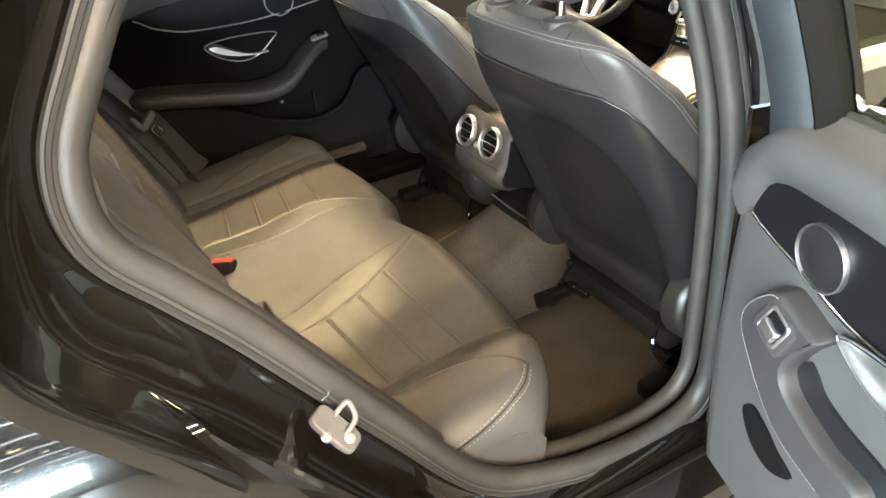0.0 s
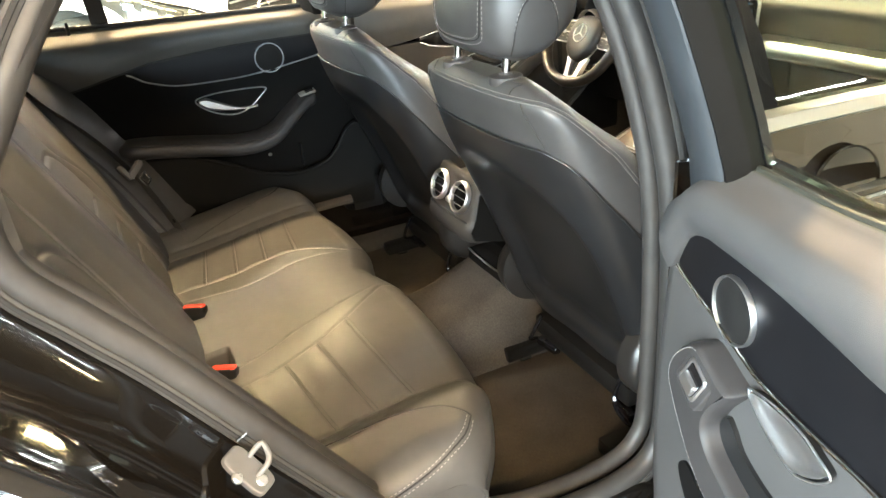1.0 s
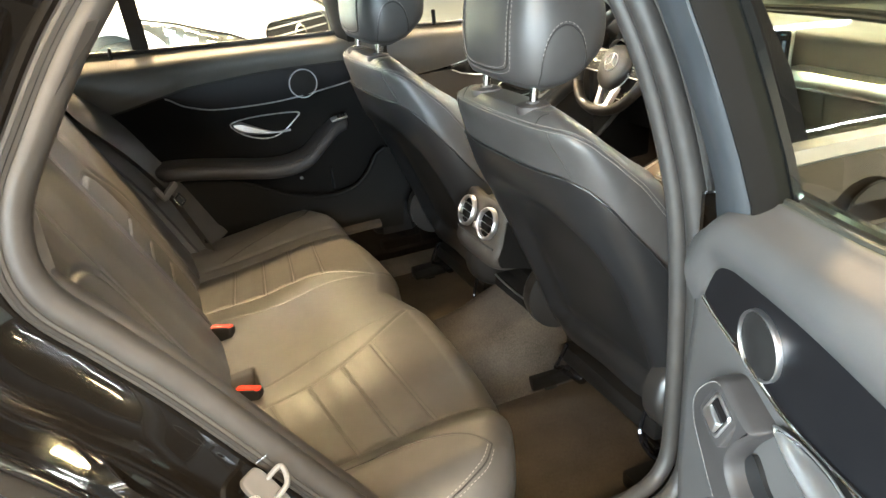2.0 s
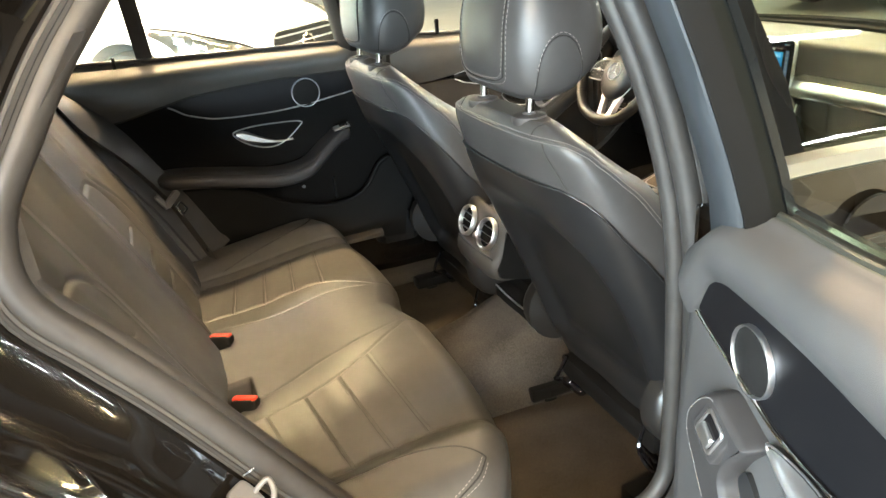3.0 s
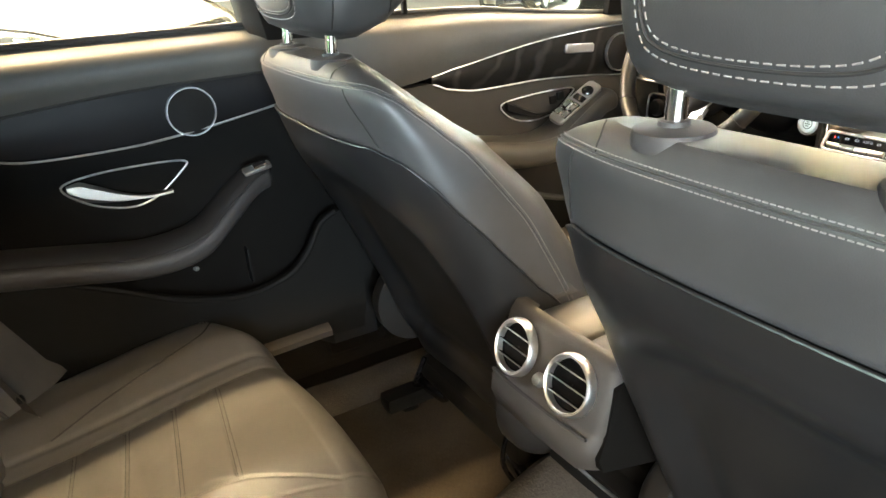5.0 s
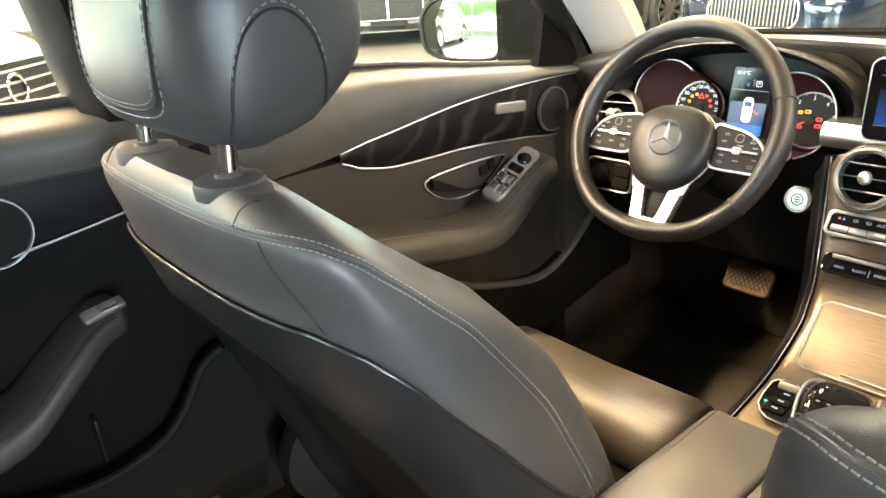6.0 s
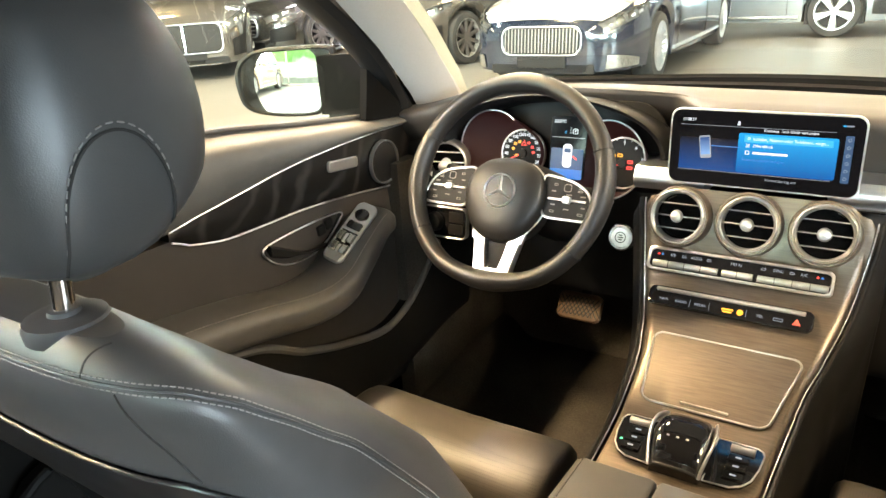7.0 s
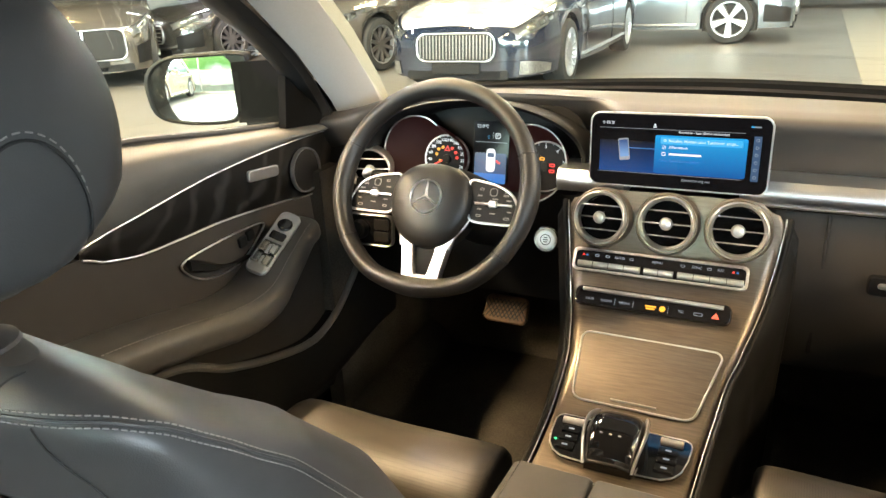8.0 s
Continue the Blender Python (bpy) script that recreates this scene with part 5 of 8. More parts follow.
part("mirror_foot_cover", loft([[Vector((x, y + dy, z + dz)) for dy, dz in ((-0.05, -0.075), (0.05, -0.075), (0.05, 0.055), (-0.05, 0.050))] for x, y, z in ((-0.775, 0.675, 1.030), (-0.83, 0.665, 1.03), (-0.90, 0.665, 1.025))]), VOID, dm)

# ---------------------------------------------------------------- open rear door on the right
# built in its own frame: a = metres from the hinge outwards along the trim, then turned into place
HINGE = (0.80, -0.235, 0)
OPEN = Matrix.Translation(HINGE) @ pose(0, 0, 0, 0, 0, -16)
# frame: x outwards along the door, y negative towards the inside of the trim


def dp(a, z, off=0.0):
    return OPEN @ Vector((a, -off, z))


def rear_door_right():
    t = thing("rear_door_right", "open rear car door with grey trim and silver speaker ring", "car door", "car doors", at=(0.82, -0.25, 0.3))
    belt = curve1([(0.0, 0.915), (0.04, 0.945), (0.08, 0.972), (0.12, 0.982), (0.34, 0.996), (1.0, 1.05)])
    bead = curve1([(0.0, 0.80), (0.055, 0.825), (0.072, 0.862), (0.085, 0.882), (0.102, 0.893), (0.13, 0.901), (0.275, 0.903), (0.415, 0.893), (1.0, 0.88)])
    line = curve1([(0.0, 0.86), (0.065, 0.831), (0.115, 0.817), (0.17, 0.806), (0.268, 0.785), (0.419, 0.790), (0.7, 0.80), (1.0, 0.83)])
    base = curve1([(0.0, 0.34), (0.3, 0.34), (0.6, 0.42), (1.0, 0.6)])

    def sh(lo, hi, off, a0=0.0, a1=1.0, na=50, nv=14):
        return sheet(lambda u, v: dp(a0 + (a1 - a0) * u, lo(a0 + (a1 - a0) * u) + (hi(a0 + (a1 - a0) * u) - lo(a0 + (a1 - a0) * u)) * v, off(a0 + (a1 - a0) * u, v)), na, nv, OPEN.to_3x3() @ Vector((0, 0.03, 0)))
    edge = lambda a: smooth(0.0, 0.035, a)
    part("upper_pad", sh(bead, belt, lambda a, v: -0.02 + (0.045 + 0.016 * math.sin(math.pi * min(1, v * 1.2))) * edge(a) - 0.045 * smooth(0.70, 1.0, v) ** 1.6, 0.0, 1.0, 60, 20), DOOR_PAD, t, "grey padded upper door trim", angle=60)
    part("decor_panel", sh(line, lambda a: bead(a) + 0.001, lambda a, v: 0.022, 0.060, 1.0, 50, 8), DECOR, t, "black satin decor panel", angle=60)
    part("middle_panel", sh(base, lambda a: min(line(a), bead(a)) if a > 0.058 else bead(a), lambda a, v: (-0.02 + 0.042 * edge(a)) + 0.01 * math.sin(math.pi * v), 0.0, 1.0, 60, 24), DOOR_PAD, t, "grey lower door trim", angle=60)
    part("chrome_strip", tube([dp(0.062 + 0.9 * k / 50, line(0.062 + 0.9 * k / 50), 0.026) for k in range(51)], 0.0024, 8), CHROME, t, "thin chrome strip")
    part("belt_strip", tube([dp(0.09 + 0.9 * k / 30, belt(0.09 + 0.9 * k / 30) + 0.001, -0.030) for k in range(31)], 0.005, 8), RUBBER, t)
    part("bright_belt_strip", tube([dp(0.09 + 0.9 * k / 30, belt(0.09 + 0.9 * k / 30) + 0.006, -0.048) for k in range(31)], 0.007, 8), CHROME, t, "bright window strip")
    # window frame post with rubber run, leaning with the glass
    lean = curve1([(0.90, 0.0), (0.97, 0.008), (1.04, 0.028), (1.12, 0.056), (1.20, 0.085), (1.30, 0.125), (1.40, 0.168)])
    post = [(0.036, 0.92), (0.038, 0.98), (0.036, 1.04), (0.033, 1.10), (0.028, 1.16), (0.020, 1.22), (0.008, 1.29), (-0.01, 1.36), (-0.02, 1.40)]
    part("frame_post", loft([[dp(a + da, z, o + lean(z)) for da, o in ((-0.006, -0.035), (0.0, -0.006), (0.012, 0.004), (0.06, 0.006), (0.086, 0.002), (0.090, -0.008), (0.090, -0.05), (-0.006, -0.055))] for a, z in post]), POST, t, "dark blue-grey plastic window frame post", angle=60)
    part("window_run", loft([[dp(a + da, z, o + lean(z)) for da, o in ((0.088, -0.001), (0.093, 0.000), (0.097, -0.008), (0.097, -0.047), (0.088, -0.047))] for a, z in post]), SOFT, t, "black rubber window run")
    part("outer_frame", loft([[dp(a + da, z, o + lean(z)) for da, o in ((0.080, -0.050), (0.099, -0.050), (0.100, -0.060), (0.03, -0.072))] for a, z in post]), PIANO, t, "gloss black outer window frame")
    part("top_rail", tube([dp(-0.02 + 0.10 * k, 1.385 + 0.012 * k, lean(1.39)) for k in range(11)], 0.03, 8), DOOR_PAD, t, "dark grey upper window frame")
    g = part("window_pane", sheet(lambda u, v: dp(0.10 + 0.9 * u - 0.03 * v, 0.965 + 0.05 * u + 0.40 * v, -0.032 + lean(0.965 + 0.40 * v)), 8, 8), GLASS, t, "clear window pane")
    g.visible_shadow = False
    speaker(facing(dp(0.200, 0.839, 0.024), OPEN.to_3x3() @ Vector((0, -1, 0)), OPEN.to_3x3() @ Vector((1, 0, 0))), 0.043, t)
    # pull handle with its switch, undercut on one side
    body_out = spline([(a, z, 0) for a, z in ((0.114, 0.705), (0.121, 0.730), (0.140, 0.756), (0.162, 0.776), (0.180, 0.783), (0.200, 0.779), (0.230, 0.769), (0.253, 0.762), (0.251, 0.752), (0.226, 0.718), (0.212, 0.684),
                       (0.224, 0.660), (0.256, 0.645), (0.302, 0.632), (0.360, 0.628), (0.365, 0.600), (0.330, 0.570), (0.280, 0.572), (0.227, 0.583), (0.183, 0.610), (0.150, 0.645), (0.122, 0.680))], 4, closed=True)
    cx = sum(p.x for p in body_out) / len(body_out)
    cz = sum(p.y for p in body_out) / len(body_out)

    def inset(k):
        out = []
        n = len(body_out)
        for i, p in enumerate(body_out):
            tg = (body_out[(i + 1) % n] - body_out[i - 1]).normalized()
            out.append(p + Vector((-tg.y, tg.x, 0)) * k)
        return out
    sgn = 1 if (inset(0.01)[0] - Vector((cx, cz, 0))).length < (body_out[0] - Vector((cx, cz, 0))).length else -1
    rings = [[dp(p.x, p.y, o) for p in inset(sgn * k)] for k, o in ((0.0, 0.015), (0.0, 0.049), (0.002, 0.055), (0.006, 0.0585))]
    part("pull_handle", loft(rings), GRIP, t, "grey-black leather pull handle with stitching", angle=50)
    part("stitching", stitches([dp(p.x, p.y, 0.0580) for p in inset(sgn * 0.005)[-22:] + inset(sgn * 0.005)[:18]], 0.004, 0.003, 0.0008), STITCH, t)
    sw = facing(dp(0.190, 0.741, 0.0620), OPEN.to_3x3() @ Vector((0.06, -1, 0.22)), OPEN.to_3x3() @ Vector((1, 0, -0.42)))
    part("switch_field", plate(rrect(0.062, 0.062, 0.012), sw @ Matrix.Translation((0.0, 0.0, -0.012)), 0.013, 0.003), GRIP, t)
    part("window_switch", ring(rrect(0.042, 0.044, 0.006), 0.005, sw, 0.004, 0, 0.0015), SATIN, t, "satin switch bezel")
    part("switch_well", plate(rrect(0.032, 0.034, 0.004), sw @ Matrix.Translation((0, 0, 0.001)), 0.002, 0.0008), PIANO, t)
    part("switch_rocker", plate(rrect(0.030, 0.019, 0.004), sw @ Matrix.Translation((0, -0.007, 0.001)), 0.007, 0.003), SATIN, t)
    # no recess is cut: a dark slab stands in for shade behind the handle
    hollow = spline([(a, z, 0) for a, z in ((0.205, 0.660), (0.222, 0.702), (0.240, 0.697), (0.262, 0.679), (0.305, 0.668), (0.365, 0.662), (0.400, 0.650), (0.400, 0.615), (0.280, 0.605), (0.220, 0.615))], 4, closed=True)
    part("handle_shade", loft([[dp(p.x, p.y, o) for p in hollow] for o in (0.012, 0.0345)]), SHELL, t, "dark slab standing in for shade behind the pull handle")
    bowl = spline([(a, z, 0) for a, z in ((0.258, 0.768), (0.277, 0.778), (0.318, 0.785), (0.352, 0.785), (0.376, 0.779), (0.400, 0.770), (0.388, 0.752), (0.368, 0.738), (0.344, 0.730), (0.298, 0.743))], 6, closed=True)
    part("handle_frame", tube([dp(p.x, p.y, 0.033) for p in bowl], 0.0014, 8, closed=True), STRIP, t, "satin metal handle surround")
    by, bz = 0.335, 0.760
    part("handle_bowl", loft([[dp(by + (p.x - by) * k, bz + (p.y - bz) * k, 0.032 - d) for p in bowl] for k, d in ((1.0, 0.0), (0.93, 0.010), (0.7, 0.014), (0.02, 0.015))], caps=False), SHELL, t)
    lever_lo = curve1([(0.0, 0.766), (0.27, 0.748), (0.61, 0.735), (0.79, 0.742), (0.94, 0.756), (1.0, 0.768)])
    lever_hi = curve1([(0.0, 0.769), (0.11, 0.775), (0.42, 0.781), (0.67, 0.781), (0.85, 0.776), (1.0, 0.769)])
    part("handle_lever", loft([[dp(0.262 + 0.133 * k, lever_lo(k) + (lever_hi(k) - lever_lo(k)) * v, 0.032 + o * (0.3 + 0.7 * math.sin(math.pi * min(1, 0.15 + 0.7 * k)))) for v, o in ((0.0, 0.002), (0.04, 0.0065), (0.14, 0.0070), (0.22, 0.0030), (0.4, -0.001), (0.7, -0.0025), (1.0, 0.001), (0.5, -0.010))] for k in [q / 20 for q in range(21)]]), SATIN, t, "satin silver door lever", angle=60)
    # flat black plate in place of the pocket's shaded inside
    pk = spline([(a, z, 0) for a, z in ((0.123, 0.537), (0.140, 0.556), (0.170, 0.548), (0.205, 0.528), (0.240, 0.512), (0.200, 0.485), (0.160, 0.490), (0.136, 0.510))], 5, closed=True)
    part("pocket", loft([[dp(p.x, p.y, 0.036 - d) for p in pk] for d in (0, 0.012)]), MATT_KEY, t, "flat black plate standing in for the shaded door pocket")
    # outer skin of the open door, facing forwards
    part("outer_skin", sheet(lambda u, v: dp(-0.01 + 1.03 * u, 0.30 + (belt(-0.01 + 1.03 * u) - 0.318) * v, -0.075 - 0.04 * math.sin(3.1 * v) * (1 - 0.3 * v)), 12, 12, OPEN.to_3x3() @ Vector((0, -0.06, 0))), PAINT, t, "glossy black outer door skin", angle=60)
    part("hinge_edge", sheet(lambda u, v: dp(-0.012, 0.32 + 0.63 * v, 0.0 - 0.10 * u), 4, 8, OPEN.to_3x3() @ Vector((0.01, 0, 0))), PAINT, t)
    return t


rear_door_right()

# ---------------------------------------------------------------- closed front door on the right, seen from outside
fd = thing("front_door_right", "closed glossy black front car door with chrome belt strip", "car door", "car doors", at=(0.84, 0.3, 0.3))
fb = curve1([(-0.22, 1.0), (0.05, 0.992), (0.5, 0.965), (0.95, 0.935)])
part("outer_skin", sheet(lambda u, v: Vector((0.855 - 0.05 * (1 - v) ** 2 + 0.016 * gauss(v - 0.75, 0.12), -0.155 + 1.05 * u, 0.30 + (fb(-0.155 + 1.05 * u) - 0.31) * v)), 24, 24, (-0.03, 0, 0)), PAINT, fd, "glossy black door skin", angle=60)
part("belt_strip", loft([[(0.862 + dx, y, fb(y) + dz) for dx, dz in ((0, -0.012), (0.008, -0.006), (0.007, 0.012), (-0.008, 0.018), (-0.012, 0))] for y in (-0.20, -0.1, 0.1, 0.4, 0.7, 0.93)]), STRIP, fd, "bright chrome belt strip")
part("pillar_cover", loft([[(0.852 - 0.40 * max(0, z - 1.0) * 0.85, y + a, z) for a in (-0.02, 0.075)] + [(0.83 - 0.40 * max(0, z - 1.0) * 0.85, y + a, z) for a in (0.075, -0.02)] for y, z in ((-0.19, 1.01), (-0.20, 1.1), (-0.235, 1.2), (-0.29, 1.3), (-0.35, 1.38))]), PIANO, fd, "gloss black pillar cover")
part("window_frame", tube(spline([(0.835, 0.88, 0.95), (0.80, 0.72, 1.05), (0.74, 0.45, 1.20), (0.69, 0.15, 1.32), (0.66, -0.15, 1.38), (0.65, -0.35, 1.39)], 5), 0.028, 8), PIANO, fd, "gloss black window frame")
g = part("window_pane", sheet(lambda u, v: Vector((0.84 - 0.15 * v, -0.15 + (0.95 - 0.62 * v) * u, 1.0 - 0.055 * u + (0.34 + 0.02 * u) * v)), 8, 8), GLASS, fd, "clear window pane")
g.visible_shadow = False
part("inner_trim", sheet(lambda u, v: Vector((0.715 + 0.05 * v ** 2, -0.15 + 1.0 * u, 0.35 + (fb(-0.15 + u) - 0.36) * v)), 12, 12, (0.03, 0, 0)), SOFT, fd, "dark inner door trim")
cup = facing((0.873, 0.010, 0.878), (1, 0, 0.12), (0, 1, 0))
part("handle_cup", loft([[cup @ Vector((x * k, y * k, z)) for x, y in circle(0.072, 36, 0.060)] for k, z in ((1.0, 0.0), (0.97, 0.003), (0.9, -0.004), (0.6, -0.016), (0.1, -0.02))]), PAINT, fd, "round recess behind the handle", angle=60)
part("handle", loft([[cup @ Vector((-0.11 + 0.22 * k, dy * (1 - 0.35 * abs(2 * k - 1) ** 3), 0.012 + 0.028 * math.sin(math.pi * k) ** 0.6 + dz)) for dy, dz in ((0.016, 0), (0.012, 0.012), (-0.012, 0.012), (-0.016, 0))] for k in [q / 18 for q in range(19)]]), PAINT, fd, "black pull handle with chrome insert")
part("handle_insert", loft([[cup @ Vector((-0.10 + 0.20 * k, dy, 0.0255 + 0.028 * math.sin(math.pi * k) ** 0.6 + dz)) for dy, dz in ((0.004, 0), (0.0, 0.002), (-0.004, 0))] for k in [q / 18 for q in range(19)]]), CHROME, fd)

# ---------------------------------------------------------------- dashboard
dash = thing("dashboard", "black dashboard with a pale-lit top and silver strip", "dashboard", at=(0, 0.75, 0.6))


lip_y = curve1([(0, 0.705), (0.15, 0.684), (0.28, 0.663), (0.34, 0.660), (0.40, 0.668), (0.5, 0.70)])
lip_z = curve1([(0, 0.893), (0.15, 0.930), (0.28, 0.962), (0.34, 0.976), (0.40, 0.984), (0.5, 0.989), (0.75, 0.988), (1.0, 0.968)])


def dash_face(x, v):
    """Upper dashboard: v 0 above the silver strip, an undercut face, its lip, 1 at the windscreen."""
    ys = screen_lo(x) - 0.06
    y = lip_y(v) if v < 0.5 else 0.70 + (ys - 0.70) * (v - 0.5) / 0.5
    z = lip_z(v) + 0.008 * gauss(x / 0.4, 1) - 0.035 * smooth(0.6, 1.0, v) * smooth(0.5, 0.72, abs(x))
    z += 0.012 * gauss((x + 0.37) / 0.22, 1) * smooth(0.2, 0.5, v) * (1 - smooth(0.75, 1.0, v))
    z -= 0.03 * smooth(0.55, 0.73, abs(x))
    inside = smooth(-0.64, -0.54, x) * smooth(-0.09, -0.18, x)
    return Vector((x, y + 0.10 * inside * (1 - smooth(0.30, 0.7, v)), z))


part("dash_top", sheet(lambda u, v: dash_face(-0.725 + 1.45 * u, v), 120, 36, (0, 0.02, -0.03)), DASH_TOP, dash, "soft padded dashboard top", angle=60)
part("defrost_vent", sheet(lambda u, v: Vector((-0.66 + 1.32 * u, screen_lo(-0.66 + 1.32 * u) - 0.115 + 0.05 * v, dash_face(-0.66 + 1.32 * u, 0.90).z + 0.010)), 40, 2, (0, 0, -0.012)), VOID, dash, "black windscreen vent strip")
part("front_edge", tube([(x, screen_lo(x) - 0.062, dash_face(x, 0.97).z + 0.012) for x in [-0.66 + 1.32 * k / 40 for k in range(41)]], 0.018, 8), VOID, dash, "black windscreen edge")
# silver strip on the passenger side and a short one beside the driver
part("silver_strip", sheet(lambda u, v: Vector((0.10 + 0.62 * u, 0.640 + 0.012 * math.sin(3.14 * v) * -1 + 0.03 * smooth(0.6, 1, u), 0.858 + 0.040 * v - 0.004 * u)), 30, 8, (0, 0.08, 0)), STRIP, dash, "brushed silver strip")
part("silver_strip", sheet(lambda u, v: Vector((-0.205 + 0.12 * u, 0.648 - 0.012 * math.sin(3.14 * v), 0.852 + 0.040 * v)), 8, 8, (0, 0.08, 0)), STRIP, dash, "brushed silver strip")
part("strip_bead", tube([(0.10 + 0.62 * k / 20, 0.638 + 0.03 * smooth(0.6, 1, k / 20), 0.857 - 0.004 * k / 20) for k in range(21)], 0.0035, 8), CHROME, dash)
part("lower_face", sheet(lambda u, v: Vector((0.155 + 0.58 * u, 0.652 + 0.10 * (1 - v) ** 1.8 - 0.012 * math.sin(math.pi * v), 0.52 + 0.335 * v)), 24, 20, (0, 0.03, 0)), DASH_LOW, dash, "dark glove box face", angle=60)
part("glove_gap", tube([(0.232, 0.645 + 0.10 * (1 - v) ** 1.8, 0.52 + 0.335 * v) for v in [k / 14 for k in range(2, 15)]], 0.003, 6), SEAM, dash)
part("glove_gap", tube([(0.232 + 0.48 * k / 10, 0.6455, 0.853) for k in range(11)], 0.002, 6), SEAM, dash)
GN = facing((0.325, 0.652, 0.742), (0, -1, -0.2))
part("glove_latch", plate(rrect(0.058, 0.034, 0.008), GN, 0.010, 0.003), PIANO, dash, "gloss black glove box latch")
part("latch_lever", plate(rrect(0.030, 0.010, 0.004), GN @ Matrix.Translation((0, 0.003, 0.008)), 0.005, 0.002), SATIN, dash)
part("lower_face", sheet(lambda u, v: Vector((-0.725 + 0.56 * u, 0.690 + 0.06 * (1 - v) ** 1.6, 0.58 + 0.25 * v)), 20, 12, (0, 0.03, 0)), HARD, dash, "black plastic knee panel", angle=60)
part("under_tray", sheet(lambda u, v: Vector((-0.725 + 1.45 * u, 0.75 + 0.28 * v, 0.585 - 0.02 * v)), 10, 4, (0, 0, 0.02)), HARD, dash)
part("kick_panel", sheet(lambda u, v: Vector((-0.695, 0.60 + 0.5 * u, 0.2 + 0.66 * v)), 4, 4, (-0.04, 0, 0)), CARPET, dash, "dark footwell side")
part("kick_panel", sheet(lambda u, v: Vector((0.695, 0.60 + 0.5 * u, 0.2 + 0.66 * v)), 4, 4, (0.04, 0, 0)), CARPET, dash, "dark footwell side")
part("corner_pad", sheet(lambda u, v: Vector((-0.725 + 0.125 * u, 0.655 + 0.05 * v - 0.02 * u, 0.80 + 0.125 * v)), 8, 8, (0, 0.04, 0)), HARD, dash)

# light switch panel and the driver's corner vent
LN = facing((-0.606, 0.640, 0.734), (0.05, -1, 0.15))
lsw = part("light_switch", plate(rrect(0.105, 0.062, 0.012), LN, 0.010, 0.003), PIANO, dash, "gloss black light switch panel")
part("switch_knob", turned([(0.021, 0.008), (0.021, 0.014), (0.017, 0.024), (0.002, 0.025)], LN @ Matrix.Translation((-0.022, 0, 0)), 28), HARD, lsw, "round light switch knob")
for k in (-1, 1):
    part("switch_key", plate(rrect(0.034, 0.022, 0.003), LN @ Matrix.Translation((0.028, 0.013 * k, 0.008)), 0.004, 0.001), HARD, lsw)
part("switch_rim", ring(rrect(0.109, 0.066, 0.013), 0.002, LN, 0.013), STRIP, lsw)


def round_vent(m, r, parent, slats=3, knob=True, deep=1.0):
    """A round air vent; the frame's z axis looks at the cabin."""
    v = part("air_vent", turned([(r * 0.86, 0.004 * deep), (r * 0.85, -0.006 * deep), (r * 0.81, -0.0115 * deep), (0.001, -0.0115 * deep)], m, 40, closed=False), VOID, parent, "round air vent with chrome ring")
    part("ring", turned([(k * r, z * deep) for k, z in ((1.03, -0.012), (1.03, 0.001), (1.01, 0.009), (0.98, 0.0135), (0.95, 0.0145), (0.92, 0.0125), (0.90, 0.0085), (0.89, 0.0115), (0.868, 0.0105), (0.855, 0.005), (0.845, -0.008))], m, 48, closed=False), VENT_RING, v, "bright chrome vent ring")
    for k in range(slats):
        y = (k - (slats - 1) / 2) * r * 0.46
        w = math.sqrt((r * 0.855) ** 2 - y * y)
        part("slat", loft([[m @ Vector((s * w, y + dy, 0.003 + dz)) for dy, dz in ((0.0012, 0.002 * deep), (-0.0012, 0.002 * deep), (-0.003, -0.012 * deep), (0.000, -0.012 * deep))] for s in (-1, 1)]), VOID, v)
        part("slat_edge", tube([m @ Vector((s * w, y, 0.0034 + 0.002 * deep)) for s in (-1, 0, 1)], 0.0010, 6), SATIN, v)
    if knob:
        part("knob", turned([(0.006, 0.002), (0.009, 0.007), (0.0105, 0.011), (0.008, 0.016), (0.001, 0.018)], m, 20), SATIN, v, "satin vent knob")
    return v


round_vent(facing((-0.600, 0.650, 0.862), (0.25, -1, 0.05)), 0.045, dash)

# instrument cluster
cluster = thing("instrument_cluster", "twin round instruments with lit dials and a display", "instrument cluster", at=(-0.37, 0.7, 0.82))
CN = facing((-0.370, 0.690, 0.895), (0.03, -1, 0.22))
part("backing", plate(rrect(0.42, 0.19, 0.07, 8), CN @ Matrix.Translation((-0.012, 0.004, -0.034)), 0.004, 0.001), MATT_KEY, cluster)
hood = [[CN @ Vector((-0.010 + (0.208 + e) * math.cos(a), (0.092 + e * 0.5) * math.sin(a), z)) for a in [math.pi * k / 30 for k in range(31)]] for e, z in ((0.0, -0.03), (0.008, 0.05), (0.016, 0.055), (0.022, 0.05), (0.03, -0.04))]
part("hood", loft(hood, closed=False, caps=False), MATT_KEY, cluster, "black instrument hood", angle=60)


DIAL_CONE = mat("dial_cone", (0.010, 0.004, 0.004), 0.5, spec=0.15, glow=(0.30, 0.03, 0.02), power=0.014)


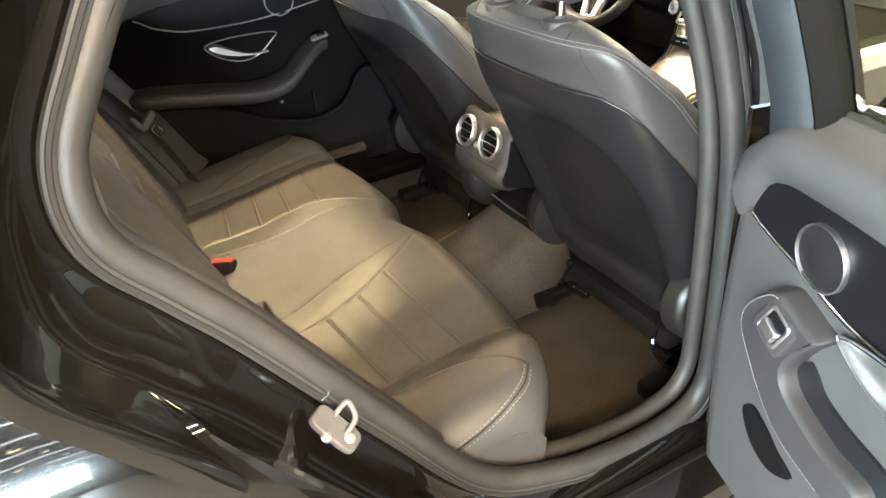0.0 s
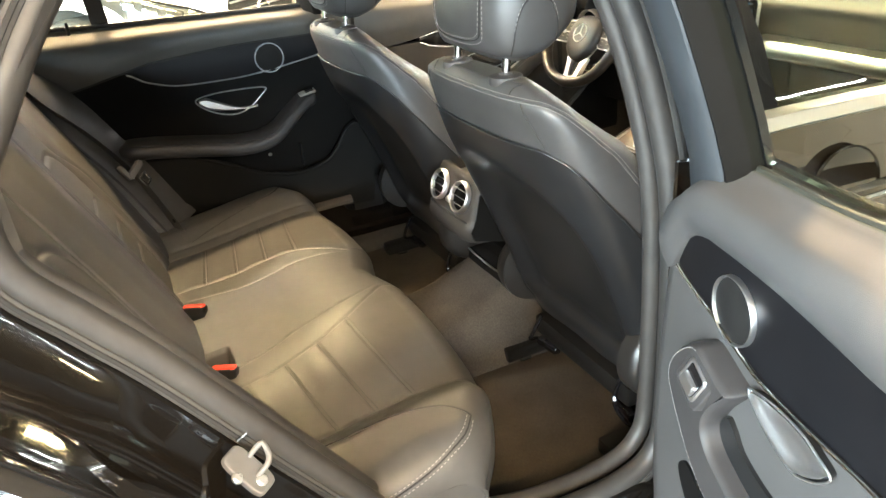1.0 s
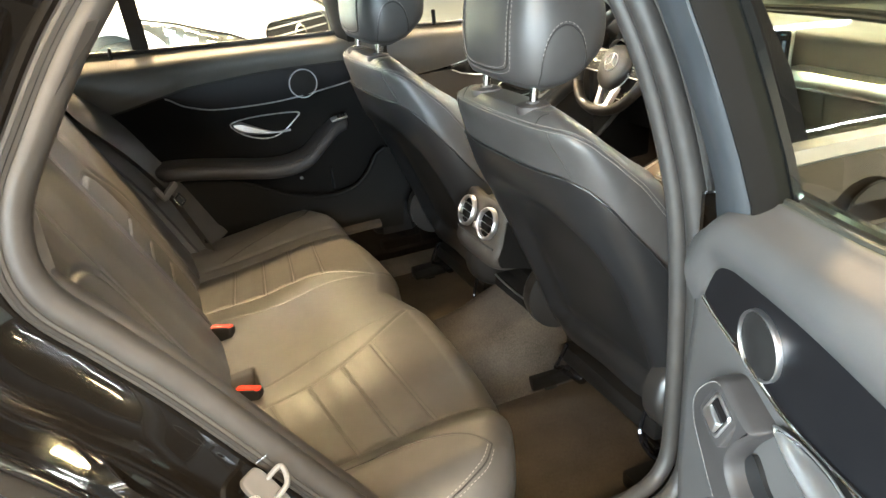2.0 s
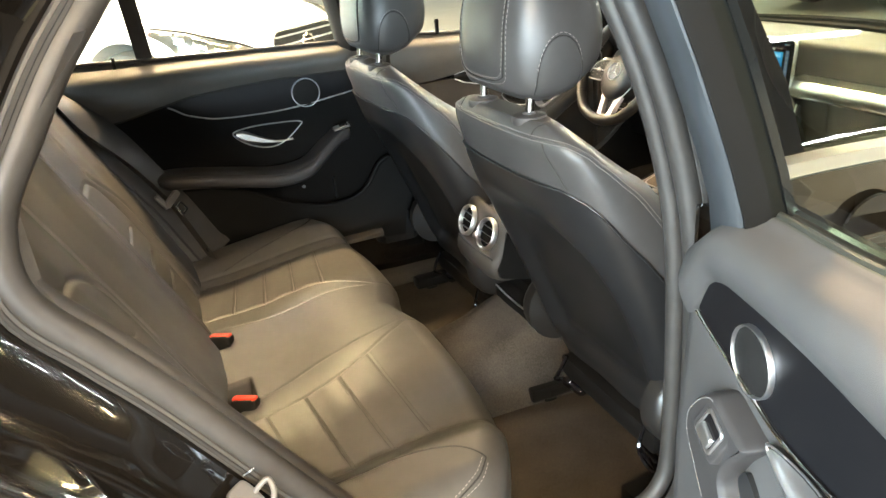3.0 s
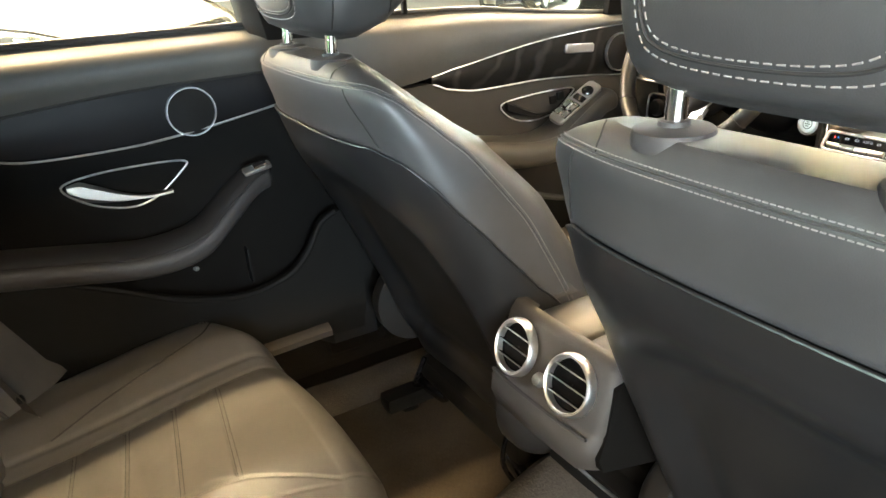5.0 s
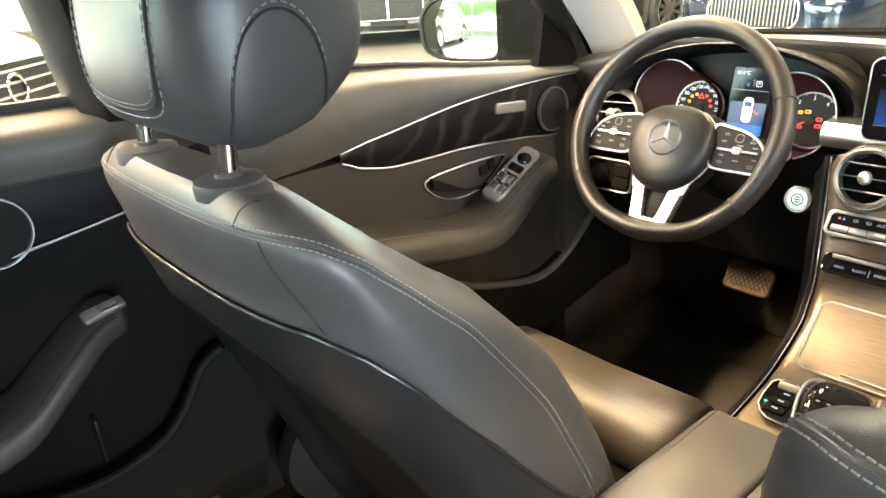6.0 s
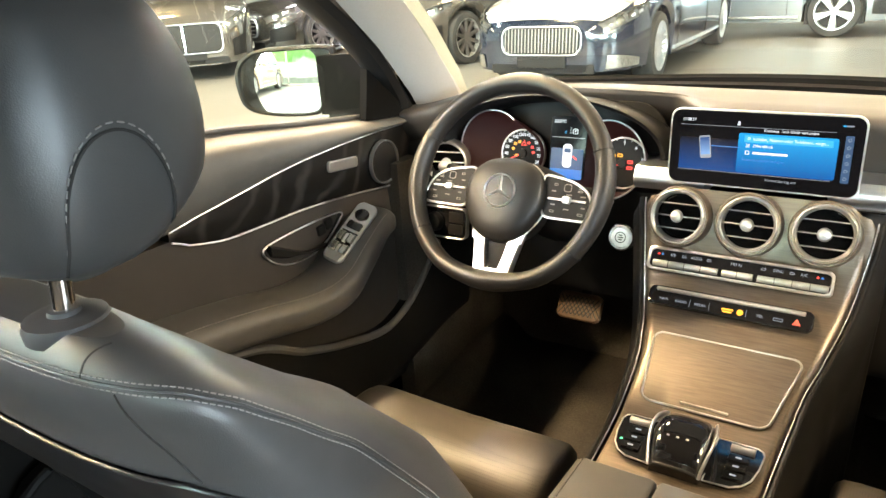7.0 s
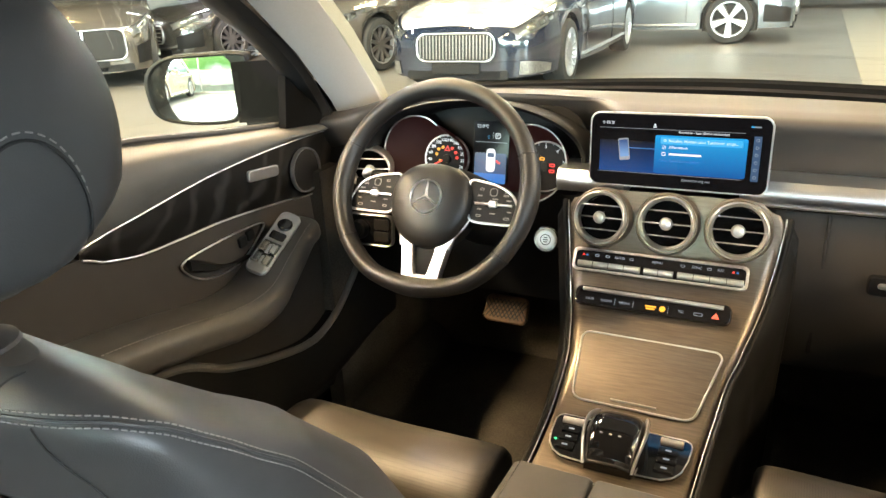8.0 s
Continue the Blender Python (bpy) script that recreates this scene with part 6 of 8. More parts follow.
def dial(outer, inner, numbers, start, sweep, bow):
    """A deep cowl of one circle that runs into a small lit dial, off its centre; both as (x, y, radius)."""
    def hull(grow=0.0):
        out = []
        for k in range(72):
            a = k * math.tau / 72
            u = (math.cos(a), math.sin(a))
            q = max((outer, inner), key=lambda c: c[0] * u[0] + c[1] * u[1] + c[2])
            out.append((q[0] + (q[2] + grow) * u[0], q[1] + (q[2] + grow) * u[1]))
        return out
    core = [(inner[0] + inner[2] * math.cos(k * math.tau / 72), inner[1] + inner[2] * math.sin(k * math.tau / 72)) for k in range(72)]
    rim, mid = hull(), [((a[0] * 0.45 + b[0] * 0.55), (a[1] * 0.45 + b[1] * 0.55)) for a, b in zip(hull(), core)]
    d = part("dial", loft([[CN @ Vector((x, y, z)) for x, y in o] for o, z in ((rim, 0.012), (mid, -0.010), (core, -0.020))], caps=False), DIAL_CONE, cluster, "deep round dial with a dim red glow", angle=60)
    arc = [CN @ Vector((outer[0] + outer[2] * math.cos(radians(a)), outer[1] + outer[2] * math.sin(radians(a)), 0.014)) for a in range(bow[0], bow[1], 5)]
    part("dial_ring", tube(arc, 0.0016, 8), SATIN, d, "chrome dial ring")
    im = CN @ Matrix.Translation((inner[0], inner[1], -0.014))
    r = inner[2]
    part("dial_face", turned([(r, -0.006), (r, 0.004), (r - 0.002, 0.006), (0.001, 0.006)], im, 48), MATT_KEY, d)
    part("face_ring", turned([(r + 0.0015, 0.0), (r + 0.0015, 0.007), (r, 0.0075), (r - 0.001, 0.0065)], im, 48, closed=False), SATIN, d)
    for i, word in enumerate(numbers):
        a = radians(start - sweep * i / (len(numbers) - 1))
        rr = r * 0.80
        lettering("number", word, im @ Matrix.Translation((rr * math.cos(a), rr * math.sin(a), 0.0065)), r * 0.19, GLOW_WHITE, d)
    n = (len(numbers) - 1) * 2
    for i in range(n + 1):
        a = radians(start - sweep * i / n)
        part("tick", plate(rrect(0.0032, 0.0009, 0.0003, 1), im @ pose(0, 0, 0, 0, 0, math.degrees(a)) @ Matrix.Translation((r * 0.95, 0, 0.006)), 0.0004, 0.0001), GLOW_WHITE, d)
    part("needle", plate(rrect(r * 0.5, 0.0022, 0.0006, 1), im @ pose(0, 0, 0, 0, 0, start) @ Matrix.Translation((r * 0.38, 0, 0.007)), 0.001, 0.0003), GLOW_RED, d, "red pointer")
    part("hub", turned([(r * 0.2, 0.006), (r * 0.18, 0.010), (0.001, 0.0105)], im, 24), HARD, d)
    return d, im


d1, i1 = dial((-0.139, 0.001, 0.068), (-0.079, -0.012, 0.046), ["20", "40", "60", "80", "100", "120", "140", "160", "180", "200", "220", "240"], 205, 230, (48, 236))
d2, i2 = dial((0.098, -0.010, 0.072), (0.123, -0.014, 0.046), ["0", "1", "2", "3", "4", "5", "6"], 205, 230, (-75, 121))
lamps = [(-0.022, 0.008, GLOW_AMBER), (-0.018, 0.018, GLOW_AMBER), (-0.009, 0.022, GLOW_AMBER), (0.011, 0.021, GLOW_RED), (0.019, 0.013, GLOW_RED), (0.022, 0.003, GLOW_RED), (-0.014, -0.005, GLOW_AMBER)]
for x, y, g in lamps:
    part("warning_lamp", ring(rrect(0.0062, 0.0052, 0.0018, 2), 0.0017, i1 @ Matrix.Translation((x, y, 0.0062)), 0.0005, 0, 0.0002), g, d1, "lit warning lamp")
tri = [(0.0, 0.006), (-0.0062, -0.0046), (0.0062, -0.0046)]
part("warning_lamp", ring(tri, 0.0022, i1 @ Matrix.Translation((0.001, 0.020, 0.0062)), 0.0005, 0, 0.0002), GLOW_RED, d1, "lit red warning triangle")
for x, y, g, w in ((-0.018, 0.012, GLOW_AMBER, 0.008), (-0.006, 0.014, GLOW_AMBER, 0.010), (0.014, 0.003, GLOW_RED, 0.011), (0.014, -0.008, GLOW_RED, 0.011), (-0.015, -0.012, GLOW_RED, 0.008)):
    part("warning_lamp", ring(rrect(w, 0.0062, 0.0018, 2), 0.0019, i2 @ Matrix.Translation((x, y, 0.0062)), 0.0005, 0, 0.0002), g, d2, "lit warning lamp")
# display between the dials
DN = CN @ Matrix.Translation((0.0235, 0.008, 0.020))
disp = part("display", plate(rrect(0.072, 0.114, 0.004), DN @ Matrix.Translation((0, 0, -0.006)), 0.004, 0.001), SCREEN_GLASS, cluster, "lit instrument display")
part("display_sky", plate(rrect(0.064, 0.045, 0.002), DN @ Matrix.Translation((0, -0.025, -0.0018)), 0.0005, 0.0001), GLOW_DEEP, disp)
part("display_base", plate(rrect(0.064, 0.018, 0.002), DN @ Matrix.Translation((0, -0.050, -0.0014)), 0.0005, 0.0001), GLOW_BLUE, disp)
part("display_line", plate(rrect(0.064, 0.0010, 0.0003, 1), DN @ Matrix.Translation((0, 0.018, -0.0012)), 0.0005, 0.0001), GLOW_GREY, disp)
part("car_symbol", plate(rrect(0.018, 0.044, 0.007), DN @ Matrix.Translation((0.001, -0.016, -0.001)), 0.0006, 0.0001), GLOW_WHITE, disp)
part("car_symbol_glass", plate(rrect(0.013, 0.008, 0.002), DN @ Matrix.Translation((0.001, -0.006, -0.0002)), 0.0004, 0.0001), GLOW_DEEP, disp)
part("open_door_symbol", plate(rrect(0.010, 0.003, 0.001, 2), DN @ Matrix.Translation((0.016, -0.019, -0.001)) @ pose(0, 0, 0, 0, 0, -35), 0.0006, 0.0001), GLOW_RED, disp)
lettering("temperature", "23.0°C", DN @ Matrix.Translation((-0.018, 0.047, -0.0016)), 0.0085, GLOW_WHITE, disp)
lettering("gear", "P", DN @ Matrix.Translation((0.013, 0.030, -0.0016)), 0.0075, GLOW_WHITE, disp)
part("gear_frame", ring(rrect(0.010, 0.010, 0.002, 2), 0.0010, DN @ Matrix.Translation((0.013, 0.030, -0.0016)), 0.0004, 0, 0.0001), GLOW_WHITE, disp)
lettering("mode", "C", DN @ Matrix.Translation((-0.006, 0.027, -0.0016)), 0.007, GLOW_BRIGHT, disp)
lettering("gear_row", "R\nN\nD", DN @ Matrix.Translation((0.004, 0.031, -0.0016)), 0.0045, GLOW_GREY, disp)

# wide centre display
sc = thing("centre_display", "wide black screen with a lit blue phone menu", "display", at=(0, 0.63, 0.87))
SC = facing((0.0, 0.618, 0.940), (0, -1, 0.06))
part("housing", loft([[SC @ Vector((x, y, z)) for x, y in o] for o, z in ((rrect(0.25, 0.095, 0.02, 6), -0.022), (rrect(0.280, 0.122, 0.016, 6), -0.010), (rrect(0.2815, 0.1235, 0.0165, 6), -0.002), (rrect(0.280, 0.122, 0.016, 6), 0.0))]), SATIN, sc, "thin silver screen frame")
glass = part("screen_glass", plate(rrect(0.276, 0.118, 0.014, 6), SC @ Matrix.Translation((0, 0, -0.001)), 0.0018, 0.0006), SCREEN_GLASS, sc, "glossy black screen glass")
S = lambda x, y, z=0.0009: SC @ Matrix.Translation((x, y, z))


def shown(name, w, h, x, y, material, r=0.001, z=0.0009, turn=0.0, label=""):
    return part(name, plate(rrect(w, h, r, 3), S(x, y, z) @ pose(0, 0, 0, 0, 0, turn), 0.0002, 0.00005), material, glass, label)


def gradient_glow(name, c0, c1, power, axis):
    """A lit field that fades along one axis of its own face."""
    m = bpy.data.materials.new(name)
    m.use_nodes = True
    n, l = m.node_tree.nodes, m.node_tree.links
    b = n["Principled BSDF"]
    b.inputs["Base Color"].default_value, b.inputs["Roughness"].default_value = (0.005, 0.005, 0.007, 1), 0.1
    co, sep, mr, mx = n.new("ShaderNodeTexCoord"), n.new("ShaderNodeSeparateXYZ"), n.new("ShaderNodeMapRange"), n.new("ShaderNodeMix")
    mx.data_type = "RGBA"
    l.new(co.outputs["Generated"], sep.inputs["Vector"])
    l.new(sep.outputs[axis], mr.inputs["Value"])
    l.new(mr.outputs["Result"], mx.inputs["Factor"])
    mx.inputs["A"].default_value, mx.inputs["B"].default_value = (*c0, 1), (*c1, 1)
    l.new(mx.outputs["Result"], b.inputs["Emission Color"])
    b.inputs["Emission Strength"].default_value = power
    return m


WALLPAPER = gradient_glow("screen_wallpaper", (0.0, 0.055, 0.24), (0.0, 0.0, 0.001), 0.5, "Z")
MENU = gradient_glow("screen_menu", (0.0, 0.09, 0.34), (0.01, 0.33, 0.72), 0.55, "Z")
PHONE = gradient_glow("phone_face", (0.25, 0.45, 0.80), (0.02, 0.06, 0.20), 0.5, "Z")
shown("wallpaper", 0.222, 0.052, -0.012, -0.010, WALLPAPER, z=0.0008)
shown("top_line", 0.225, 0.0006, -0.012, 0.036, GLOW_GREY, 0.0002)
shown("bottom_line", 0.225, 0.0006, -0.012, -0.037, GLOW_GREY, 0.0002)
shown("menu_field", 0.139, 0.062, 0.036, -0.004, MENU, 0.003, 0.0010)
shown("menu_selected", 0.124, 0.0105, 0.037, 0.0185, GLOW_BRIGHT, 0.001, 0.0012)
shown("phone_symbol", 0.017, 0.036, -0.083, 0.0015, GLOW_GREY, 0.002, 0.0011, 7)
shown("phone_screen", 0.0145, 0.028, -0.0832, 0.003, PHONE, 0.001, 0.0013, 7)
shown("horizon_flare", 0.06, 0.0012, -0.058, 0.004, GLOW_BLUE, 0.0004, 0.0010)
shown("side_menu", 0.011, 0.070, 0.119, -0.003, GLOW_DEEP, 0.001, 0.0010)
for k in range(6):
    part("side_symbol", ring(circle(0.0026, 12), 0.0009, S(0.119, 0.026 - 0.0115 * k, 0.0012), 0.0003, 0, 0.0001), GLOW_GREY, glass)
part("clock_symbol", ring(circle(0.002, 12), 0.0006, S(-0.118, 0.044), 0.0003, 0, 0.0001), GLOW_WHITE, glass)
lettering("clock", "08:37", S(-0.107, 0.044), 0.0062, GLOW_WHITE, glass)
part("user_symbol", plate(circle(0.0018, 12), S(-0.035, 0.043), 0.0003, 0.0001), GLOW_WHITE, glass)
shown("user_shoulders", 0.005, 0.002, -0.035, 0.0395, GLOW_WHITE, 0.0008)
lettering("menu_title", "Kontakte - kein Gerät verbunden", S(0.040, 0.0325), 0.0056, GLOW_WHITE, glass)
lettering("menu_line", "Initialen, Namen oder Telefonnr. einge...", S(-0.012, 0.0185, 0.0015), 0.0064, GLOW_WHITE, glass, "LEFT")
lettering("menu_line", "Ziffernblock", S(-0.012, 0.0080, 0.0013), 0.0060, GLOW_WHITE, glass, "LEFT")
shown("menu_line_bar", 0.050, 0.0032, 0.014, -0.003, GLOW_WHITE, 0.0006, 0.0013)
lettering("menu_line", "Keine Kontakte verfügbar", S(-0.026, -0.014, 0.0013), 0.0060, GLOW_BLUE, glass, "LEFT")
part("magnifier", ring(circle(0.0022, 14), 0.0007, S(-0.018, 0.0190, 0.0015), 0.0003, 0, 0.0001), GLOW_WHITE, glass)
for i in range(3):
    for j in range(3):
        part("keypad_dot", plate(circle(0.0007, 8), S(-0.021 + 0.002 * i, 0.006 + 0.002 * j, 0.0013), 0.0002, 0.00005), GLOW_WHITE, glass)
part("menu_icon", ring(rrect(0.006, 0.006, 0.001, 2), 0.001, S(-0.019, -0.003, 0.0013), 0.0003, 0, 0.0001), GLOW_WHITE, glass)
lettering("footer", "Klimatisierung aus", S(0.033, -0.044), 0.0060, GLOW_GREY, glass)
shown("signal_bar", 0.010, 0.0022, 0.117, 0.046, GLOW_GREY, 0.0004)
shown("signal_dot", 0.005, 0.0022, 0.110, 0.046, GLOW_BRIGHT, 0.0004)

# ---------------------------------------------------------------- centre console
con = thing("centre_console", "dark brushed centre console with round vents and chrome edging", "console", at=(0, 0.4, 0.3))
prof_z = [(0.612, 0.872), (0.606, 0.84), (0.598, 0.80), (0.582, 0.755), (0.560, 0.715), (0.532, 0.685), (0.49, 0.660), (0.44, 0.645), (0.35, 0.622), (0.28, 0.612), (0.20, 0.606), (0.150, 0.604)]
prof = [Vector((0, y, z)) for y, z in prof_z]
line = spline(prof, 6)
hw_con = curve1([(0.0, 0.170), (0.12, 0.168), (0.25, 0.160), (0.36, 0.150), (0.50, 0.134), (0.70, 0.112), (0.85, 0.104), (1.0, 0.100)])


def console_pt(u, v):
    i = v * (len(line) - 1)
    a = line[int(min(i, len(line) - 2))]
    b = line[int(min(i, len(line) - 2)) + 1]
    p = a.lerp(b, i - int(min(i, len(line) - 2)))
    x = (2 * u - 1)
    w = hw_con(v)
    top = smooth(0.0, 0.06, v)
    drop = 0.014 * smooth(0.93, 1.0, abs(x)) ** 2
    q = Vector((x * (w - 0.03 * (1 - top) * 0), p.y, p.z - drop))
    if v < 0.06:
        q.z -= 0.03 * (1 - top) * smooth(0.75, 1.0, abs(x))
    return q


part("console_plate", sheet(console_pt, 48, 66, (0, 0.02, -0.04)), BRUSHED, con, "dark brushed wood console plate", angle=60)
for sx in (0, 1):
    edge = [console_pt(sx, k / 60) + Vector((0.003 if sx else -0.003, 0, 0.007)) for k in range(61)]
    part("edge_strip", tube(edge, 0.0010, 8), STRIP, con, "thin chrome edge strip")
    part("edge_gap", tube([p + Vector((0.007 if sx else -0.006, 0, -0.002)) for p in edge], 0.0042, 8), HARD, con)
    s = 1 if sx else -1
    part("side_wall", loft([[p + Vector((s * 0.008, 0, -0.006)), p + Vector((s * 0.020, 0.0, -0.03)), p + Vector((s * 0.022, 0.03, -0.12)), Vector((s * (abs(p.x) + 0.01), p.y + 0.03, 0.34))] for p in edge], closed=False, caps=False), HARD, con, "padded console side", angle=60)


for x in (-0.110, -0.002, 0.106):
    vm = facing((x, 0.588, 0.829), (x * 0.6, -1, 0.30))
    part("vent_socket", turned([(0.050, -0.03), (0.051, 0.0), (0.048, 0.006), (0.043, 0.006)], vm, 40, closed=False), BRUSHED, con)
    round_vent(vm, 0.0445, con)
# start button
ST = facing((-0.214, 0.612, 0.768), (0.02, -1, 0.25))
sb = part("start_button", turned([(0.0185, -0.01), (0.0185, 0.005), (0.016, 0.008), (0.001, 0.0085)], ST, 32), SATIN, dash, "round silver start button")
part("button_ring", turned([(0.024, -0.01), (0.024, 0.004), (0.0215, 0.007), (0.019, 0.004)], ST, 36, closed=False), CHROME, sb)
part("button_mark", ring(circle(0.010, 24), 0.0015, ST @ Matrix.Translation((0, 0, 0.008)), 0.0006, 0, 0.0002), HARD, sb)
for k in (-1, 0, 1):
    part("button_word", plate(rrect(0.010 - 0.003 * abs(k), 0.0018, 0.0005, 1), ST @ Matrix.Translation((0, 0.004 * k, 0.0085)), 0.0004, 0.0001), HARD, sb)

# climate keys
KM = facing((-0.010, 0.568, 0.757), (0, -1, 0.62)) @ pose(0, 0, 0, 0, 0, 0)
clim = thing("climate_panel", "black climate control panel with silver rocker keys", "control panel", at=(0, 0.57, 0.75))
part("frame", ring(rrect(0.280, 0.039, 0.009), 0.0040, KM, 0.0095), SATIN, clim, "chrome panel frame")
part("panel", plate(rrect(0.272, 0.033, 0.007), KM, 0.004, 0.001), PIANO, clim, "gloss black panel")
for x, w in ((-0.078, 0.104), (0.004, 0.046), (0.084, 0.100)):
    kb = part("rocker", loft([[KM @ Vector((x + s * w / 2, -0.008 + 0.0055 * math.cos(a), 0.005 + 0.006 * math.sin(a))) for a in [k * math.tau / 14 for k in range(14)]] for s in (-1, 1)]), SATIN, clim, "silver rocker key")
    for k in range(1, 4 if w > 0.06 else 2):
        part("key_gap", box(0, 0, 0, 0.0008, 0.011, 0.002, 0), SEAM, clim).matrix_basis = KM @ Matrix.Translation((x - w / 2 + w * k / (4 if w > 0.06 else 2), -0.008, 0.0108))
for x, s in ((-0.062, "AUTO"), (0.0, "MENU"), (0.062, "SYNC"), (0.098, "A/C")):
    lettering("key_word", s, KM @ Matrix.Translation((x, 0.0085, 0.0042)), 0.0062, GLOW_GREY, clim)
for x in (-0.120, 0.120):
    for k, g in ((-1, GLOW_RED), (1, GLOW_BLUE)):
        part("arrow", plate([(0, 0.0022), (-0.0022, -0.0018), (0.0022, -0.0018)], KM @ Matrix.Translation((x + 0.003 * k, 0.0085, 0.004)), 0.0004, 0.0001), g, clim)
for x in (-0.100, -0.082, -0.042, 0.040, 0.081):
    part("key_symbol", ring(rrect(0.007, 0.004, 0.0015, 2), 0.0008, KM @ Matrix.Translation((x, 0.0085, 0.004)), 0.0004, 0, 0.0001), GLOW_GREY, clim)

# audio keys
AM = facing((-0.012, 0.538, 0.703), (0, -1, 0.95))
aud = thing("audio_panel", "gloss black audio key strip with amber lamp", "control panel", at=(0, 0.54, 0.69))
part("panel", plate(rrect(0.250, 0.034, 0.011), AM, 0.008, 0.003), PIANO, aud)
part("silver_bar", loft([[AM @ Vector((s * 0.112, 0.0105 + 0.0035 * math.cos(a), 0.008 + 0.004 * math.sin(a))) for a in [k * math.tau / 12 for k in range(12)]] for s in (-1, 1)]), SATIN, aud, "silver bar")
for x, s in ((-0.098, "NAVI"), (-0.070, "RADIO"), (-0.040, "MEDIA"), (0.050, "TEL")):
    lettering("key_word", s, AM @ Matrix.Translation((x, -0.006, 0.0082)), 0.0060, GLOW_GREY, aud)
for y in (-0.0045, -0.0085):
    part("airbag_lamp", plate(rrect(0.018 - 0.004 * (y < -0.006), 0.0026, 0.0005, 1), AM @ Matrix.Translation((0.002, y, 0.008)), 0.0004, 0.0001), GLOW_AMBER, aud, "lit amber lamp")
part("airbag_symbol", plate(circle(0.0048, 16), AM @ Matrix.Translation((0.021, -0.006, 0.008)), 0.0004, 0.0001), GLOW_AMBER, aud, "lit amber lamp")
part("car_symbol", ring(rrect(0.014, 0.005, 0.002), 0.0009, AM @ Matrix.Translation((0.076, -0.006, 0.008)), 0.0004, 0, 0.0001), GLOW_GREY, aud)
part("hazard_switch", plate([(0, 0.0055), (-0.006, -0.0045), (0.006, -0.0045)], AM @ Matrix.Translation((0.102, -0.005, 0.008)), 0.0012, 0.0003), mat("hazard_red", (0.6, 0.08, 0.05), 0.4, glow=(0.8, 0.1, 0.06), power=0.25), aud, "red hazard triangle")
for x in (-0.056, -0.026, 0.030):
    part("key_line", plate(rrect(0.0007, 0.012, 0.0002, 1), AM @ Matrix.Translation((x, -0.006, 0.008)), 0.0003, 0.0001), GLOW_GREY, aud)

# storage lid, curved with the console
lid = thing("storage_box", "brushed storage lid framed by a chrome line", "lid", at=(0, 0.42, 0.63))


def console_z(y):
    for p, q in zip(line, line[1:]):
        if q.y <= y <= p.y:
            return p.z + (q.z - p.z) * (y - p.y) / (q.y - p.y)
    return line[-1].z


Y0, Y1, RC = 0.348, 0.490, 0.016


def lid_half(y):
    """Half width of the lid: a trapezoid with rounded corners."""
    w = 0.087 + 0.024 * (y - Y0) / (Y1 - Y0)
    for e in (y - Y0, Y1 - y):
        if e < RC:
            w -= RC - math.sqrt(max(0.0, RC * RC - (RC - e) ** 2))
    return w


lid_rows = [Y0 + (Y1 - Y0) * (0.5 - 0.5 * math.cos(math.pi * k / 40)) for k in range(41)]
part("cover", loft([[Vector((lid_half(y) * q + 0.001, y, console_z(y) + 0.003 + 0.001 * (1 - q * q))) for q in [-1 + k / 8 for k in range(17)]] for y in lid_rows], closed=False, caps=False), BRUSHED, lid, angle=70)
outline = [Vector((-lid_half(y) + 0.001, y, console_z(y) + 0.003)) for y in lid_rows] + [Vector((lid_half(y) + 0.001, y, console_z(y) + 0.003)) for y in lid_rows[::-1]]
part("chrome_frame", tube(outline, 0.0018, 8, closed=True), SATIN, lid, "thin chrome frame")
part("lid_grip", tube([(-0.030 + 0.066 * k / 6, 0.357, console_z(0.357) + 0.005) for k in range(7)], 0.0018, 8), SATIN, lid)

# touch controller with its key fields
ctl = thing("touch_controller", "gloss black touchpad hand rest with silver sides", "controller", at=(0, 0.255, 0.61))
TM = facing((0.0, 0.262, 0.613), (0, -0.08, 1))
for sx, x in ((-1, -0.062), (1, 0.066)):
    o = [(x + sx * p[0], p[1]) for p in ((-0.030, 0.045), (0.020, 0.045), (0.027, 0.041), (0.030, 0.033), (0.0285, 0.005), (0.024, -0.018), (0.015, -0.032), (0.002, -0.040), (-0.030, -0.042))]
    part("key_field", plate(o, TM, 0.005, 0.001), PIANO, ctl, "gloss black key field")
    part("key_frame", tube([TM @ Vector((a, b, 0.005)) for a, b in o], 0.0011, 6, closed=True), STRIP, ctl)
    part("roller", loft([[TM @ Vector((x + sx * 0.004 + s * 0.015, 0.032 + 0.006 * math.cos(a), 0.006 + 0.006 * math.sin(a))) for a in [k * math.tau / 12 for k in range(12)]] for s in (-1, 1)]), SATIN, ctl, "silver roller")
    for k in range(3):
        part("key", plate(rrect(0.026, 0.014, 0.002), TM @ Matrix.Translation((x + sx * 0.002, 0.014 - 0.017 * k, 0.004)), 0.004, 0.001), PIANO, ctl)
        part("key_symbol", plate(rrect(0.008, 0.003, 0.001, 2), TM @ Matrix.Translation((x + sx * 0.002, 0.014 - 0.017 * k, 0.008)), 0.0003, 0.0001), GLOW_GREY, ctl)
part("status_lamp", plate(circle(0.002, 10), TM @ Matrix.Translation((-0.080, -0.010, 0.0052)), 0.0006, 0.0002), GLOW_GREEN, ctl, "small green lamp")
hump, bow = [], [[], []]
